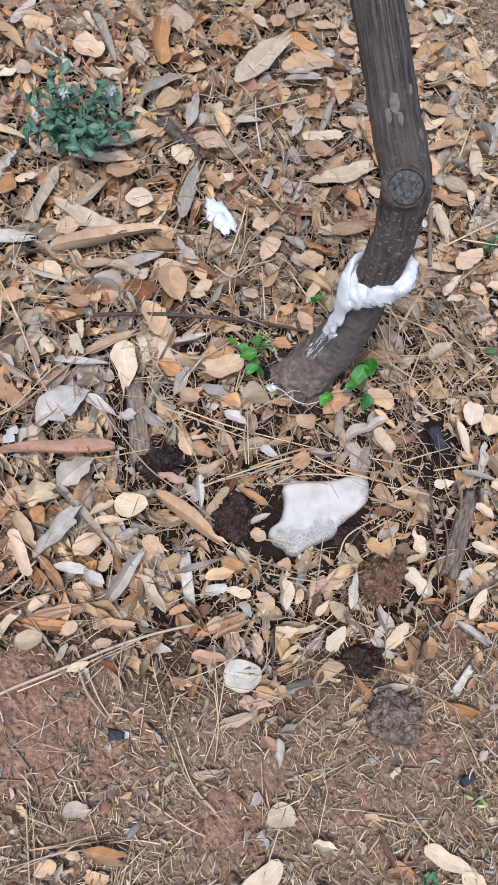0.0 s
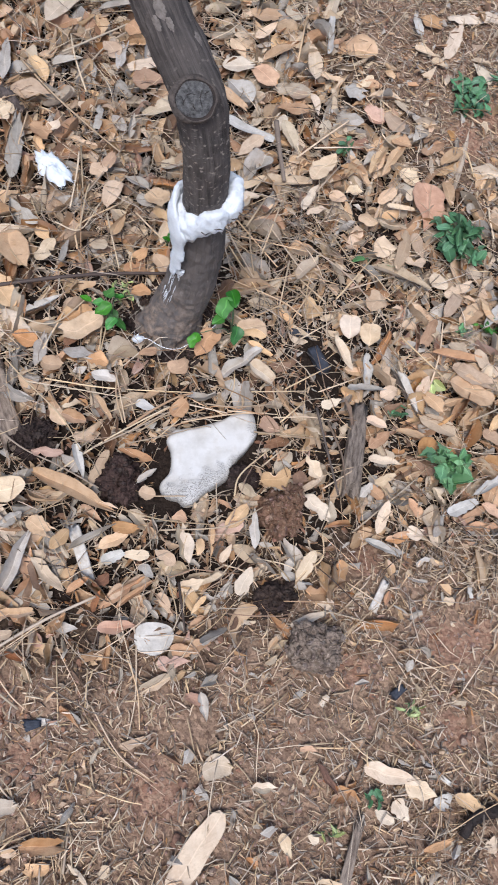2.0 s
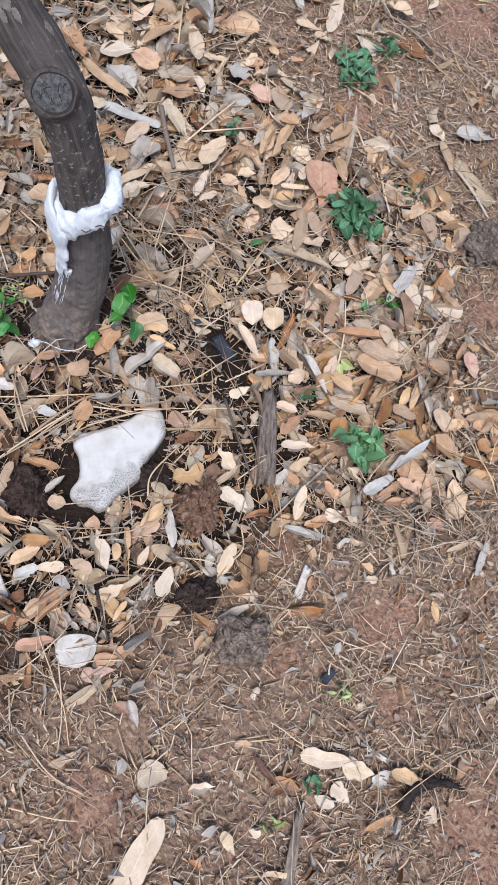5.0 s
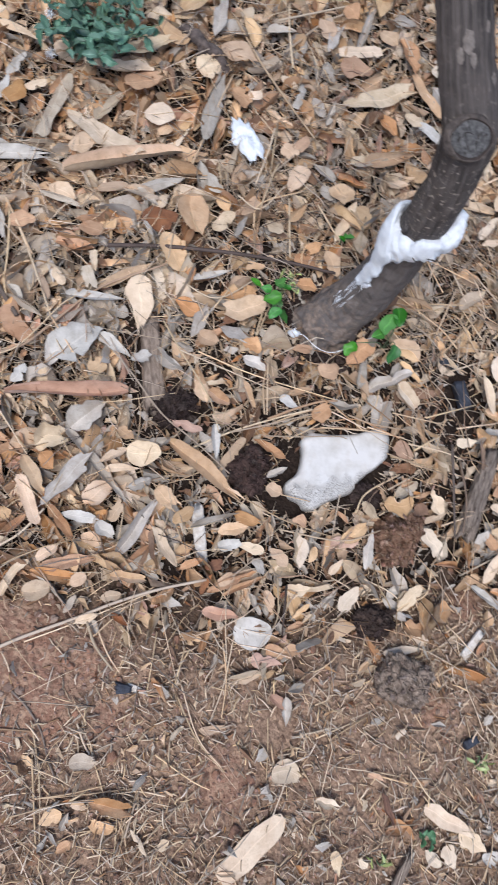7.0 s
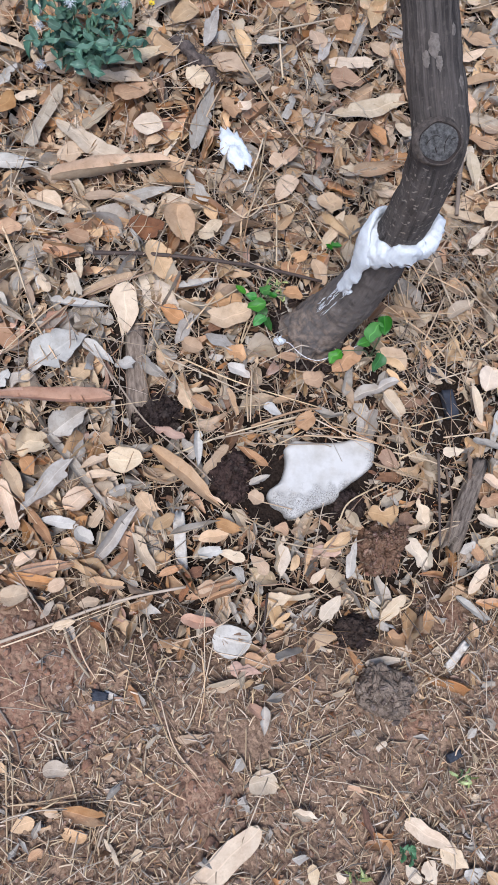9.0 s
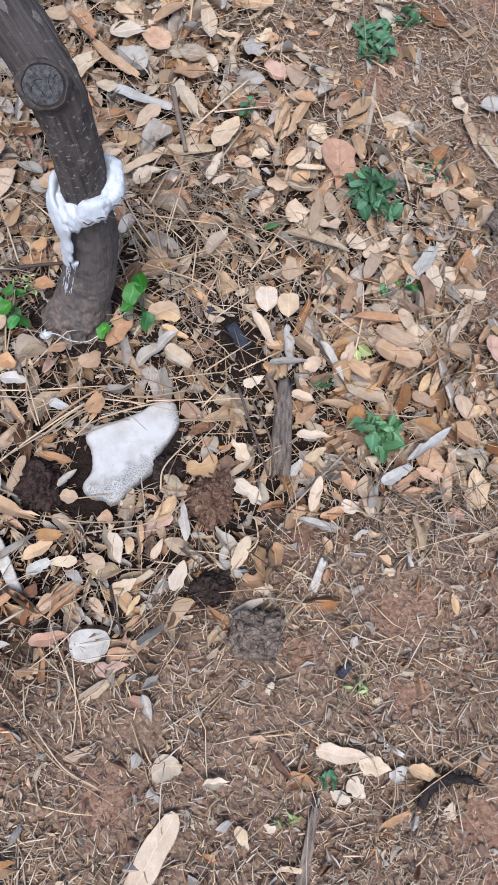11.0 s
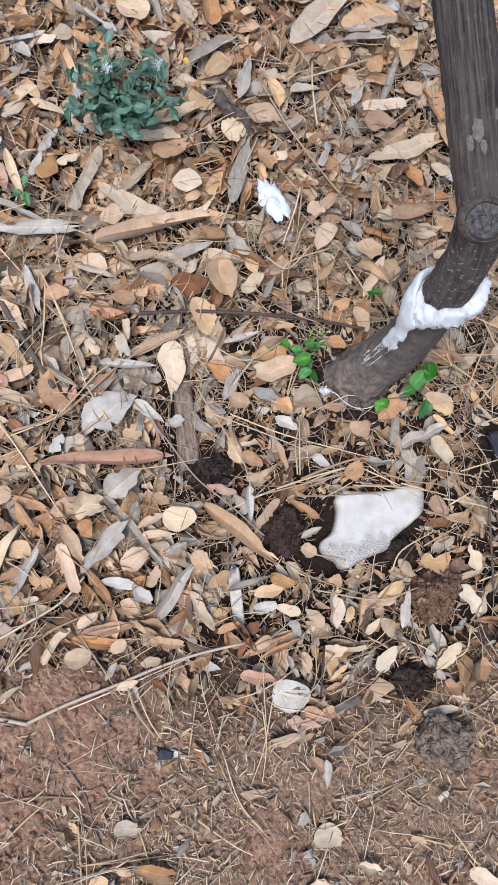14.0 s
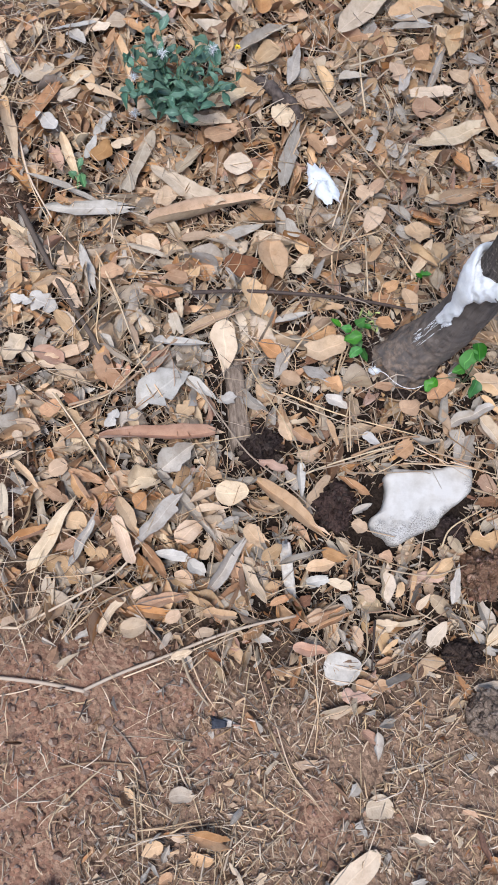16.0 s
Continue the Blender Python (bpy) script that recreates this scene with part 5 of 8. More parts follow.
tuft("fibre_tuft", [(0.42, -0.762, 0.014), (0.445, -0.735, 0.018), (0.48, -0.73, 0.016), (0.52, -0.742, 0.01)], [0.006, 0.009, 0.007, 0.003], HAIR, 200, 0.02,
     "matted black tuft of hair-like fibre on the soil", "fibre", 41)
tuft("bark_fuzz", [(-0.435, 0.49, 0.004), (-0.4, 0.472, 0.008), (-0.36, 0.452, 0.006), (-0.328, 0.43, 0.002)], [0.008, 0.012, 0.013, 0.007], FEATHER, 260, 0.022,
     "frayed grey-brown tuft of fibrous bark", "bark", 43)


# ---- green plants ----
def plant(label, base, stems, spread, height, per_stem, size, aspect, material, kind, seed, category="weed", lean=(0, 0), flowers=0):
    """A small herb: thin stems that spread from the base, each with its leaves."""
    rng = np.random.default_rng(seed)
    x, y = base
    thing = empty("weed", pose(x, y, float(ground_z(x, y)) + (0.02 * litter_depth(x, y) if height < 0.1 else 0)), label, category, "green weeds")
    leaves = []
    for k in range(4):
        v, f, uv = leaf_data(kind, rng, 12 if kind == "serrate" else 8, 4, 0.3, 0.35, 0.02, 0.02)
        v = v + np.array((0.5, 0, 0))
        leaves.append(mesh_from("leaf", v.tolist(), f, [material], uv, sharp=26))
    tips = []
    for s in range(stems):
        g = 2 * math.pi * (s + 0.4 * rng.normal()) / max(stems, 1)
        r = spread * rng.uniform(0.35, 1.0)
        h = height * rng.uniform(0.6, 1.0) * (1.15 - 0.4 * r / max(spread, 1e-4))
        tip = Vector((r * math.cos(g) + lean[0], r * math.sin(g) + lean[1], h))
        bow = Vector((tip.x * 0.35, tip.y * 0.35, h * 0.6)) + Vector(rng.normal(0, 0.006, 3))
        line = smooth_line([(0, 0, -0.004), bow, tip], 5)
        v, f = tube_data(line, np.linspace(0.0016, 0.0008, len(line)), 5)
        part("stem", mesh_from("stem", v, f, [STEM]), thing, "thin green stem")
        tips.append(tip)
        for q in range(per_stem):
            t = 0.25 + 0.75 * (q + 1) / per_stem if per_stem > 1 else 1.0
            p = line[min(len(line) - 1, int(t * (len(line) - 1)))]
            a = g + q * 2.4 + rng.normal(0, 0.4)
            ob = part("leaf", leaves[rng.integers(4)], thing)
            ln = size * rng.uniform(0.6, 1.2)
            up = rng.uniform(-0.5, 0.75)
            m = Matrix.Translation(p) @ Euler((rng.normal(0, 0.25), -up, a)).to_matrix().to_4x4()
            ob.matrix_local = m @ Matrix.Diagonal((ln, ln * aspect, ln, 1))
    return thing, tips


def seed_head(thing, p, seed, radius=0.009):
    rng = np.random.default_rng(seed)
    part("seed_head", wisps(rng, [(Vector(p), tuple(d)) for d in rng.normal(size=(40, 3))], 70, radius * 1.6, 0.00025, FIBRE, "seed_head"), thing,
         "fluffy white seed head")


def flower(thing, p, seed):
    bm = bmesh.new()
    for k in range(6):
        m = Matrix.Translation(p) @ Euler((0, -0.3, k * 1.047)).to_matrix().to_4x4()
        q = [m @ Vector(c) for c in ((0.001, 0, 0), (0.004, 0.0022, 0.0006), (0.007, 0, 0.001), (0.004, -0.0022, 0.0006))]
        lo = [c - Vector((0, 0, 0.0006)) for c in q]
        vs = [bm.verts.new(c) for c in q + lo]
        bm.faces.new(vs[:4])
        bm.faces.new(vs[7:3:-1])
        for a in range(4):
            bm.faces.new((vs[a], vs[4 + a], vs[4 + (a + 1) % 4], vs[(a + 1) % 4]))
    part("flower", bm_mesh("flower", bm, YELLOW, False), thing, "small yellow flower")


bush, tips = plant("bushy blue-green weed with fluffy seed heads and a yellow flower", (-0.562, 0.372), 24, 0.125, 0.16, 12, 0.0275, 0.6, TEAL, "serrate", 51, lean=(0.0, 0.01))
for k, (dx, dy, dz) in enumerate(((-0.07, -0.02, 0.1), (-0.03, 0.02, 0.13), (0.05, 0.06, 0.13), (-0.055, -0.06, 0.06), (-0.09, 0.03, 0.08))):
    seed_head(bush, (dx, dy, dz), 60 + k)
flower(bush, (0.082, 0.122, 0.085), 1)


def seedling(label, base, leaves, seed):
    """A seedling with few large leaves: x, y, z of each leaf's tip side, its turn and length."""
    rng = np.random.default_rng(seed)
    x0, y0 = base
    z0 = float(ground_z(x0, y0))
    thing = empty("weed", pose(x0, y0, z0), label, "weed", "green weeds")
    for x, y, z, turn, ln in leaves:
        d = Vector((math.cos(radians(turn)), math.sin(radians(turn)), 0))
        root = Vector((x - x0, y - y0, z - z0)) - d * ln * 0.5
        bow = Vector((root.x * 0.3, root.y * 0.3, root.z * 0.7))
        line = smooth_line([(0, 0, -0.004), bow, root], 5)
        v, f = tube_data(line, np.linspace(0.0013, 0.0007, len(line)), 5)
        part("stem", mesh_from("stem", v, f, [STEM]), thing, "thin green stem")
        v, f, uv = leaf_data("broad", rng, 10, 6, 0.12, 0.16, 0.012, 0.02, stalk=False, tear=0)
        me = mesh_from("leaf", (v + np.array((0.5, 0, 0))).tolist(), f, [GREEN], uv, sharp=26)
        ob = part("leaf", me, thing)
        ob.matrix_local = Matrix.Translation(root) @ Euler((rng.normal(0, 0.25), rng.normal(0.25, 0.2), radians(turn))).to_matrix().to_4x4() @ Matrix.Diagonal((ln, ln * rng.uniform(0.68, 0.85), ln, 1))
    return thing


seedling("bright green seedling with rounded leaves at the trunk's foot", (-0.135, 0.012), [(-0.178, 0.025, 0.05, 150, 0.021), (-0.159, 0.024, 0.045, 190, 0.020), (-0.139, 0.035, 0.06, 60, 0.025), (-0.147, -0.001, 0.07, 215, 0.031), (-0.135, -0.015, 0.05, 240, 0.025), (-0.116, -0.013, 0.045, -40, 0.023), (-0.125, 0.040, 0.04, 20, 0.016), (-0.131, 0.008, 0.035, -80, 0.020)], 52)
seedling("green seedling with large leaves at the trunk's foot", (0.07, 0.02), [(0.048, 0.025, 0.07, -100, 0.038), (0.063, 0.042, 0.065, -75, 0.033), (0.039, 0.007, 0.05, -140, 0.023), (0.069, -0.019, 0.055, -95, 0.033), (0.002, -0.026, 0.04, -120, 0.028)], 53)
plant("pale green sprout with tiny white buds", (-0.122, 0.068), 6, 0.022, 0.03, 3, 0.012, 0.4, LIME, "lance", 71)
plant("small green leaf sprouting beside the trunk", (-0.053, 0.175), 1, 0.008, 0.03, 2, 0.024, 0.6, GREEN, "oval", 54)
plant("green nettle-like weed with toothed leaves among orange leaves", (0.432, -0.212), 8, 0.034, 0.055, 4, 0.034, 0.66, MIDGREEN, "serrate", 55)
plant("low dark green weed beside a pinkish dead leaf", (0.492, 0.252), 13, 0.066, 0.045, 5, 0.031, 0.62, DEEP, "oval", 56)
plant("low spreading green weed on bare soil", (0.54, 0.592), 9, 0.055, 0.035, 5, 0.028, 0.5, DEEP, "oval", 57)
plant("low spreading green weed on bare soil", (0.607, 0.65), 5, 0.04, 0.04, 3, 0.028, 0.4, DEEP, "lance", 58)
plant("tiny dark green weed in the leaf litter", (0.277, 0.436), 2, 0.012, 0.015, 2, 0.022, 0.7, DEEP, "oval", 59)
plant("narrow grass-green leaf among straw", (0.32, 0.185), 2, 0.03, 0.018, 1, 0.03, 0.4, MIDGREEN, "lance", 60)
plant("small bright green weed by a white leaf", (0.543, 0.072), 4, 0.014, 0.02, 3, 0.02, 0.6, GREEN, "serrate", 61)
plant("small bright green weed by a white leaf", (0.49, 0.063), 3, 0.014, 0.02, 3, 0.018, 0.6, MIDGREEN, "serrate", 62)
plant("tiny green weed with feathery leaves", (0.358, -0.112), 4, 0.016, 0.016, 3, 0.014, 0.4, DEEP, "lance", 63)
plant("yellow-green rounded sprout in dead leaves", (0.424, -0.055), 2, 0.006, 0.02, 2, 0.024, 0.8, LIME, "oval", 64)
plant("tiny green creeping weed on soil", (0.615, 0.312), 5, 0.025, 0.016, 3, 0.012, 0.6, DEEP, "oval", 65)
plant("tiny green creeping weed on soil", (0.652, 0.292), 4, 0.02, 0.014, 3, 0.012, 0.6, DEEP, "oval", 66)
plant("pale yellow-green grass sprout on bare soil", (0.357, -0.598), 5, 0.014, 0.018, 2, 0.018, 0.24, LIME, "lance", 67)
plant("tiny green weed among dead leaves", (-0.668, 0.17), 5, 0.024, 0.03, 2, 0.02, 0.6, MIDGREEN, "oval", 68)
plant("pale green grass sprout on bare soil", (0.228, -0.757), 3, 0.012, 0.014, 2, 0.018, 0.3, LIME, "lance", 69)
plant("small green weed beside pale leaves", (0.291, -0.713), 3, 0.016, 0.016, 3, 0.014, 0.5, DEEP, "oval", 70)

# ---- fallen leaves lying on top, one by one ----
LEAF_WORDS = {"tan": "dry tan", "orange": "dry orange-brown", "pale": "dry beige", "cream": "dry pale cream", "grey": "weathered grey",
              "brown": "dark brown withered", "rust": "rusty brown curled", "pink": "dry pinkish-brown", "white": "bleached greyish-white"}
KIND_WORDS = {"strap": "long strap-shaped fallen leaf", "round": "round fallen leaf", "oval": "oval fallen leaf", "lance": "long narrow fallen leaf", "broad": "broad torn fallen leaf", "strip": "flat strip of dead leaf"}
leaf_rng = np.random.default_rng(77)
LEAF_MESHES = {}


SMALL_LEAVES = []


def dry_leaf(x, y, turn, length, width, kind, tone):
    """One fallen leaf on top of the litter: its middle, turn in degrees, size in metres. The small ones are joined later."""
    i = int(leaf_rng.integers(9))
    key = (kind, tone, i)
    if key not in LEAF_MESHES:
        shape = leaf_data(kind, leaf_rng, 14, 6, 0.1 if tone == "cream" else 0.15 if kind == "strip" else 0.2, 0.12 if tone == "cream" else 0.22, 0.009, 0.02 if kind in ("round", "strap") else 0.045 if kind in ("oval", "lance") else 0.1, tear=0 if kind in ("round", "strap") else 0.15 if tone == "cream" else 0.5)
        LEAF_MESHES[key] = (shape, mesh_from("dry_leaf", shape[0].tolist(), shape[1], [LEAF_TONES[tone]], shape[2], sharp=26))
    shape, me = LEAF_MESHES[key]
    z = float(ground_z(x, y)) + 0.008 + 0.022 * litter_depth(x, y) + 0.011 * leaf_rng.random()
    m = pose(x, y, z, leaf_rng.normal(0, 8), leaf_rng.normal(0, 4), turn + (180 if kind == "oval" and leaf_rng.random() < 0.5 else 0))
    m = m @ Matrix.Diagonal((length, width, 0.3 * length + 0.6 * width, 1))
    if length * width < 0.001003:
        SMALL_LEAVES.append((shape, m, tone))
        return
    ob = new("dry_leaf", me)
    ob.matrix_world = m
    tagged(ob, LEAF_WORDS[tone] + " " + KIND_WORDS[kind] + " on the leaf litter", "leaf", "fallen leaves")


def join_small_leaves():
    tones = list(LEAF_TONES)
    V, F, U, I, base = [], [], [], [], 0
    for (v, f, uv), m, tone in SMALL_LEAVES:
        a = np.array(m)
        V.append(v @ a[:3, :3].T + a[:3, 3])
        U.append(uv)
        F.extend([tuple(c + base for c in q) for q in f])
        I.extend([tones.index(tone)] * len(f))
        base += len(v)
    me = mesh_from("small_fallen_leaves", np.concatenate(V).tolist(), F, [LEAF_TONES[t] for t in tones], np.concatenate(U), I, sharp=26)
    tagged(new("small_fallen_leaves", me), "small dry fallen leaves and leaf pieces on the litter", "leaf litter", kind="stuff")


dry_leaf(-0.502, 0.276, 68, 0.072, 0.021, "strip", "pale")
dry_leaf(-0.548, 0.554, -1, 0.067, 0.050, "oval", "pale")
dry_leaf(-0.534, 0.553, 66, 0.057, 0.023, "broad", "brown")
dry_leaf(-0.806, 0.208, -61, 0.129, 0.024, "lance", "tan")
dry_leaf(-0.176, 0.714, 22, 0.087, 0.020, "lance", "grey")
dry_leaf(-0.038, 0.694, 15, 0.052, 0.035, "oval", "grey")
dry_leaf(-0.262, 0.552, 31, 0.060, 0.022, "lance", "grey")
dry_leaf(-0.004, 0.380, 33, 0.107, 0.029, "lance", "tan")
dry_leaf(-0.054, 0.349, 28, 0.040, 0.024, "oval", "pale")
dry_leaf(-0.115, 0.299, -29, 0.052, 0.021, "oval", "grey")
dry_leaf(-0.184, 0.313, -20, 0.030, 0.031, "oval", "tan")
dry_leaf(-0.166, 0.334, 55, 0.038, 0.022, "oval", "orange")
dry_leaf(0.022, 0.479, -13, 0.039, 0.033, "oval", "cream")
dry_leaf(-0.170, 0.161, -14, 0.033, 0.030, "oval", "pale")
dry_leaf(-0.105, 0.120, 27, 0.039, 0.037, "oval", "orange")
dry_leaf(-0.054, -0.115, 33, 0.044, 0.014, "lance", "tan")
dry_leaf(-0.136, -0.152, -56, 0.050, 0.014, "lance", "tan")
dry_leaf(0.119, -0.066, -34, 0.050, 0.029, "oval", "pale")
dry_leaf(-0.179, -0.169, -13, 0.041, 0.022, "oval", "orange")
dry_leaf(-0.277, -0.390, 78, 0.034, 0.019, "oval", "tan")
dry_leaf(-0.298, -0.538, 75, 0.030, 0.011, "oval", "pale")
dry_leaf(-0.269, -0.550, 33, 0.033, 0.014, "oval", "pale")
dry_leaf(-0.224, -0.538, -21, 0.031, 0.012, "broad", "rust")
dry_leaf(-0.114, -0.425, 41, 0.029, 0.017, "broad", "rust")
dry_leaf(-0.038, -0.463, -50, 0.035, 0.009, "strip", "grey")
dry_leaf(-0.020, -0.451, -57, 0.030, 0.016, "oval", "tan")
dry_leaf(0.031, -0.454, 52, 0.036, 0.010, "oval", "tan")
dry_leaf(0.176, 0.764, -44, 0.045, 0.030, "oval", "pale")
dry_leaf(0.061, 0.649, -66, 0.060, 0.030, "broad", "tan")
dry_leaf(0.061, 0.601, 15, 0.062, 0.035, "lance", "pale")
dry_leaf(0.067, 0.545, -39, 0.065, 0.051, "oval", "grey")
dry_leaf(0.117, 0.589, -50, 0.064, 0.044, "oval", "orange")
dry_leaf(0.034, 0.535, -49, 0.110, 0.024, "lance", "tan")
dry_leaf(0.085, 0.452, -23, 0.112, 0.018, "strip", "white")
dry_leaf(0.167, 0.452, -70, 0.067, 0.026, "lance", "pale")
dry_leaf(0.091, 0.413, 41, 0.064, 0.028, "oval", "tan")
dry_leaf(0.082, 0.318, 34, 0.095, 0.016, "strip", "cream")
dry_leaf(0.215, 0.278, 28, 0.042, 0.014, "oval", "cream")
dry_leaf(0.258, 0.318, -29, 0.033, 0.026, "oval", "tan")
dry_leaf(0.316, 0.269, -17, 0.039, 0.031, "oval", "tan")
dry_leaf(0.086, 0.286, 28, 0.053, 0.028, "broad", "pale")
dry_leaf(0.571, 0.663, -54, 0.059, 0.026, "oval", "pale")
dry_leaf(0.119, -0.070, -40, 0.039, 0.025, "oval", "tan")
dry_leaf(0.269, -0.121, -79, 0.046, 0.011, "broad", "brown")
dry_leaf(0.212, 0.060, 52, 0.036, 0.020, "oval", "tan")
dry_leaf(0.234, 0.053, 25, 0.026, 0.013, "oval", "cream")
dry_leaf(0.420, -0.086, -47, 0.052, 0.027, "oval", "tan")
dry_leaf(0.382, -0.151, -10, 0.059, 0.021, "oval", "tan")
block_between("wood_chip", (0.302, -0.448), (0.324, -0.404), 0.013, 0.007, 0.008, CHIP, "short pale broken splinter on bare soil", "wood chip", 16, 0.9, 0.2)
dry_leaf(0.397, -0.716, 32, 0.028, 0.019, "broad", "white")
dry_leaf(-0.205, -0.839, 51, 0.022, 0.017, "oval", "orange")
dry_leaf(-0.110, -0.812, -41, 0.041, 0.008, "lance", "pale")
dry_leaf(-0.077, -0.807, 56, 0.018, 0.013, "oval", "pale")
dry_leaf(-0.103, -0.665, 62, 0.024, 0.008, "oval", "pale")
dry_leaf(0.133, -0.703, 0, 0.034, 0.018, "oval", "pale")
dry_leaf(0.157, -0.506, 33, 0.027, 0.009, "oval", "pale")
dry_leaf(-0.765, 0.663, 76, 0.095, 0.023, "lance", "grey")
dry_leaf(-0.760, 0.580, -36, 0.081, 0.028, "lance", "tan")
dry_leaf(-0.728, 0.645, 33, 0.063, 0.040, "oval", "tan")
dry_leaf(-0.612, 0.609, 16, 0.065, 0.068, "broad", "tan")
dry_leaf(-0.593, 0.653, -53, 0.134, 0.024, "lance", "grey")
dry_leaf(-0.631, 0.689, -41, 0.058, 0.014, "strip", "cream")
dry_leaf(-0.484, 0.688, -76, 0.129, 0.040, "strip", "orange")
dry_leaf(-0.462, 0.762, 15, 0.063, 0.064, "oval", "tan")
dry_leaf(-0.520, 0.646, -65, 0.064, 0.036, "oval", "pale")
dry_leaf(-0.350, 0.750, 28, 0.055, 0.051, "oval", "orange")
dry_leaf(-0.275, 0.729, 64, 0.171, 0.051, "lance", "pale")
dry_leaf(-0.489, 0.406, 36, 0.123, 0.029, "lance", "pale")
dry_leaf(-0.508, 0.351, 25, 0.129, 0.029, "strip", "pale")
dry_leaf(-0.461, 0.341, 30, 0.065, 0.048, "oval", "orange")
dry_leaf(-0.451, 0.574, 57, 0.112, 0.028, "lance", "grey")
dry_leaf(-0.431, 0.547, 51, 0.061, 0.049, "oval", "tan")
dry_leaf(-0.376, 0.544, 92, 0.110, 0.025, "lance", "grey")
dry_leaf(-0.366, 0.422, 34, 0.044, 0.054, "broad", "cream")
dry_leaf(-0.446, 0.461, -8, 0.058, 0.030, "lance", "tan")
dry_leaf(-0.333, 0.341, 91, 0.140, 0.030, "lance", "grey")
dry_leaf(-0.416, 0.289, 7, 0.053, 0.054, "oval", "cream")
dry_leaf(-0.397, 0.264, 55, 0.034, 0.024, "oval", "tan")
dry_leaf(-0.586, 0.239, 86, 0.135, 0.027, "strip", "pale")
dry_leaf(-0.491, 0.210, -17, 0.146, 0.037, "lance", "pale")
dry_leaf(-0.295, 0.382, -19, 0.038, 0.035, "oval", "orange")
dry_leaf(-0.269, 0.394, 59, 0.028, 0.023, "oval", "cream")
dry_leaf(-0.321, 0.468, -6, 0.069, 0.047, "broad", "tan")
dry_leaf(-0.313, 0.530, -57, 0.057, 0.029, "oval", "tan")
dry_leaf(-0.300, 0.843, -44, 0.052, 0.025, "oval", "cream")
dry_leaf(-0.266, 0.859, 11, 0.032, 0.038, "oval", "orange")
dry_leaf(-0.233, 0.909, 56, 0.056, 0.037, "oval", "tan")
dry_leaf(-0.161, 0.895, 21, 0.059, 0.026, "lance", "tan")
dry_leaf(-0.206, 0.826, 7, 0.082, 0.045, "lance", "orange")
dry_leaf(-0.178, 0.768, 33, 0.121, 0.061, "broad", "tan")
dry_leaf(-0.147, 0.818, 20, 0.043, 0.025, "oval", "white")
dry_leaf(-0.104, 0.879, 40, 0.041, 0.051, "oval", "tan")
dry_leaf(-0.102, 0.841, 10, 0.035, 0.030, "oval", "orange")
dry_leaf(-0.183, 0.738, 13, 0.069, 0.018, "lance", "white")
dry_leaf(-0.090, 0.717, 86, 0.080, 0.037, "oval", "tan")
dry_leaf(-0.184, 0.599, -48, 0.046, 0.036, "oval", "tan")
dry_leaf(-0.145, 0.657, -33, 0.035, 0.041, "oval", "orange")
dry_leaf(-0.165, 0.582, 84, 0.064, 0.020, "lance", "grey")
dry_leaf(-0.112, 0.627, 85, 0.097, 0.017, "lance", "grey")
dry_leaf(-0.110, 0.575, 27, 0.087, 0.026, "strip", "cream")
dry_leaf(-0.107, 0.540, 14, 0.065, 0.045, "broad", "orange")
dry_leaf(-0.065, 0.634, -20, 0.042, 0.031, "oval", "tan")
dry_leaf(-0.016, 0.613, -62, 0.085, 0.042, "lance", "orange")
dry_leaf(-0.006, 0.547, -4, 0.030, 0.037, "oval", "orange")
dry_leaf(-0.055, 0.493, 35, 0.149, 0.037, "lance", "pale")
dry_leaf(-0.025, 0.442, -22, 0.050, 0.035, "oval", "orange")
dry_leaf(-0.194, 0.435, 86, 0.059, 0.016, "strip", "grey")
dry_leaf(-0.154, 0.426, -51, 0.046, 0.022, "oval", "grey")
dry_leaf(-0.133, 0.423, 85, 0.061, 0.016, "lance", "grey")
dry_leaf(0.034, 1.062, -55, 0.031, 0.036, "oval", "white")
dry_leaf(0.087, 1.031, -52, 0.038, 0.029, "oval", "pale")
dry_leaf(0.108, 1.034, 73, 0.049, 0.022, "broad", "white")
dry_leaf(0.041, 0.983, 65, 0.046, 0.041, "oval", "orange")
dry_leaf(0.177, 0.965, -79, 0.074, 0.039, "broad", "tan")
dry_leaf(0.197, 0.926, 43, 0.096, 0.036, "lance", "pale")
dry_leaf(0.168, 0.873, -6, 0.063, 0.028, "lance", "cream")
dry_leaf(0.227, 0.897, 11, 0.034, 0.042, "broad", "cream")
dry_leaf(0.056, 0.871, -13, 0.029, 0.044, "oval", "tan")
dry_leaf(0.096, 0.845, 49, 0.040, 0.028, "oval", "tan")
dry_leaf(0.116, 0.754, 5, 0.060, 0.041, "lance", "tan")
dry_leaf(0.119, 0.712, 48, 0.068, 0.020, "lance", "tan")
dry_leaf(0.146, 0.657, 36, 0.079, 0.022, "lance", "tan")
dry_leaf(0.168, 0.639, 68, 0.062, 0.014, "lance", "grey")
dry_leaf(0.216, 0.652, -84, 0.102, 0.033, "oval", "cream")
dry_leaf(0.249, 0.715, 86, 0.098, 0.014, "strip", "white")
dry_leaf(0.255, 0.615, -6, 0.046, 0.018, "strip", "cream")
dry_leaf(0.174, 0.571, 1, 0.078, 0.030, "lance", "pale")
dry_leaf(0.184, 0.559, -3, 0.034, 0.035, "oval", "tan")
dry_leaf(0.176, 0.518, 7, 0.061, 0.035, "broad", "orange")
dry_leaf(0.149, 0.481, 59, 0.042, 0.028, "broad", "pale")
dry_leaf(0.221, 0.532, -77, 0.054, 0.017, "lance", "cream")
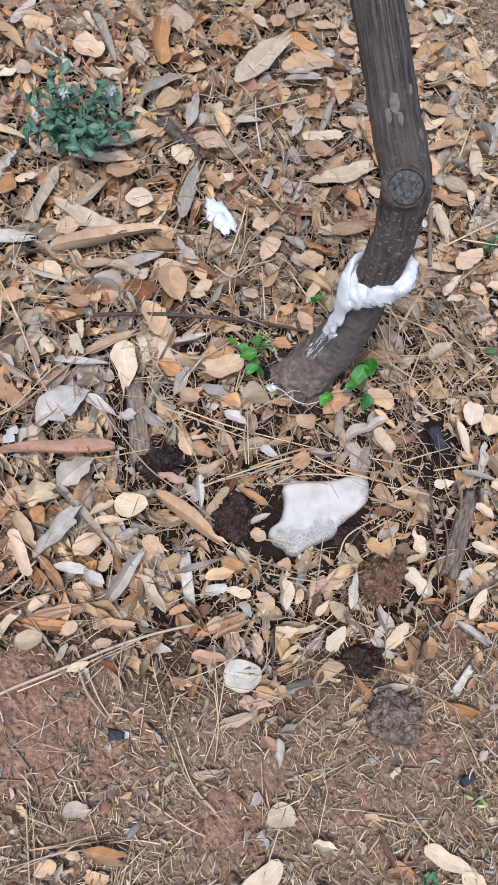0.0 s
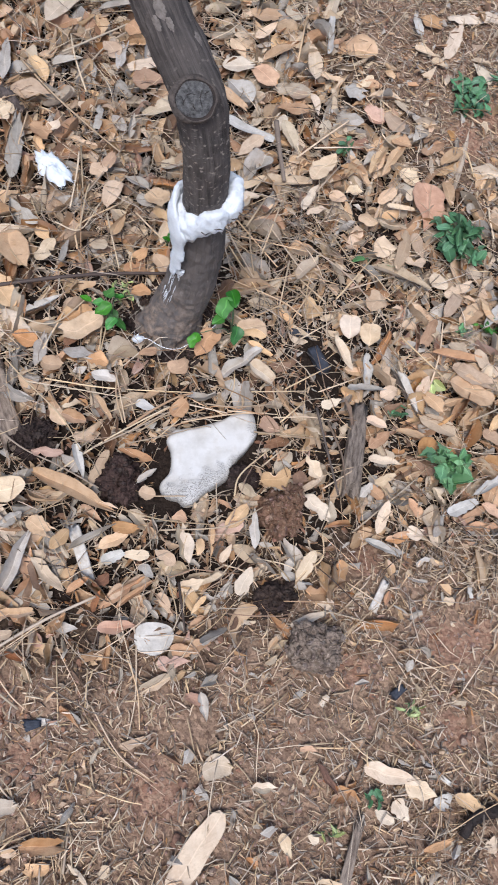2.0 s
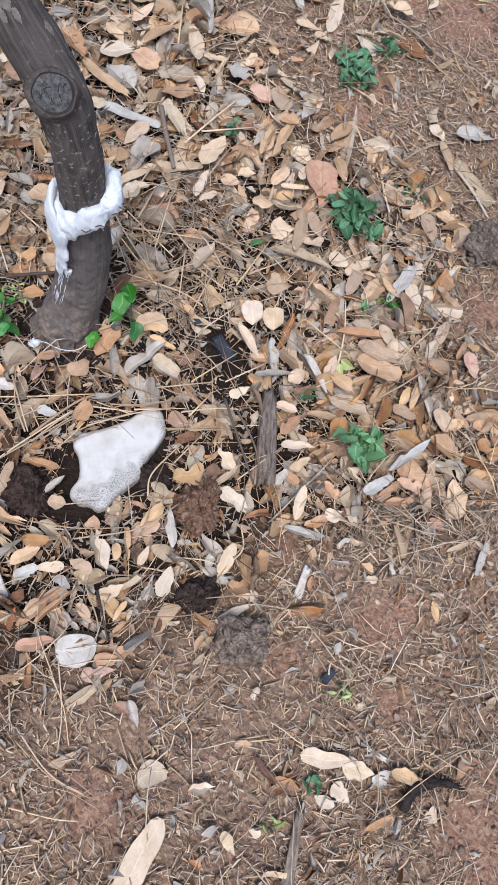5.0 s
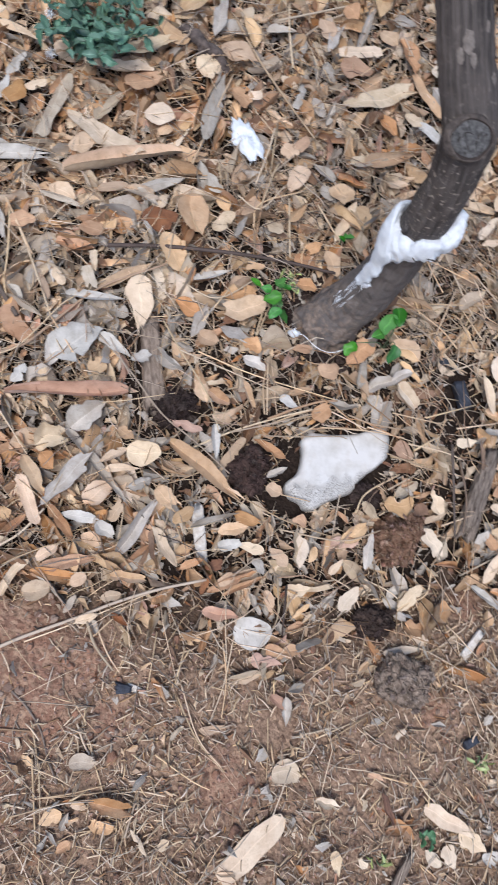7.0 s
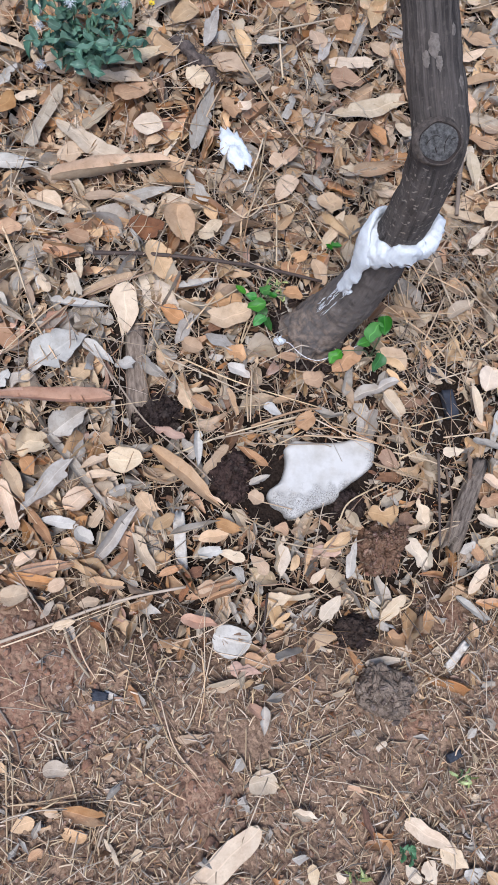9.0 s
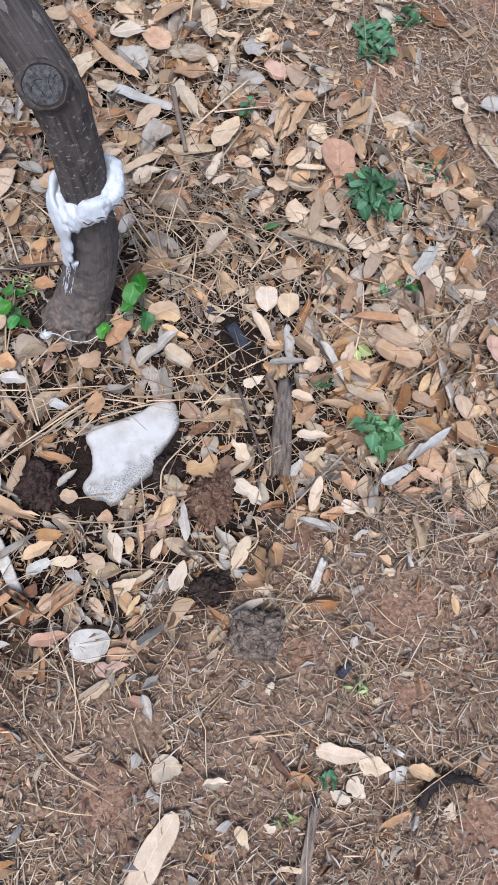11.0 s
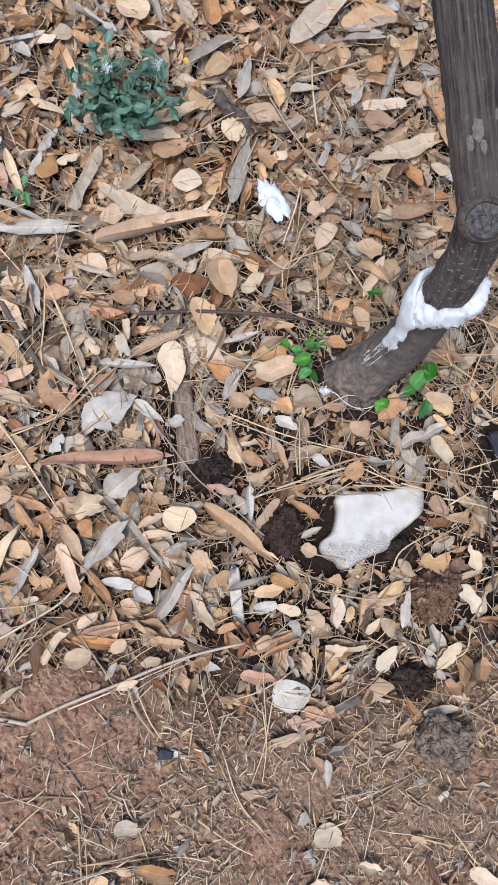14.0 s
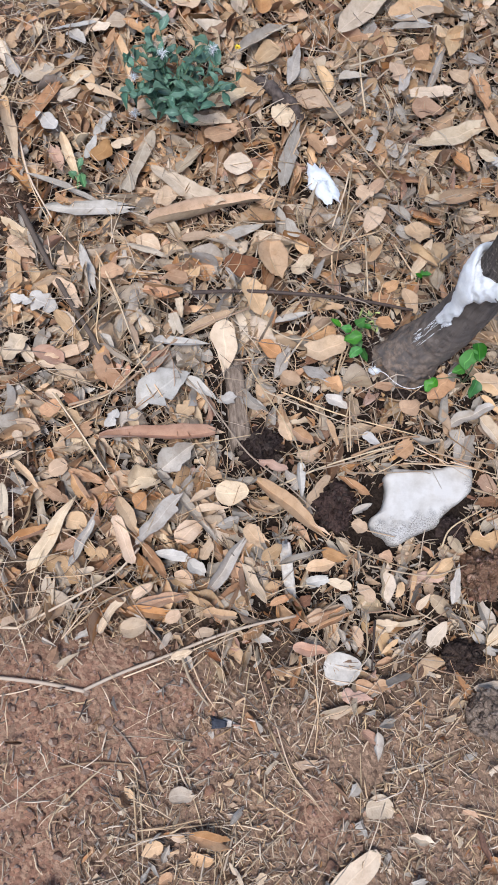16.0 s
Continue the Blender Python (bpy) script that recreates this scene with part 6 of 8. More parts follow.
dry_leaf(-0.444, 0.176, 33, 0.205, 0.034, "strap", "tan")
dry_leaf(-0.447, 0.123, 27, 0.062, 0.020, "oval", "tan")
dry_leaf(-0.514, 0.183, 29, 0.054, 0.040, "broad", "tan")
dry_leaf(-0.373, 0.162, 43, 0.094, 0.020, "lance", "grey")
dry_leaf(-0.391, 0.130, -26, 0.053, 0.017, "lance", "grey")
dry_leaf(-0.366, 0.130, 68, 0.042, 0.020, "oval", "pale")
dry_leaf(-0.310, 0.128, -66, 0.068, 0.054, "oval", "tan")
dry_leaf(-0.357, 0.099, 30, 0.060, 0.046, "broad", "rust")
dry_leaf(-0.319, 0.045, -46, 0.076, 0.043, "broad", "tan")
dry_leaf(-0.286, 0.016, -63, 0.046, 0.033, "oval", "orange")
dry_leaf(-0.378, -0.017, 41, 0.108, 0.019, "lance", "tan")
dry_leaf(-0.344, -0.053, -74, 0.086, 0.044, "oval", "cream")
dry_leaf(-0.411, -0.071, 14, 0.097, 0.020, "lance", "white")
dry_leaf(-0.433, -0.015, -65, 0.039, 0.014, "strip", "pale")
dry_leaf(-0.432, -0.045, -57, 0.040, 0.023, "strip", "pale")
dry_leaf(-0.494, -0.081, -55, 0.047, 0.014, "oval", "tan")
dry_leaf(-0.476, -0.060, -44, 0.033, 0.017, "oval", "pale")
dry_leaf(-0.489, -0.053, -68, 0.039, 0.012, "lance", "grey")
dry_leaf(-0.271, -0.038, -11, 0.042, 0.034, "oval", "orange")
dry_leaf(-0.197, 0.017, 29, 0.061, 0.026, "oval", "orange")
dry_leaf(-0.180, -0.008, 31, 0.073, 0.042, "oval", "tan")
dry_leaf(-0.196, -0.027, 68, 0.045, 0.022, "oval", "rust")
dry_leaf(-0.244, -0.057, 80, 0.060, 0.021, "lance", "grey")
dry_leaf(-0.225, -0.080, -11, 0.034, 0.029, "oval", "tan")
dry_leaf(-0.186, -0.054, -9, 0.045, 0.021, "lance", "grey")
dry_leaf(-0.151, -0.065, 2, 0.034, 0.029, "oval", "orange")
dry_leaf(-0.359, -0.139, -17, 0.061, 0.020, "lance", "white")
dry_leaf(-0.418, -0.154, 51, 0.084, 0.054, "broad", "white")
dry_leaf(-0.447, -0.168, 93, 0.074, 0.024, "lance", "grey")
dry_leaf(-0.372, -0.178, 57, 0.036, 0.032, "oval", "tan")
dry_leaf(-0.316, -0.145, 35, 0.031, 0.023, "oval", "grey")
dry_leaf(-0.450, -0.224, 51, 0.043, 0.036, "broad", "grey")
dry_leaf(-0.456, 0.038, 1, 0.042, 0.029, "oval", "orange")
dry_leaf(-0.257, 0.131, 60, 0.053, 0.025, "oval", "pale")
dry_leaf(-0.227, 0.135, 80, 0.049, 0.013, "lance", "grey")
dry_leaf(-0.246, 0.032, 37, 0.072, 0.017, "lance", "white")
dry_leaf(-0.266, 0.166, -43, 0.034, 0.021, "oval", "tan")
dry_leaf(-0.292, 0.196, -45, 0.041, 0.022, "oval", "grey")
dry_leaf(-0.136, -0.092, -11, 0.048, 0.021, "lance", "grey")
dry_leaf(-0.155, 0.268, 67, 0.059, 0.033, "oval", "tan")
dry_leaf(-0.075, 0.262, -42, 0.042, 0.041, "oval", "tan")
dry_leaf(-0.096, 0.259, -39, 0.035, 0.024, "oval", "grey")
dry_leaf(-0.140, 0.201, 67, 0.055, 0.020, "lance", "tan")
dry_leaf(-0.055, 0.218, 79, 0.090, 0.020, "lance", "cream")
dry_leaf(-0.031, 0.237, -39, 0.043, 0.050, "oval", "tan")
dry_leaf(-0.095, 0.147, 49, 0.029, 0.023, "oval", "orange")
dry_leaf(-0.058, 0.131, -50, 0.050, 0.027, "oval", "tan")
dry_leaf(-0.090, 0.072, 9, 0.034, 0.025, "oval", "orange")
dry_leaf(0.167, 0.345, 1, 0.090, 0.022, "strip", "pale")
dry_leaf(0.233, 0.380, 55, 0.092, 0.037, "broad", "cream")
dry_leaf(0.208, 0.314, 63, 0.073, 0.017, "lance", "cream")
dry_leaf(0.289, 0.327, -2, 0.030, 0.030, "oval", "pale")
dry_leaf(0.198, 0.149, 59, 0.060, 0.032, "broad", "pale")
dry_leaf(0.097, 0.125, -36, 0.039, 0.030, "oval", "tan")
dry_leaf(0.102, 0.015, -22, 0.054, 0.036, "broad", "tan")
dry_leaf(0.116, -0.021, -30, 0.049, 0.015, "lance", "tan")
dry_leaf(0.022, -0.019, 63, 0.053, 0.036, "oval", "orange")
dry_leaf(-0.071, -0.046, 21, 0.032, 0.019, "oval", "orange")
dry_leaf(-0.018, -0.067, 30, 0.040, 0.030, "oval", "orange")
dry_leaf(0.036, -0.054, 90, 0.051, 0.019, "lance", "grey")
dry_leaf(0.084, -0.050, 40, 0.087, 0.020, "strip", "grey")
dry_leaf(-0.402, -0.238, 22, 0.184, 0.030, "strap", "pink")
dry_leaf(-0.362, -0.260, 54, 0.068, 0.044, "broad", "grey")
dry_leaf(-0.404, -0.312, 32, 0.047, 0.047, "broad", "pale")
dry_leaf(-0.330, -0.329, -35, 0.137, 0.016, "strip", "grey")
dry_leaf(-0.364, -0.371, 64, 0.095, 0.030, "oval", "grey")
dry_leaf(-0.402, -0.412, -51, 0.081, 0.023, "strip", "tan")
dry_leaf(-0.409, -0.373, -43, 0.065, 0.022, "lance", "tan")
dry_leaf(-0.396, -0.348, -37, 0.031, 0.026, "oval", "orange")
dry_leaf(-0.264, -0.294, 13, 0.052, 0.039, "oval", "cream")
dry_leaf(-0.306, -0.311, 43, 0.046, 0.018, "oval", "tan")
dry_leaf(-0.286, -0.326, 19, 0.054, 0.013, "lance", "cream")
dry_leaf(-0.299, -0.272, -17, 0.028, 0.022, "oval", "tan")
dry_leaf(-0.171, -0.289, -23, 0.139, 0.027, "lance", "tan")
dry_leaf(-0.213, -0.231, -2, 0.049, 0.019, "lance", "pink")
dry_leaf(-0.178, -0.244, -45, 0.038, 0.018, "oval", "grey")
dry_leaf(-0.163, -0.243, -73, 0.062, 0.017, "lance", "white")
dry_leaf(-0.134, -0.250, 68, 0.065, 0.017, "oval", "tan")
dry_leaf(-0.080, -0.225, -14, 0.059, 0.018, "oval", "orange")
dry_leaf(-0.310, -0.373, 50, 0.049, 0.041, "oval", "tan")
dry_leaf(-0.256, -0.338, 38, 0.038, 0.023, "broad", "grey")
dry_leaf(-0.212, -0.351, -27, 0.042, 0.027, "broad", "tan")
dry_leaf(-0.180, -0.368, 53, 0.040, 0.021, "oval", "tan")
dry_leaf(-0.243, -0.408, 72, 0.096, 0.024, "lance", "grey")
dry_leaf(-0.223, -0.452, 47, 0.057, 0.018, "lance", "grey")
dry_leaf(-0.193, -0.421, -41, 0.072, 0.021, "lance", "cream")
dry_leaf(-0.132, -0.362, 34, 0.084, 0.013, "lance", "grey")
dry_leaf(-0.101, -0.365, 29, 0.049, 0.022, "oval", "tan")
dry_leaf(-0.086, -0.345, -9, 0.041, 0.020, "oval", "orange")
dry_leaf(-0.100, -0.390, 29, 0.037, 0.019, "broad", "white")
dry_leaf(-0.067, -0.384, 0, 0.042, 0.017, "oval", "cream")
dry_leaf(-0.327, -0.413, 7, 0.052, 0.018, "lance", "white")
dry_leaf(-0.349, -0.427, -38, 0.061, 0.017, "lance", "orange")
dry_leaf(-0.298, -0.440, -7, 0.034, 0.021, "oval", "tan")
dry_leaf(-0.286, -0.422, -25, 0.030, 0.023, "oval", "grey")
dry_leaf(-0.353, -0.478, 50, 0.039, 0.017, "oval", "tan")
dry_leaf(-0.323, -0.485, 27, 0.072, 0.021, "lance", "orange")
dry_leaf(-0.336, -0.505, 8, 0.060, 0.018, "lance", "orange")
dry_leaf(-0.349, -0.533, 22, 0.038, 0.031, "oval", "tan")
dry_leaf(-0.298, -0.502, 40, 0.027, 0.020, "oval", "tan")
dry_leaf(-0.231, -0.480, 9, 0.053, 0.018, "lance", "tan")
dry_leaf(-0.246, -0.511, 28, 0.031, 0.016, "oval", "tan")
dry_leaf(-0.147, -0.433, 41, 0.040, 0.013, "oval", "orange")
dry_leaf(-0.119, -0.456, 77, 0.036, 0.010, "lance", "rust")
dry_leaf(-0.082, -0.440, 40, 0.082, 0.015, "lance", "orange")
dry_leaf(-0.093, -0.442, 41, 0.036, 0.018, "oval", "tan")
dry_leaf(-0.064, -0.442, 39, 0.070, 0.011, "lance", "orange")
dry_leaf(-0.085, -0.492, 7, 0.059, 0.020, "lance", "pink")
dry_leaf(-0.049, -0.409, -42, 0.029, 0.016, "oval", "grey")
dry_leaf(-0.067, -0.141, -22, 0.036, 0.016, "lance", "white")
dry_leaf(-0.013, -0.142, 51, 0.038, 0.029, "oval", "orange")
dry_leaf(-0.058, -0.259, 44, 0.039, 0.014, "lance", "grey")
dry_leaf(-0.056, -0.288, -7, 0.027, 0.023, "oval", "tan")
dry_leaf(-0.004, -0.322, -11, 0.024, 0.018, "oval", "orange")
dry_leaf(0.147, -0.247, 22, 0.054, 0.037, "broad", "tan")
dry_leaf(0.206, -0.224, -65, 0.044, 0.023, "oval", "cream")
dry_leaf(0.100, -0.272, -35, 0.033, 0.019, "lance", "pale")
dry_leaf(0.185, -0.246, -43, 0.024, 0.029, "broad", "brown")
dry_leaf(0.212, -0.291, -42, 0.050, 0.026, "broad", "pale")
dry_leaf(0.199, -0.257, 35, 0.056, 0.011, "lance", "tan")
dry_leaf(0.004, -0.363, -73, 0.060, 0.033, "oval", "pale")
dry_leaf(0.029, -0.365, 83, 0.026, 0.017, "oval", "tan")
dry_leaf(-0.022, -0.384, -32, 0.038, 0.022, "oval", "tan")
dry_leaf(0.086, -0.315, 46, 0.049, 0.024, "oval", "tan")
dry_leaf(0.114, -0.331, 90, 0.067, 0.016, "lance", "grey")
dry_leaf(0.046, -0.356, 90, 0.048, 0.010, "lance", "tan")
dry_leaf(0.071, -0.372, 61, 0.037, 0.013, "lance", "cream")
dry_leaf(0.021, -0.424, 22, 0.042, 0.022, "broad", "cream")
dry_leaf(0.100, -0.415, 65, 0.048, 0.024, "oval", "cream")
dry_leaf(0.197, -0.385, 58, 0.053, 0.022, "broad", "cream")
dry_leaf(0.134, -0.158, -46, 0.035, 0.027, "oval", "orange")
dry_leaf(0.241, -0.107, 23, 0.040, 0.018, "broad", "cream")
dry_leaf(-0.031, -0.503, 2, 0.060, 0.052, "round", "white")
dry_leaf(0.010, -0.521, -11, 0.034, 0.021, "oval", "orange")
dry_leaf(0.037, -0.512, 25, 0.037, 0.020, "broad", "orange")
dry_leaf(0.000, -0.538, 6, 0.048, 0.021, "lance", "pink")
dry_leaf(0.034, -0.589, -20, 0.037, 0.016, "lance", "pink")
dry_leaf(0.045, -0.598, -74, 0.044, 0.018, "lance", "grey")
dry_leaf(-0.053, -0.649, 17, 0.033, 0.013, "lance", "tan")
dry_leaf(-0.215, -0.732, 28, 0.035, 0.029, "broad", "pale")
dry_leaf(0.068, -0.678, 10, 0.042, 0.036, "round", "pale")
dry_leaf(0.198, -0.469, 22, 0.059, 0.017, "oval", "cream")
dry_leaf(-0.163, -0.777, 2, 0.054, 0.024, "broad", "orange")
dry_leaf(-0.163, -0.804, -2, 0.032, 0.019, "oval", "tan")
dry_leaf(-0.234, -0.808, 36, 0.032, 0.023, "oval", "tan")
dry_leaf(-0.214, -0.807, 83, 0.025, 0.012, "lance", "grey")
dry_leaf(-0.202, -0.786, 3, 0.019, 0.012, "oval", "tan")
dry_leaf(0.576, 0.831, 16, 0.135, 0.037, "lance", "pale")
dry_leaf(0.522, 0.758, 68, 0.120, 0.031, "lance", "cream")
dry_leaf(0.442, 0.784, -85, 0.069, 0.020, "lance", "white")
dry_leaf(0.475, 0.799, -11, 0.045, 0.040, "oval", "orange")
dry_leaf(0.457, 0.706, -18, 0.057, 0.024, "lance", "cream")
dry_leaf(0.484, 0.681, -20, 0.039, 0.021, "lance", "cream")
dry_leaf(0.666, 0.772, -27, 0.056, 0.039, "oval", "pale")
dry_leaf(0.751, 0.808, 49, 0.047, 0.016, "oval", "cream")
dry_leaf(0.574, 0.693, -21, 0.046, 0.026, "lance", "pale")
dry_leaf(0.68, 0.671, -31, 0.062, 0.036, "broad", "rust")
dry_leaf(0.323, 0.609, 47, 0.050, 0.018, "broad", "cream")
dry_leaf(0.402, 0.556, -45, 0.049, 0.022, "lance", "pale")
dry_leaf(0.301, 0.583, -1, 0.043, 0.051, "broad", "grey")
dry_leaf(0.338, 0.522, -12, 0.050, 0.054, "oval", "pink")
dry_leaf(0.376, 0.511, -30, 0.046, 0.039, "lance", "tan")
dry_leaf(0.388, 0.460, -22, 0.042, 0.034, "oval", "orange")
dry_leaf(0.494, 0.442, 41, 0.072, 0.031, "oval", "tan")
dry_leaf(0.488, 0.418, 36, 0.072, 0.018, "lance", "tan")
dry_leaf(0.511, 0.433, 75, 0.141, 0.013, "lance", "pale")
dry_leaf(0.366, 0.410, 60, 0.091, 0.019, "lance", "tan")
dry_leaf(0.337, 0.406, 63, 0.069, 0.021, "lance", "tan")
dry_leaf(0.302, 0.388, -65, 0.073, 0.019, "lance", "tan")
dry_leaf(0.405, 0.382, -51, 0.048, 0.033, "broad", "cream")
dry_leaf(0.434, 0.317, -89, 0.105, 0.063, "oval", "pink")
dry_leaf(0.476, 0.353, -81, 0.055, 0.023, "lance", "tan")
dry_leaf(0.403, 0.343, 64, 0.045, 0.016, "lance", "cream")
dry_leaf(0.358, 0.334, 37, 0.051, 0.024, "oval", "tan")
dry_leaf(0.382, 0.308, 1, 0.055, 0.014, "strip", "cream")
dry_leaf(0.588, 0.318, -54, 0.050, 0.033, "broad", "tan")
dry_leaf(0.622, 0.362, -47, 0.034, 0.028, "oval", "pink")
dry_leaf(0.700, 0.461, -53, 0.042, 0.026, "lance", "cream")
dry_leaf(0.708, 0.398, -80, 0.078, 0.020, "lance", "tan")
dry_leaf(0.779, 0.457, -7, 0.075, 0.036, "broad", "white")
dry_leaf(0.759, 0.344, -66, 0.118, 0.028, "strip", "pale")
dry_leaf(0.349, 0.218, -11, 0.043, 0.047, "oval", "cream")
dry_leaf(0.379, 0.208, 75, 0.093, 0.025, "lance", "tan")
dry_leaf(0.414, 0.231, -78, 0.059, 0.023, "lance", "tan")
dry_leaf(0.405, 0.191, 16, 0.045, 0.026, "broad", "tan")
dry_leaf(0.377, 0.158, -23, 0.124, 0.027, "lance", "pale")
dry_leaf(0.324, 0.096, 68, 0.049, 0.038, "oval", "tan")
dry_leaf(0.275, 0.040, -92, 0.048, 0.040, "round", "cream")
dry_leaf(0.312, 0.030, -94, 0.046, 0.040, "round", "cream")
dry_leaf(0.263, -0.013, -63, 0.067, 0.017, "lance", "cream")
dry_leaf(0.305, -0.038, -91, 0.068, 0.018, "lance", "white")
dry_leaf(0.451, 0.159, -44, 0.039, 0.025, "oval", "cream")
dry_leaf(0.486, 0.146, 30, 0.058, 0.022, "oval", "tan")
dry_leaf(0.469, 0.107, 56, 0.061, 0.025, "oval", "tan")
dry_leaf(0.512, 0.096, 34, 0.067, 0.034, "broad", "tan")
dry_leaf(0.564, 0.109, 47, 0.102, 0.027, "lance", "white")
dry_leaf(0.585, 0.084, -80, 0.058, 0.026, "lance", "cream")
dry_leaf(0.617, 0.095, 37, 0.035, 0.028, "oval", "cream")
dry_leaf(0.425, 0.050, 67, 0.059, 0.022, "oval", "orange")
dry_leaf(0.473, 0.022, -21, 0.036, 0.031, "oval", "pale")
dry_leaf(0.469, 0.004, -3, 0.087, 0.020, "lance", "orange")
dry_leaf(0.524, -0.005, -61, 0.062, 0.026, "lance", "tan")
dry_leaf(0.492, -0.064, -17, 0.086, 0.050, "broad", "tan")
dry_leaf(0.499, -0.035, -22, 0.084, 0.036, "broad", "tan")
dry_leaf(0.615, -0.006, 54, 0.094, 0.021, "lance", "cream")
dry_leaf(0.666, -0.062, -86, 0.054, 0.031, "broad", "pink")
dry_leaf(0.408, -0.057, 58, 0.047, 0.021, "oval", "tan")
dry_leaf(0.461, -0.082, 23, 0.045, 0.016, "lance", "tan")
dry_leaf(0.490, -0.112, 32, 0.053, 0.023, "broad", "tan")
dry_leaf(0.532, -0.119, 54, 0.045, 0.017, "oval", "tan")
dry_leaf(0.553, -0.114, 62, 0.064, 0.015, "oval", "tan")
dry_leaf(0.571, -0.116, -80, 0.075, 0.017, "lance", "grey")
dry_leaf(0.378, -0.071, -66, 0.081, 0.020, "lance", "grey")
dry_leaf(0.299, -0.075, 3, 0.062, 0.016, "strip", "grey")
dry_leaf(0.344, -0.078, 25, 0.037, 0.028, "oval", "tan")
dry_leaf(0.427, -0.130, -27, 0.072, 0.035, "oval", "tan")
dry_leaf(0.318, -0.136, -18, 0.040, 0.021, "oval", "tan")
dry_leaf(0.322, -0.165, 40, 0.049, 0.025, "oval", "orange")
dry_leaf(0.423, -0.176, -7, 0.072, 0.039, "broad", "orange")
dry_leaf(0.526, -0.149, -35, 0.047, 0.022, "lance", "orange")
dry_leaf(0.591, -0.163, -86, 0.047, 0.036, "oval", "tan")
dry_leaf(0.615, -0.174, 15, 0.041, 0.024, "oval", "tan")
dry_leaf(0.628, -0.163, -61, 0.039, 0.018, "lance", "orange")
dry_leaf(0.669, -0.174, 13, 0.041, 0.027, "oval", "orange")
dry_leaf(0.640, 0.237, -85, 0.066, 0.031, "oval", "tan")
dry_leaf(0.678, 0.256, -32, 0.038, 0.037, "oval", "tan")
dry_leaf(0.331, -0.203, -3, 0.059, 0.017, "lance", "cream")
dry_leaf(0.330, -0.235, 27, 0.041, 0.014, "broad", "cream")
dry_leaf(0.295, -0.257, 50, 0.032, 0.018, "broad", "grey")
dry_leaf(0.321, -0.301, 70, 0.059, 0.020, "lance", "cream")
dry_leaf(0.312, -0.260, -44, 0.029, 0.020, "oval", "orange")
dry_leaf(0.376, -0.324, 11, 0.034, 0.024, "oval", "cream")
dry_leaf(0.345, -0.333, 21, 0.044, 0.018, "oval", "orange")
dry_leaf(0.290, -0.330, 15, 0.025, 0.018, "oval", "tan")
dry_leaf(0.330, -0.352, -16, 0.082, 0.016, "broad", "white")
dry_leaf(0.378, -0.278, -50, 0.032, 0.018, "oval", "orange")
dry_leaf(0.413, -0.311, 66, 0.043, 0.018, "lance", "grey")
dry_leaf(0.457, -0.277, 27, 0.062, 0.021, "broad", "white")
dry_leaf(0.521, -0.227, 32, 0.102, 0.019, "lance", "white")
dry_leaf(0.591, -0.242, -10, 0.058, 0.018, "broad", "white")
dry_leaf(0.545, -0.279, 75, 0.098, 0.021, "strip", "tan")
dry_leaf(0.510, -0.278, -22, 0.042, 0.024, "oval", "orange")
dry_leaf(0.482, -0.283, 35, 0.048, 0.016, "oval", "orange")
dry_leaf(0.489, -0.308, 5, 0.057, 0.020, "broad", "orange")
dry_leaf(0.529, -0.196, -18, 0.053, 0.031, "broad", "orange")
dry_leaf(0.584, -0.211, -42, 0.050, 0.037, "broad", "orange")
dry_leaf(0.665, -0.219, -62, 0.042, 0.037, "broad", "orange")
dry_leaf(0.645, -0.242, -26, 0.050, 0.019, "oval", "rust")
dry_leaf(0.547, -0.347, -7, 0.025, 0.020, "oval", "pink")
dry_leaf(0.585, -0.384, 19, 0.058, 0.010, "lance", "tan")
dry_leaf(0.617, -0.407, 59, 0.061, 0.015, "strip", "white")
dry_leaf(0.459, -0.414, -90, 0.023, 0.009, "strip", "white")
dry_leaf(0.227, -0.441, -13, 0.027, 0.017, "broad", "cream")
dry_leaf(0.321, -0.684, -15, 0.086, 0.025, "lance", "cream")
dry_leaf(0.364, -0.702, -24, 0.049, 0.031, "broad", "cream")
dry_leaf(0.334, -0.731, -56, 0.035, 0.026, "broad", "cream")
dry_leaf(0.308, -0.738, -31, 0.033, 0.017, "oval", "cream")
dry_leaf(0.224, -0.688, -54, 0.045, 0.012, "lance", "rust")
dry_leaf(0.256, -0.710, -25, 0.041, 0.015, "oval", "orange")
dry_leaf(0.433, -0.719, -21, 0.051, 0.021, "broad", "tan")
dry_leaf(0.467, -0.772, 62, 0.025, 0.018, "oval", "cream")
dry_leaf(0.383, -0.774, 16, 0.048, 0.011, "oval", "orange")
dry_leaf(0.166, -0.775, -68, 0.034, 0.016, "oval", "cream")
dry_leaf(0.044, -0.783, 56, 0.118, 0.036, "strap", "cream")
dry_leaf(0.204, -0.766, -31, 0.018, 0.012, "oval", "cream")
dry_leaf(0.229, -0.820, -10, 0.036, 0.007, "strip", "cream")
dry_leaf(0.119, -0.796, -29, 0.021, 0.013, "oval", "orange")
dry_leaf(-0.779, 0.467, 32, 0.081, 0.016, "lance", "white")
dry_leaf(-0.716, 0.509, 26, 0.038, 0.037, "oval", "pale")
dry_leaf(-0.674, 0.558, -14, 0.089, 0.019, "lance", "white")
dry_leaf(-0.636, 0.539, 4, 0.031, 0.035, "oval", "white")
dry_leaf(-0.770, 0.447, -26, 0.043, 0.026, "broad", "white")
dry_leaf(-0.738, 0.483, 35, 0.043, 0.019, "oval", "cream")
dry_leaf(-0.679, 0.435, -57, 0.117, 0.020, "lance", "tan")
dry_leaf(-0.673, 0.512, -7, 0.064, 0.026, "oval", "orange")
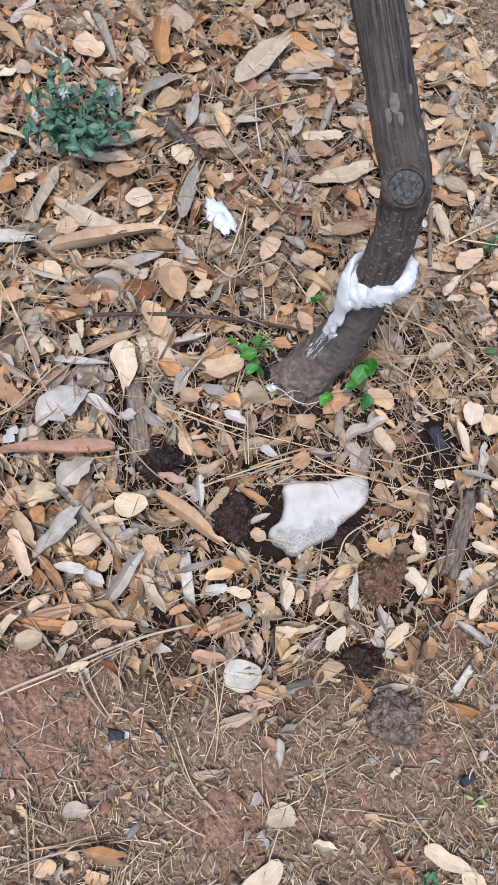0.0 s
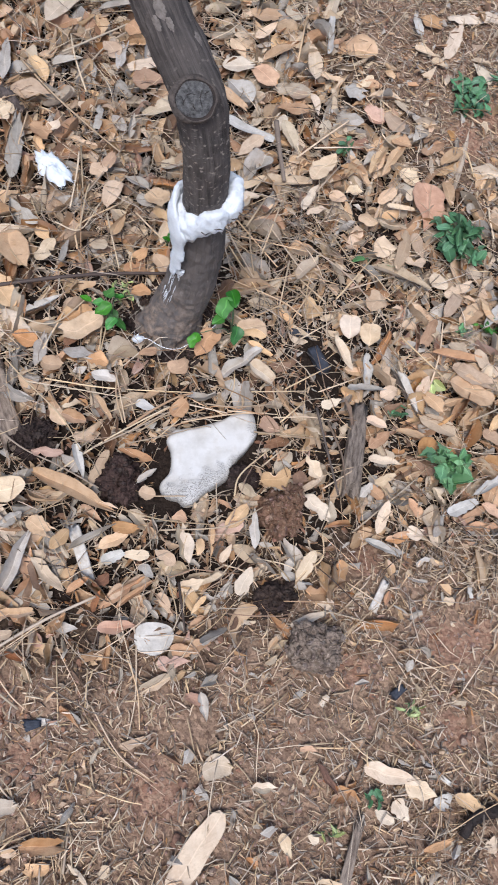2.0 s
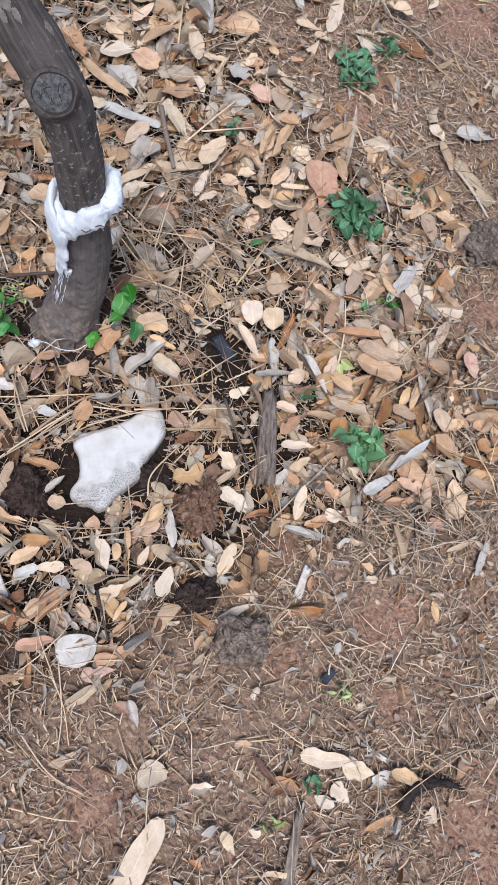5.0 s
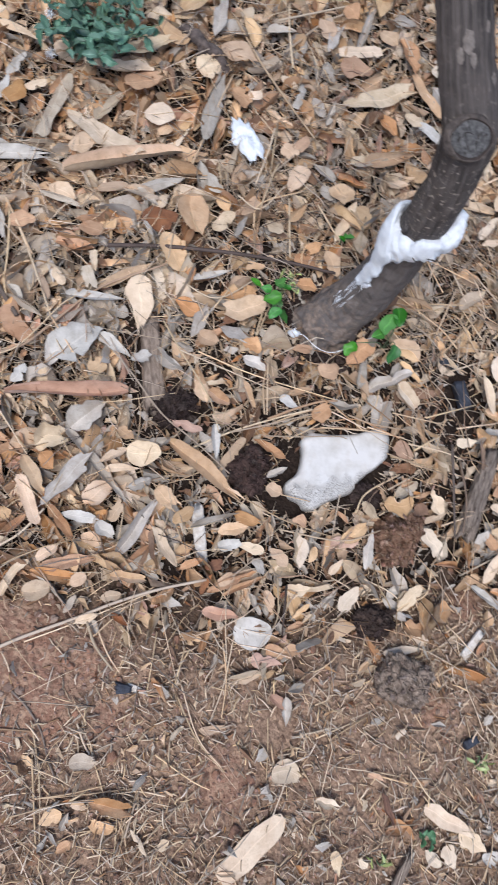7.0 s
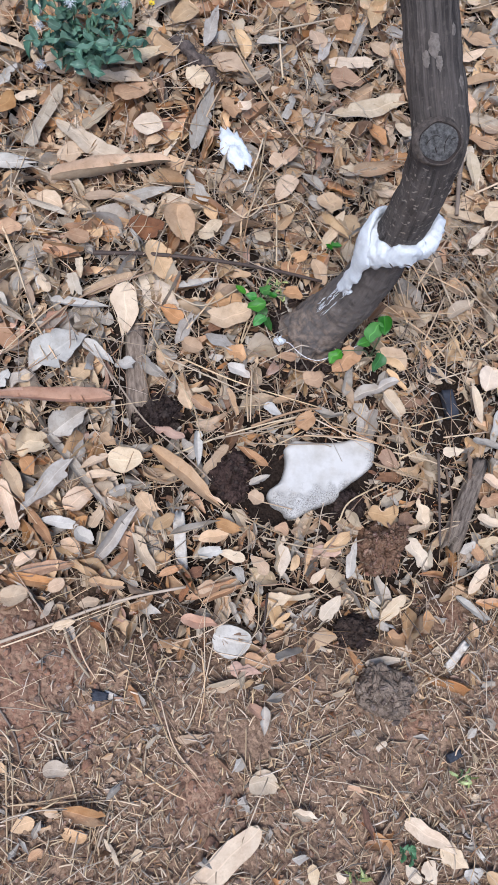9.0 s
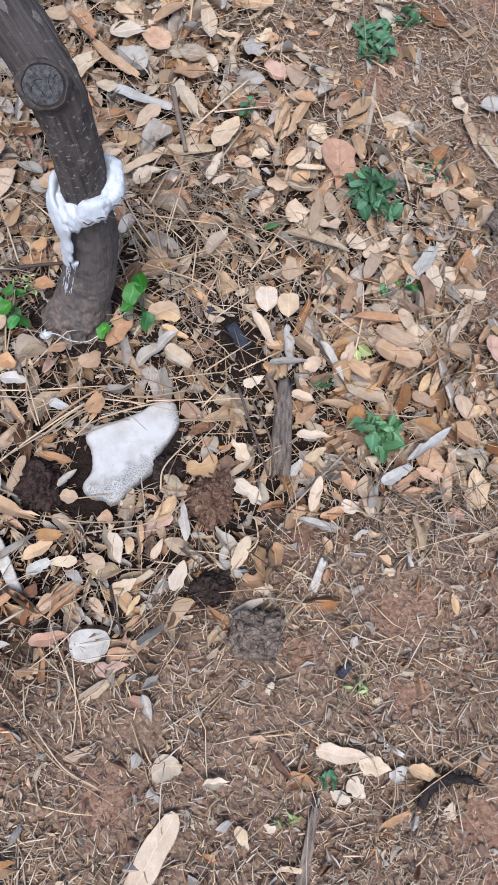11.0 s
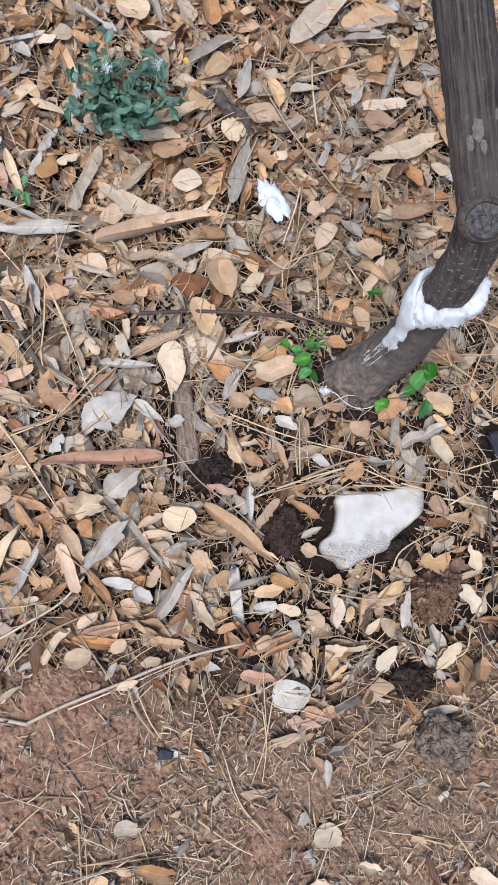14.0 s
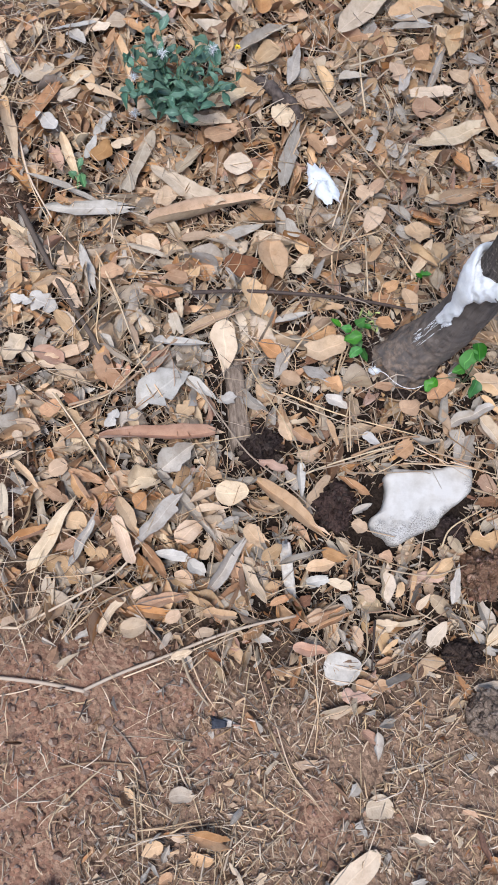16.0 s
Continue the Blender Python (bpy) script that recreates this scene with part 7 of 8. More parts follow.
dry_leaf(-0.811, 0.352, 36, 0.064, 0.039, "oval", "pale")
dry_leaf(-0.769, 0.384, 68, 0.079, 0.011, "lance", "tan")
dry_leaf(-0.730, 0.379, -36, 0.053, 0.021, "oval", "tan")
dry_leaf(-0.744, 0.328, 57, 0.052, 0.028, "oval", "pale")
dry_leaf(-0.685, 0.349, -4, 0.072, 0.020, "lance", "cream")
dry_leaf(-0.777, 0.280, 80, 0.132, 0.034, "lance", "orange")
dry_leaf(-0.760, 0.254, -31, 0.052, 0.028, "oval", "white")
dry_leaf(-0.697, 0.200, -54, 0.107, 0.017, "lance", "cream")
dry_leaf(-0.668, 0.289, 78, 0.059, 0.017, "broad", "white")
dry_leaf(-0.672, 0.236, 88, 0.053, 0.017, "lance", "white")
dry_leaf(-0.651, 0.236, 73, 0.052, 0.030, "oval", "orange")
dry_leaf(-0.625, 0.263, 46, 0.040, 0.019, "lance", "cream")
dry_leaf(-0.682, 0.140, -4, 0.145, 0.014, "lance", "grey")
dry_leaf(-0.637, 0.116, 21, 0.145, 0.030, "lance", "white")
dry_leaf(-0.826, 0.247, -49, 0.052, 0.025, "lance", "tan")
dry_leaf(-0.880, 0.366, -59, 0.044, 0.027, "oval", "cream")
dry_leaf(-0.855, 0.343, -47, 0.049, 0.022, "oval", "grey")
dry_leaf(-0.880, 0.397, 4, 0.031, 0.035, "oval", "tan")
dry_leaf(-0.717, 0.190, -49, 0.051, 0.023, "oval", "pink")
dry_leaf(-0.703, -0.065, -73, 0.141, 0.026, "strip", "tan")
dry_leaf(-0.717, 0.007, -29, 0.057, 0.026, "oval", "tan")
dry_leaf(-0.683, -0.084, 0, 0.038, 0.019, "broad", "white")
dry_leaf(-0.650, -0.073, -9, 0.051, 0.037, "broad", "white")
dry_leaf(-0.665, -0.167, 76, 0.055, 0.034, "strip", "pale")
dry_leaf(-0.645, -0.166, -45, 0.041, 0.019, "oval", "cream")
dry_leaf(-0.626, -0.037, -20, 0.042, 0.022, "oval", "tan")
dry_leaf(-0.611, -0.052, -34, 0.054, 0.025, "broad", "tan")
dry_leaf(-0.595, -0.105, -30, 0.069, 0.022, "lance", "tan")
dry_leaf(-0.603, -0.089, -30, 0.034, 0.016, "oval", "cream")
dry_leaf(-0.669, -0.040, -45, 0.054, 0.021, "lance", "tan")
dry_leaf(-0.637, 0.009, -5, 0.035, 0.029, "oval", "tan")
dry_leaf(-0.690, 0.019, -29, 0.034, 0.023, "oval", "tan")
dry_leaf(-0.561, 0.013, 38, 0.041, 0.027, "oval", "orange")
dry_leaf(-0.603, 0.010, -56, 0.087, 0.018, "lance", "grey")
dry_leaf(-0.520, 0.088, -9, 0.046, 0.033, "oval", "cream")
dry_leaf(-0.518, 0.071, 2, 0.067, 0.012, "lance", "pale")
dry_leaf(-0.611, -0.161, -8, 0.057, 0.031, "oval", "pink")
dry_leaf(-0.586, -0.146, 39, 0.069, 0.021, "lance", "tan")
dry_leaf(-0.566, -0.181, -17, 0.061, 0.023, "broad", "tan")
dry_leaf(-0.609, -0.178, 4, 0.032, 0.014, "oval", "cream")
dry_leaf(-0.639, -0.209, 51, 0.076, 0.021, "lance", "brown")
dry_leaf(-0.575, -0.243, 47, 0.040, 0.027, "oval", "orange")
dry_leaf(-0.546, -0.245, -15, 0.043, 0.018, "oval", "tan")
dry_leaf(-0.576, -0.223, 6, 0.032, 0.016, "lance", "cream")
dry_leaf(-0.603, -0.288, 2, 0.051, 0.030, "oval", "tan")
dry_leaf(-0.528, -0.267, 26, 0.050, 0.030, "oval", "orange")
dry_leaf(-0.605, -0.306, -36, 0.023, 0.015, "oval", "cream")
dry_leaf(-0.480, -0.232, 73, 0.035, 0.019, "broad", "white")
dry_leaf(-0.552, -0.223, -14, 0.026, 0.017, "oval", "rust")
dry_leaf(-0.528, -0.111, -30, 0.035, 0.020, "oval", "grey")
dry_leaf(-0.534, -0.334, 43, 0.034, 0.029, "oval", "tan")
dry_leaf(-0.572, -0.360, -33, 0.065, 0.013, "lance", "tan")
dry_leaf(-0.542, -0.392, -63, 0.080, 0.015, "strip", "pale")
dry_leaf(-0.507, -0.433, 78, 0.133, 0.024, "lance", "cream")
dry_leaf(-0.520, -0.376, -14, 0.042, 0.019, "oval", "orange")
dry_leaf(-0.489, -0.333, -1, 0.056, 0.017, "lance", "orange")
dry_leaf(-0.493, -0.353, -41, 0.043, 0.018, "lance", "orange")
dry_leaf(-0.490, -0.328, -17, 0.032, 0.013, "oval", "orange")
dry_leaf(-0.480, -0.405, -5, 0.033, 0.034, "oval", "tan")
dry_leaf(-0.479, -0.442, 49, 0.040, 0.018, "broad", "orange")
dry_leaf(-0.461, -0.433, 81, 0.081, 0.015, "lance", "white")
dry_leaf(-0.525, -0.417, -5, 0.023, 0.018, "broad", "grey")
dry_leaf(-0.541, -0.447, 39, 0.058, 0.018, "broad", "orange")
dry_leaf(-0.591, -0.412, -66, 0.069, 0.016, "oval", "pale")
dry_leaf(-0.605, -0.337, 32, 0.043, 0.010, "lance", "cream")
dry_leaf(-0.447, -0.440, -48, 0.029, 0.015, "oval", "tan")
dry_leaf(-0.428, -0.439, -39, 0.021, 0.019, "oval", "tan")
dry_leaf(-0.446, -0.473, 29, 0.034, 0.010, "oval", "cream")
dry_leaf(-0.412, -0.557, 45, 0.037, 0.013, "oval", "grey")
dry_leaf(-0.386, -0.523, 69, 0.063, 0.016, "strip", "pale")
dry_leaf(-0.286, -0.747, -32, 0.020, 0.011, "oval", "tan")
join_small_leaves()

# ---- single straws and twigs lying on top ----
STICK_WORDS = {"straw": ("straw", "long golden dry grass stem across the litter"), "root": ("straw", "bent brown dry stem across the litter"),
               "pale": ("twig", "pale bare root-like twig on the soil"), "grey": ("twig", "flat grey dead stem on the soil"),
               "twig": ("twig", "grey-brown bare twig lying on dead leaves"), "dark": ("twig", "thin dark brown twig lying on dead leaves")}


def stick(width, tone, points):
    """A straw or twig along points of the ground, in metres."""
    x0, y0 = points[0]
    pts = [(x - x0, y - y0, float(ground_z(x, y)) + 0.007 + 0.029 * litter_depth(x, y) + 0.5 * width + 0.004 * math.sin(5.0 * i + 40 * x)) for i, (x, y) in enumerate(points)]
    line = smooth_line(pts, 5) if len(pts) > 2 else [Vector(p) for p in pts]
    radii = 0.5 * width * np.linspace(1.05, 0.75, len(line))
    v, f = tube_data(line, radii, 6)
    v = [q + Vector((0, 0, 0.12 * width * noise.noise(q * 90))) for q in v]
    name, words = STICK_WORDS[tone]
    ob = new(name, mesh_from(name, v, f, [STRAW_TONES[tone]]))
    ob.location = (x0, y0, 0)
    return tagged(ob, words, name, "dry stems" if name == "straw" else "twigs")


stick(0.0046, "pale", [(-0.557, -0.591), (-0.534, -0.584), (-0.509, -0.578), (-0.505, -0.574), (-0.472, -0.542), (-0.434, -0.503), (-0.398, -0.464), (-0.376, -0.418)])
stick(0.0058, "pale", [(-0.540, -0.658), (-0.510, -0.650), (-0.446, -0.640), (-0.392, -0.636), (-0.388, -0.633), (-0.346, -0.598), (-0.286, -0.555), (-0.236, -0.517), (-0.183, -0.483), (-0.120, -0.450)])
stick(0.0105, "twig", [(-0.746, 0.080), (-0.676, 0.006), (-0.612, -0.057), (-0.557, -0.107), (-0.513, -0.147)])
stick(0.0074, "dark", [(-0.422, 0.016), (-0.332, 0.052), (-0.220, 0.080), (-0.134, 0.101), (-0.049, 0.113)])
stick(0.0033, "straw", [(-0.411, -0.117), (-0.330, -0.167), (-0.257, -0.223), (-0.194, -0.252), (-0.130, -0.285)])
stick(0.0027, "straw", [(-0.575, -0.222), (-0.489, -0.296), (-0.429, -0.341)])
stick(0.0051, "root", [(-0.551, -0.234), (-0.492, -0.190), (-0.461, -0.139), (-0.411, -0.054), (-0.323, 0.019)])
stick(0.0036, "straw", [(-0.829, 0.253), (-0.833, 0.341), (-0.822, 0.488)])
stick(0.0039, "straw", [(-0.797, 0.215), (-0.751, 0.142), (-0.688, 0.077)])
stick(0.0041, "straw", [(-0.348, 0.549), (-0.286, 0.478), (-0.214, 0.406), (-0.148, 0.354)])
stick(0.0036, "straw", [(-0.337, 0.216), (-0.333, 0.279), (-0.328, 0.343), (-0.320, 0.418)])
stick(0.0035, "straw", [(-0.212, 0.237), (-0.179, 0.298), (-0.142, 0.375)])
stick(0.0034, "straw", [(-0.215, -0.278), (-0.146, -0.218), (-0.081, -0.173), (-0.030, -0.142)])
stick(0.0027, "straw", [(-0.299, -0.075), (-0.259, -0.114), (-0.195, -0.174), (-0.164, -0.224)])
stick(0.0027, "straw", [(-0.032, -0.344), (0.067, -0.333), (0.125, -0.298)])
stick(0.0024, "straw", [(0.065, -0.392), (0.104, -0.403), (0.137, -0.446)])
stick(0.0029, "straw", [(0.080, -0.283), (0.088, -0.248), (0.136, -0.200)])
stick(0.0026, "straw", [(-0.094, -0.316), (-0.027, -0.328), (0.048, -0.330)])
stick(0.0028, "straw", [(-0.122, -0.080), (-0.098, -0.174)])
stick(0.0024, "straw", [(-0.255, -0.575), (-0.214, -0.510), (-0.187, -0.477)])
stick(0.0025, "straw", [(-0.016, -0.415), (-0.000, -0.467), (-0.003, -0.493)])
stick(0.0031, "straw", [(-0.150, 0.040), (-0.149, -0.047), (-0.136, 0.067)])
stick(0.0039, "straw", [(-0.222, 0.489), (-0.249, 0.561), (-0.264, 0.625)])
stick(0.0043, "straw", [(-0.274, 0.572), (-0.198, 0.638), (-0.150, 0.679)])
stick(0.0039, "straw", [(-0.244, 0.514), (-0.193, 0.611), (-0.137, 0.677)])
stick(0.0035, "straw", [(-0.196, 0.280), (-0.200, 0.254), (-0.204, 0.181)])
stick(0.0034, "straw", [(-0.221, 0.345), (-0.220, 0.296), (-0.224, 0.221)])
stick(0.0026, "straw", [(-0.519, -0.248), (-0.554, -0.278)])
stick(0.0029, "straw", [(-0.597, 0.041), (-0.533, -0.036), (-0.464, -0.130)])
stick(0.0027, "straw", [(-0.464, -0.130), (-0.399, -0.189)])
stick(0.0027, "straw", [(-0.232, -0.105), (-0.133, -0.114), (0.003, -0.112)])
stick(0.0109, "twig", [(0.141, 0.478), (0.147, 0.418), (0.157, 0.339)])
stick(0.0049, "straw", [(0.562, 0.347), (0.661, 0.422), (0.745, 0.442)])
stick(0.0046, "pale", [(0.562, 0.347), (0.559, 0.301), (0.562, 0.260)])
stick(0.0044, "straw", [(0.612, 0.735), (0.670, 0.702), (0.724, 0.638), (0.764, 0.589)])
stick(0.0061, "pale", [(0.725, 0.384), (0.753, 0.325), (0.770, 0.259)])
stick(0.0043, "straw", [(0.520, 0.481), (0.508, 0.418), (0.489, 0.363)])
stick(0.0039, "straw", [(0.520, 0.481), (0.531, 0.433), (0.537, 0.406)])
stick(0.0049, "twig", [(0.213, -0.122), (0.229, -0.192), (0.248, -0.270)])
stick(0.0041, "twig", [(0.233, -0.143), (0.256, -0.203), (0.260, -0.261)])
stick(0.0034, "straw", [(0.417, -0.065), (0.440, 0.007), (0.450, 0.070)])
stick(0.0030, "straw", [(0.369, 0.028), (0.444, -0.037)])
stick(0.0032, "straw", [(0.450, -0.054), (0.515, -0.059), (0.582, -0.042)])
stick(0.0034, "straw", [(0.485, -0.119), (0.530, -0.097), (0.583, -0.065)])
stick(0.0030, "straw", [(0.273, -0.327), (0.335, -0.273), (0.384, -0.230)])
stick(0.0027, "straw", [(0.380, -0.331), (0.422, -0.342), (0.457, -0.371), (0.494, -0.382), (0.544, -0.375)])
stick(0.0032, "straw", [(0.165, -0.425), (0.194, -0.396), (0.223, -0.371), (0.224, -0.330)])
stick(0.0025, "straw", [(0.142, -0.380), (0.167, -0.403), (0.187, -0.435)])
stick(0.0023, "straw", [(0.468, -0.600), (0.472, -0.657), (0.469, -0.700), (0.478, -0.751), (0.480, -0.800)])
stick(0.0048, "twig", [(0.521, -0.587), (0.546, -0.631), (0.577, -0.686)])
stick(0.0033, "straw", [(0.456, -0.722), (0.525, -0.693), (0.575, -0.696)])
stick(0.0049, "grey", [(0.235, -0.833), (0.260, -0.788), (0.277, -0.746)])
stick(0.0022, "straw", [(-0.112, -0.602), (-0.070, -0.663), (-0.025, -0.694)])
stick(0.0021, "straw", [(0.023, -0.613), (0.034, -0.651), (0.044, -0.695)])
stick(0.0022, "straw", [(-0.121, -0.700), (-0.063, -0.720), (-0.033, -0.726)])
stick(0.0022, "straw", [(0.079, -0.617), (0.094, -0.641), (0.077, -0.647)])
stick(0.0024, "straw", [(0.191, -0.649), (0.283, -0.649)])
stick(0.0024, "straw", [(0.244, -0.779), (0.310, -0.779), (0.344, -0.775)])
stick(0.0024, "straw", [(0.185, -0.818), (0.256, -0.823)])
stick(0.0019, "straw", [(-0.134, -0.792), (-0.106, -0.750)])
stick(0.0032, "straw", [(0.025, 0.297), (0.058, 0.203), (0.103, 0.113)])
stick(0.0034, "straw", [(0.093, 0.228), (0.096, 0.169), (0.102, 0.124)])
stick(0.0028, "straw", [(0.188, 0.048), (0.151, 0.080), (0.064, 0.111)])
stick(0.0029, "straw", [(0.182, 0.103), (0.228, 0.048)])
stick(0.0037, "straw", [(0.075, 0.263), (0.102, 0.314), (0.119, 0.340)])
stick(0.0036, "straw", [(0.088, 0.228), (0.122, 0.296)])
stick(0.0037, "straw", [(0.217, 0.320), (0.265, 0.388)])
stick(0.0039, "straw", [(0.180, 0.395), (0.237, 0.452), (0.286, 0.503)])
stick(0.0032, "straw", [(0.214, 0.423), (0.314, 0.444)])
stick(0.0033, "straw", [(0.349, 0.572), (0.375, 0.546)])
stick(0.0043, "straw", [(0.182, 0.628), (0.202, 0.763)])
stick(0.0027, "straw", [(0.618, -0.250), (0.648, -0.311)])
stick(0.0033, "straw", [(0.633, -0.281), (0.664, -0.262)])
stick(0.0029, "straw", [(0.152, -0.152), (0.192, -0.112)])
stick(0.0027, "straw", [(0.109, -0.171), (0.211, -0.177)])
stick(0.0033, "straw", [(0.525, 0.560), (0.592, 0.522)])
stick(0.0023, "straw", [(-0.252, -0.557), (-0.225, -0.589), (-0.202, -0.608)])
stick(0.0022, "straw", [(-0.167, -0.540), (-0.156, -0.624)])
stick(0.0023, "straw", [(-0.341, -0.603), (-0.277, -0.556), (-0.192, -0.490)])
stick(0.0020, "straw", [(-0.296, -0.700), (-0.261, -0.770), (-0.227, -0.871)])
stick(0.0022, "straw", [(-0.118, -0.613), (-0.068, -0.668), (-0.018, -0.699)])
stick(0.0019, "straw", [(-0.129, -0.751), (-0.140, -0.810)])
stick(0.0020, "straw", [(-0.038, -0.713), (-0.092, -0.791), (-0.113, -0.844)])
stick(0.0025, "straw", [(0.008, -0.437), (0.011, -0.479)])
stick(0.0041, "dark", [(-0.000, -0.423), (0.014, -0.495)])
stick(0.0023, "straw", [(0.221, -0.597), (0.234, -0.630)])
stick(0.0023, "straw", [(0.357, -0.551), (0.371, -0.576)])
stick(0.0022, "straw", [(0.398, -0.698), (0.391, -0.750)])
stick(0.0027, "straw", [(-0.147, -0.220), (-0.081, -0.182), (-0.016, -0.141)])
stick(0.0027, "straw", [(-0.010, -0.166), (0.063, -0.149), (0.129, -0.138)])
stick(0.0026, "straw", [(0.001, -0.135), (0.063, -0.146)])
stick(0.0027, "straw", [(0.140, -0.144), (0.199, -0.139), (0.239, -0.141)])
stick(0.0028, "straw", [(-0.102, -0.174), (-0.117, -0.124), (-0.117, -0.073)])
stick(0.0026, "straw", [(0.154, -0.445), (0.197, -0.394), (0.228, -0.362)])
stick(0.0024, "straw", [(0.119, -0.377), (0.178, -0.391), (0.197, -0.433)])
stick(0.0029, "straw", [(-0.078, -0.187), (-0.028, -0.152), (0.029, -0.146)])
stick(0.0030, "straw", [(-0.240, -0.055), (-0.208, 0.031)])
stick(0.0028, "straw", [(-0.289, -0.002), (-0.228, -0.008), (-0.173, 0.054)])
stick(0.0030, "straw", [(-0.247, 0.189), (-0.204, 0.181), (-0.175, 0.238)])
stick(0.0032, "straw", [(-0.205, 0.145), (-0.206, 0.191), (-0.127, 0.256)])
stick(0.0030, "straw", [(-0.110, 0.226), (-0.057, 0.174)])
stick(0.0032, "straw", [(-0.161, 0.220), (-0.131, 0.113)])
stick(0.0034, "straw", [(-0.219, 0.359), (-0.205, 0.252)])
stick(0.0026, "straw", [(-0.259, -0.114), (-0.180, -0.119), (-0.091, -0.131)])
stick(0.0017, "straw", [(-0.443, -0.576), (-0.441, -0.538), (-0.434, -0.498)])
stick(0.0017, "straw", [(-0.443, -0.576), (-0.436, -0.536), (-0.425, -0.493)])
stick(0.0017, "straw", [(-0.437, -0.574), (-0.431, -0.537), (-0.413, -0.495)])
stick(0.0017, "straw", [(-0.443, -0.576), (-0.426, -0.533), (-0.404, -0.488)])
stick(0.0017, "straw", [(-0.443, -0.576), (-0.420, -0.536), (-0.392, -0.494)])
stick(0.0017, "straw", [(-0.443, -0.576), (-0.442, -0.546), (-0.437, -0.514)])
stick(0.0017, "straw", [(-0.443, -0.576), (-0.416, -0.532), (-0.384, -0.485)])
stick(0.0019, "straw", [(-0.153, -0.859), (-0.157, -0.807), (-0.160, -0.758)])
stick(0.0019, "straw", [(-0.131, -0.835), (-0.133, -0.787), (-0.129, -0.736)])
stick(0.0020, "straw", [(-0.261, -0.812), (-0.224, -0.789), (-0.177, -0.771)])
stick(0.0021, "straw", [(-0.261, -0.791), (-0.207, -0.774), (-0.130, -0.747)])
stick(0.0019, "straw", [(-0.134, -0.849), (-0.145, -0.797), (-0.159, -0.765)])
stick(0.0019, "straw", [(-0.119, -0.804), (-0.125, -0.764), (-0.136, -0.742)])
stick(0.0019, "straw", [(-0.195, -0.869), (-0.185, -0.834)])
stick(0.0019, "straw", [(-0.241, -0.865), (-0.203, -0.825), (-0.171, -0.810)])
stick(0.0021, "straw", [(-0.091, -0.748), (-0.129, -0.751), (-0.164, -0.763)])
stick(0.0020, "straw", [(-0.234, -0.698), (-0.223, -0.725), (-0.223, -0.761)])
stick(0.0021, "straw", [(-0.215, -0.708), (-0.184, -0.750), (-0.168, -0.775)])
stick(0.0020, "straw", [(-0.193, -0.680), (-0.215, -0.708), (-0.253, -0.732)])
stick(0.0022, "straw", [(-0.122, -0.551), (-0.121, -0.606)])
stick(0.0022, "straw", [(-0.070, -0.528), (-0.050, -0.578), (-0.043, -0.631)])
stick(0.0022, "straw", [(-0.056, -0.516), (-0.052, -0.587), (-0.059, -0.643)])
stick(0.0022, "straw", [(-0.050, -0.578), (-0.023, -0.626)])
stick(0.0024, "straw", [(0.204, -0.422), (0.237, -0.447)])
stick(0.0021, "straw", [(0.088, -0.665), (0.112, -0.689), (0.138, -0.726)])
stick(0.0024, "straw", [(0.102, -0.623), (0.153, -0.586)])
stick(0.0024, "straw", [(0.194, -0.645), (0.236, -0.642)])
stick(0.0024, "straw", [(0.169, -0.508), (0.146, -0.556)])
stick(0.0022, "straw", [(0.319, -0.532), (0.343, -0.582)])
stick(0.0022, "straw", [(0.373, -0.526), (0.389, -0.562)])
stick(0.0022, "straw", [(0.221, -0.535), (0.254, -0.566)])
stick(0.0024, "straw", [(0.168, -0.574), (0.126, -0.616)])
stick(0.0026, "straw", [(0.217, -0.478), (0.272, -0.437)])
stick(0.0022, "straw", [(0.105, -0.535), (0.107, -0.590)])
stick(0.0026, "straw", [(0.069, 0.239), (0.145, 0.148)])
stick(0.0027, "straw", [(0.120, 0.253), (0.185, 0.149), (0.213, 0.116)])
stick(0.0031, "straw", [(0.153, 0.292), (0.116, 0.170)])
stick(0.0025, "straw", [(0.078, 0.204), (0.198, 0.185)])
stick(0.0026, "straw", [(0.113, 0.113), (0.236, 0.151)])
stick(0.0026, "straw", [(0.198, 0.197), (0.277, 0.141), (0.351, 0.051)])
stick(0.0027, "straw", [(0.243, 0.235), (0.289, 0.165)])
stick(0.0029, "straw", [(0.166, 0.160), (0.150, 0.069)])
stick(0.0026, "straw", [(0.057, 0.179), (0.112, 0.090)])
stick(0.0029, "straw", [(0.213, 0.116), (0.168, 0.036)])
stick(0.0026, "straw", [(0.110, 0.046), (0.191, 0.092)])
stick(0.0030, "straw", [(0.252, 0.094), (0.323, 0.190)])
stick(0.0028, "straw", [(0.275, 0.117), (0.362, 0.155)])
stick(0.0026, "straw", [(0.231, 0.082), (0.174, 0.137)])
stick(0.0027, "straw", [(0.185, 0.004), (0.248, 0.049)])
stick(0.0031, "straw", [(0.376, 0.085), (0.427, 0.158)])
stick(0.0029, "straw", [(0.346, 0.006), (0.395, 0.074)])
stick(0.0024, "straw", [(0.062, 0.045), (0.137, 0.003)])
stick(0.0026, "straw", [(0.160, -0.091), (0.241, -0.039)])
stick(0.0024, "straw", [(0.103, -0.101), (0.198, -0.091)])
stick(0.0026, "straw", [(0.217, -0.091), (0.300, -0.049)])
stick(0.0024, "straw", [(0.124, -0.229), (0.173, -0.182)])
stick(0.0023, "straw", [(0.065, -0.141), (0.148, -0.137)])
stick(0.0025, "straw", [(0.223, -0.260), (0.304, -0.204)])
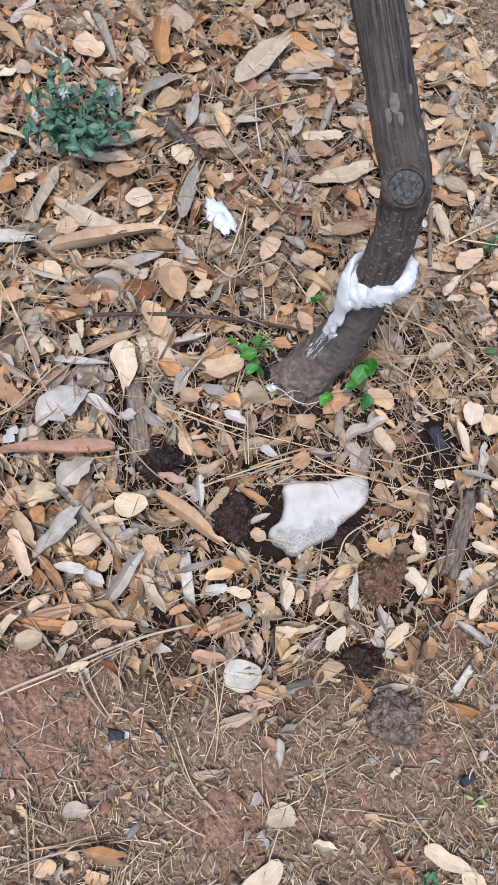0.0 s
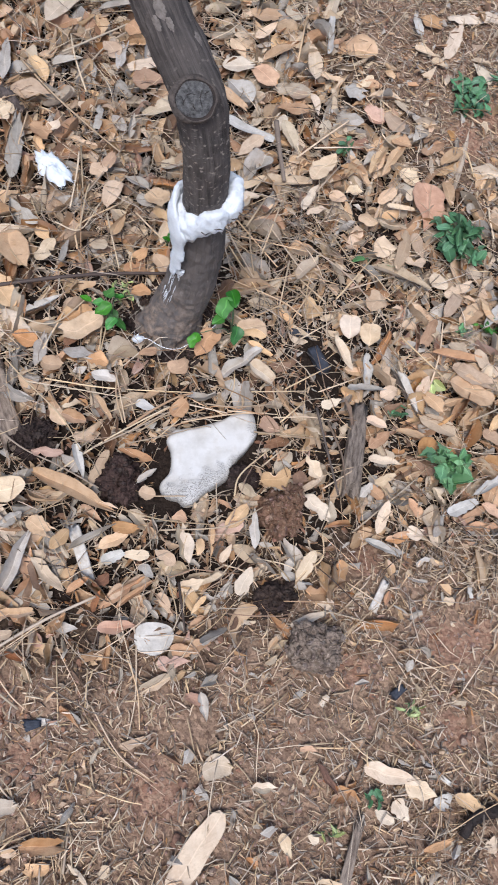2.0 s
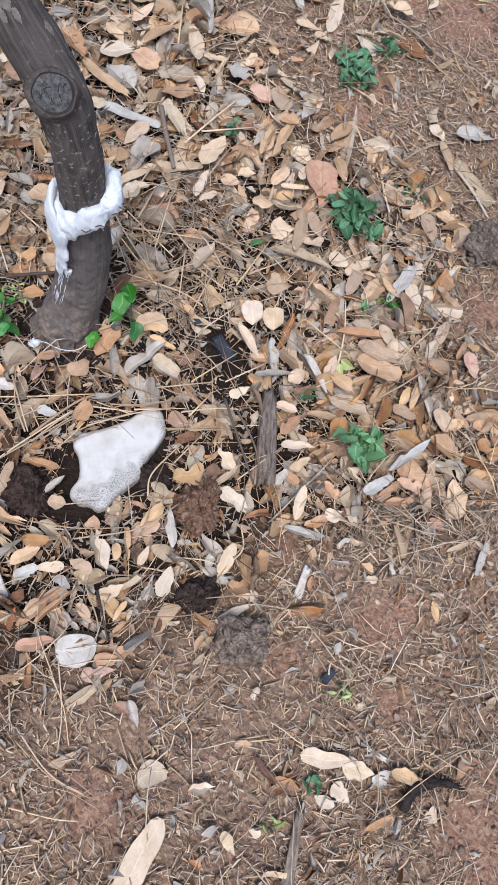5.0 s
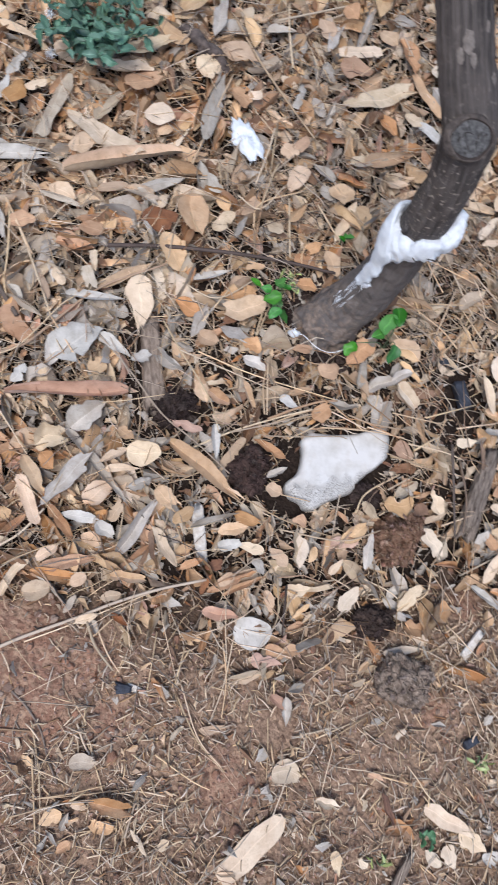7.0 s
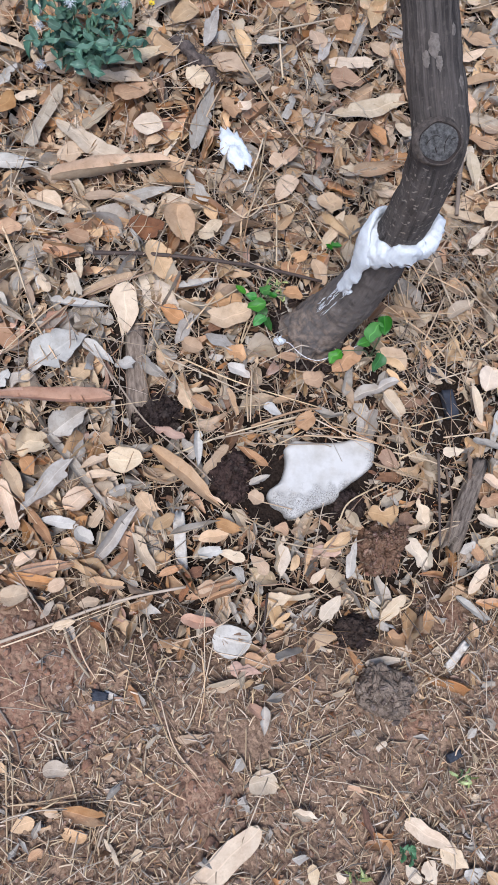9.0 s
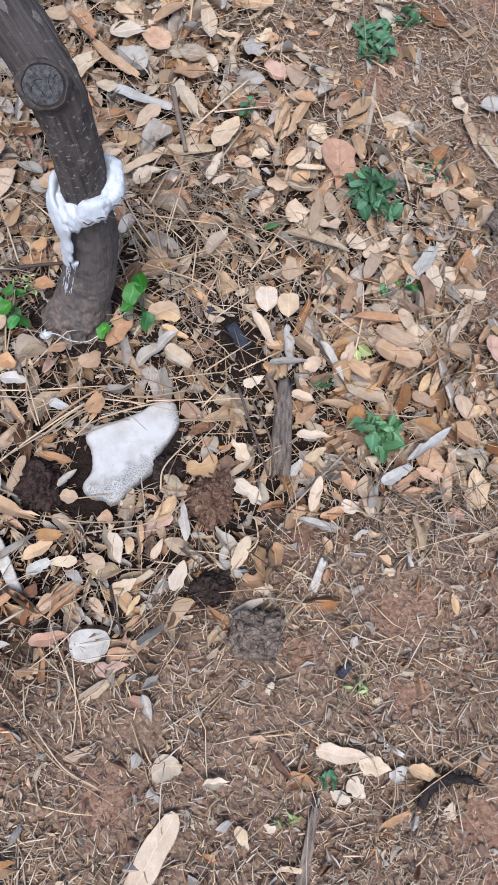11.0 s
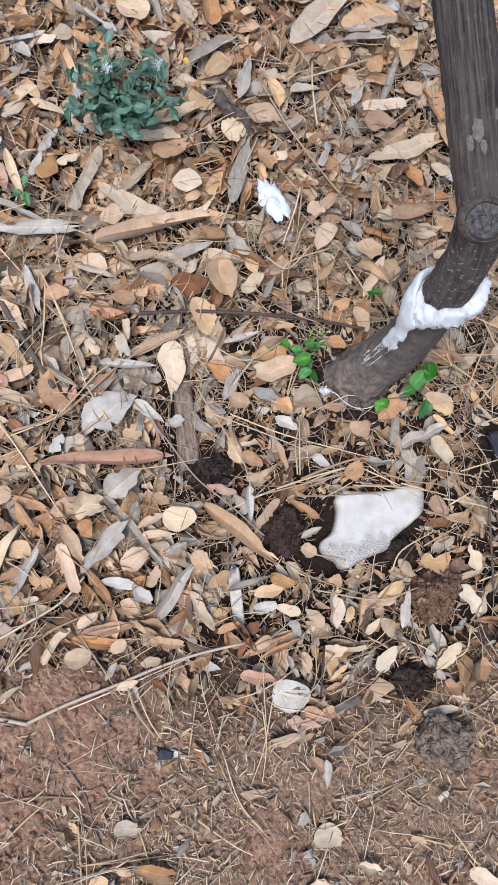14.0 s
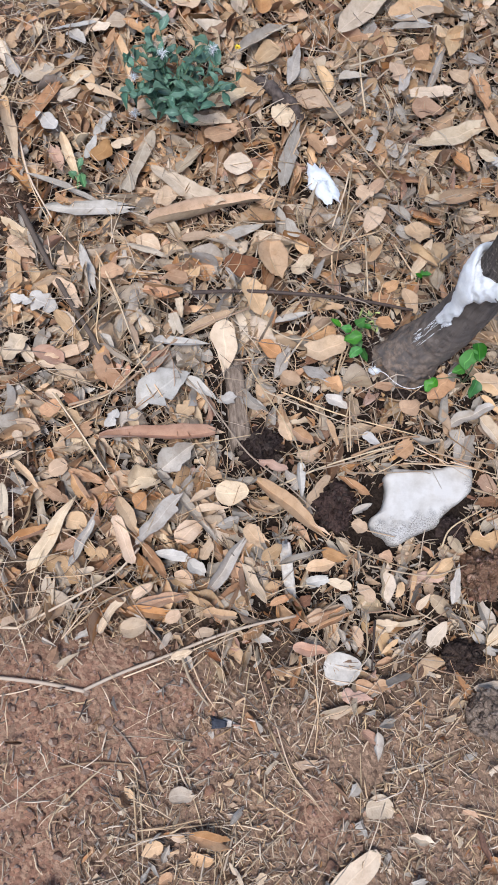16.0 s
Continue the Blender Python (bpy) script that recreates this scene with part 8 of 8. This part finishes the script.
stick(0.0034, "straw", [(-0.377, -0.800), (-0.355, -0.760), (-0.330, -0.724)])
stick(0.0034, "root", [(-0.391, -0.741), (-0.343, -0.722), (-0.289, -0.711)])
stick(0.0022, "straw", [(-0.501, -0.673), (-0.466, -0.655), (-0.432, -0.631)])
stick(0.0045, "pale", [(-0.267, -0.554), (-0.245, -0.583), (-0.211, -0.608)])
stick(0.0040, "pale", [(0.638, 0.770), (0.695, 0.720), (0.727, 0.676), (0.759, 0.648)])
stick(0.0030, "twig", [(-0.335, -0.669), (-0.310, -0.683), (-0.281, -0.708), (-0.261, -0.739), (-0.238, -0.767)])
stick(0.0028, "straw", [(-0.237, -0.687), (-0.217, -0.713), (-0.195, -0.730)])
stick(0.0030, "straw", [(-0.280, -0.744), (-0.267, -0.778), (-0.236, -0.856)])
stick(0.0030, "straw", [(-0.159, -0.837), (-0.156, -0.787), (-0.158, -0.758)])
stick(0.0035, "straw", [(-0.130, -0.810), (-0.129, -0.773), (-0.128, -0.739)])
stick(0.0022, "straw", [(-0.263, -0.792), (-0.219, -0.775), (-0.176, -0.754)])
stick(0.0022, "straw", [(-0.286, -0.820), (-0.223, -0.788), (-0.163, -0.768)])
stick(0.0026, "straw", [(-0.121, -0.828), (-0.130, -0.810), (-0.144, -0.792)])
stick(0.0026, "straw", [(-0.551, -0.241), (-0.521, -0.217), (-0.496, -0.195), (-0.476, -0.153), (-0.457, -0.107), (-0.440, -0.083)])
stick(0.0026, "straw", [(-0.581, -0.222), (-0.536, -0.256), (-0.491, -0.293), (-0.427, -0.347)])
stick(0.0024, "straw", [(-0.665, -0.156), (-0.602, -0.187), (-0.564, -0.189), (-0.526, -0.190)])
stick(0.0024, "straw", [(-0.685, 0.046), (-0.660, -0.002), (-0.649, -0.021)])
stick(0.0024, "straw", [(-0.682, 0.068), (-0.638, 0.040), (-0.596, 0.012)])
stick(0.0024, "straw", [(-0.847, 0.255), (-0.844, 0.318), (-0.837, 0.401), (-0.830, 0.502)])
stick(0.0026, "straw", [(-0.824, 0.249), (-0.788, 0.193), (-0.737, 0.121), (-0.688, 0.068)])
stick(0.0030, "straw", [(-0.599, 0.042), (-0.568, 0.008), (-0.527, -0.039)])
stick(0.0030, "straw", [(-0.585, 0.024), (-0.563, -0.046), (-0.547, -0.106), (-0.516, -0.148)])
stick(0.0045, "root", [(-0.095, -0.180), (-0.054, -0.147), (-0.019, -0.124), (0.006, -0.115)])
stick(0.0032, "straw", [(-0.093, -0.190), (-0.052, -0.157), (-0.008, -0.129)])
stick(0.0024, "straw", [(-0.089, -0.207), (-0.035, -0.190), (0.020, -0.171), (0.038, -0.170)])
stick(0.0026, "root", [(-0.024, -0.173), (0.018, -0.157), (0.056, -0.147), (0.098, -0.129)])
stick(0.0030, "straw", [(0.007, -0.127), (0.034, -0.138), (0.061, -0.149)])
stick(0.0030, "straw", [(0.028, -0.133), (0.074, -0.134), (0.138, -0.122)])
stick(0.0024, "root", [(0.047, -0.098), (0.091, -0.114), (0.113, -0.125)])
stick(0.0022, "straw", [(-0.053, -0.199), (-0.032, -0.180), (-0.012, -0.160)])
stick(0.0022, "root", [(0.002, -0.152), (0.044, -0.135), (0.095, -0.139), (0.124, -0.143)])
stick(0.0026, "straw", [(0.116, -0.174), (0.150, -0.171), (0.201, -0.170)])
stick(0.0022, "straw", [(-0.050, -0.291), (-0.005, -0.287), (0.004, -0.287)])
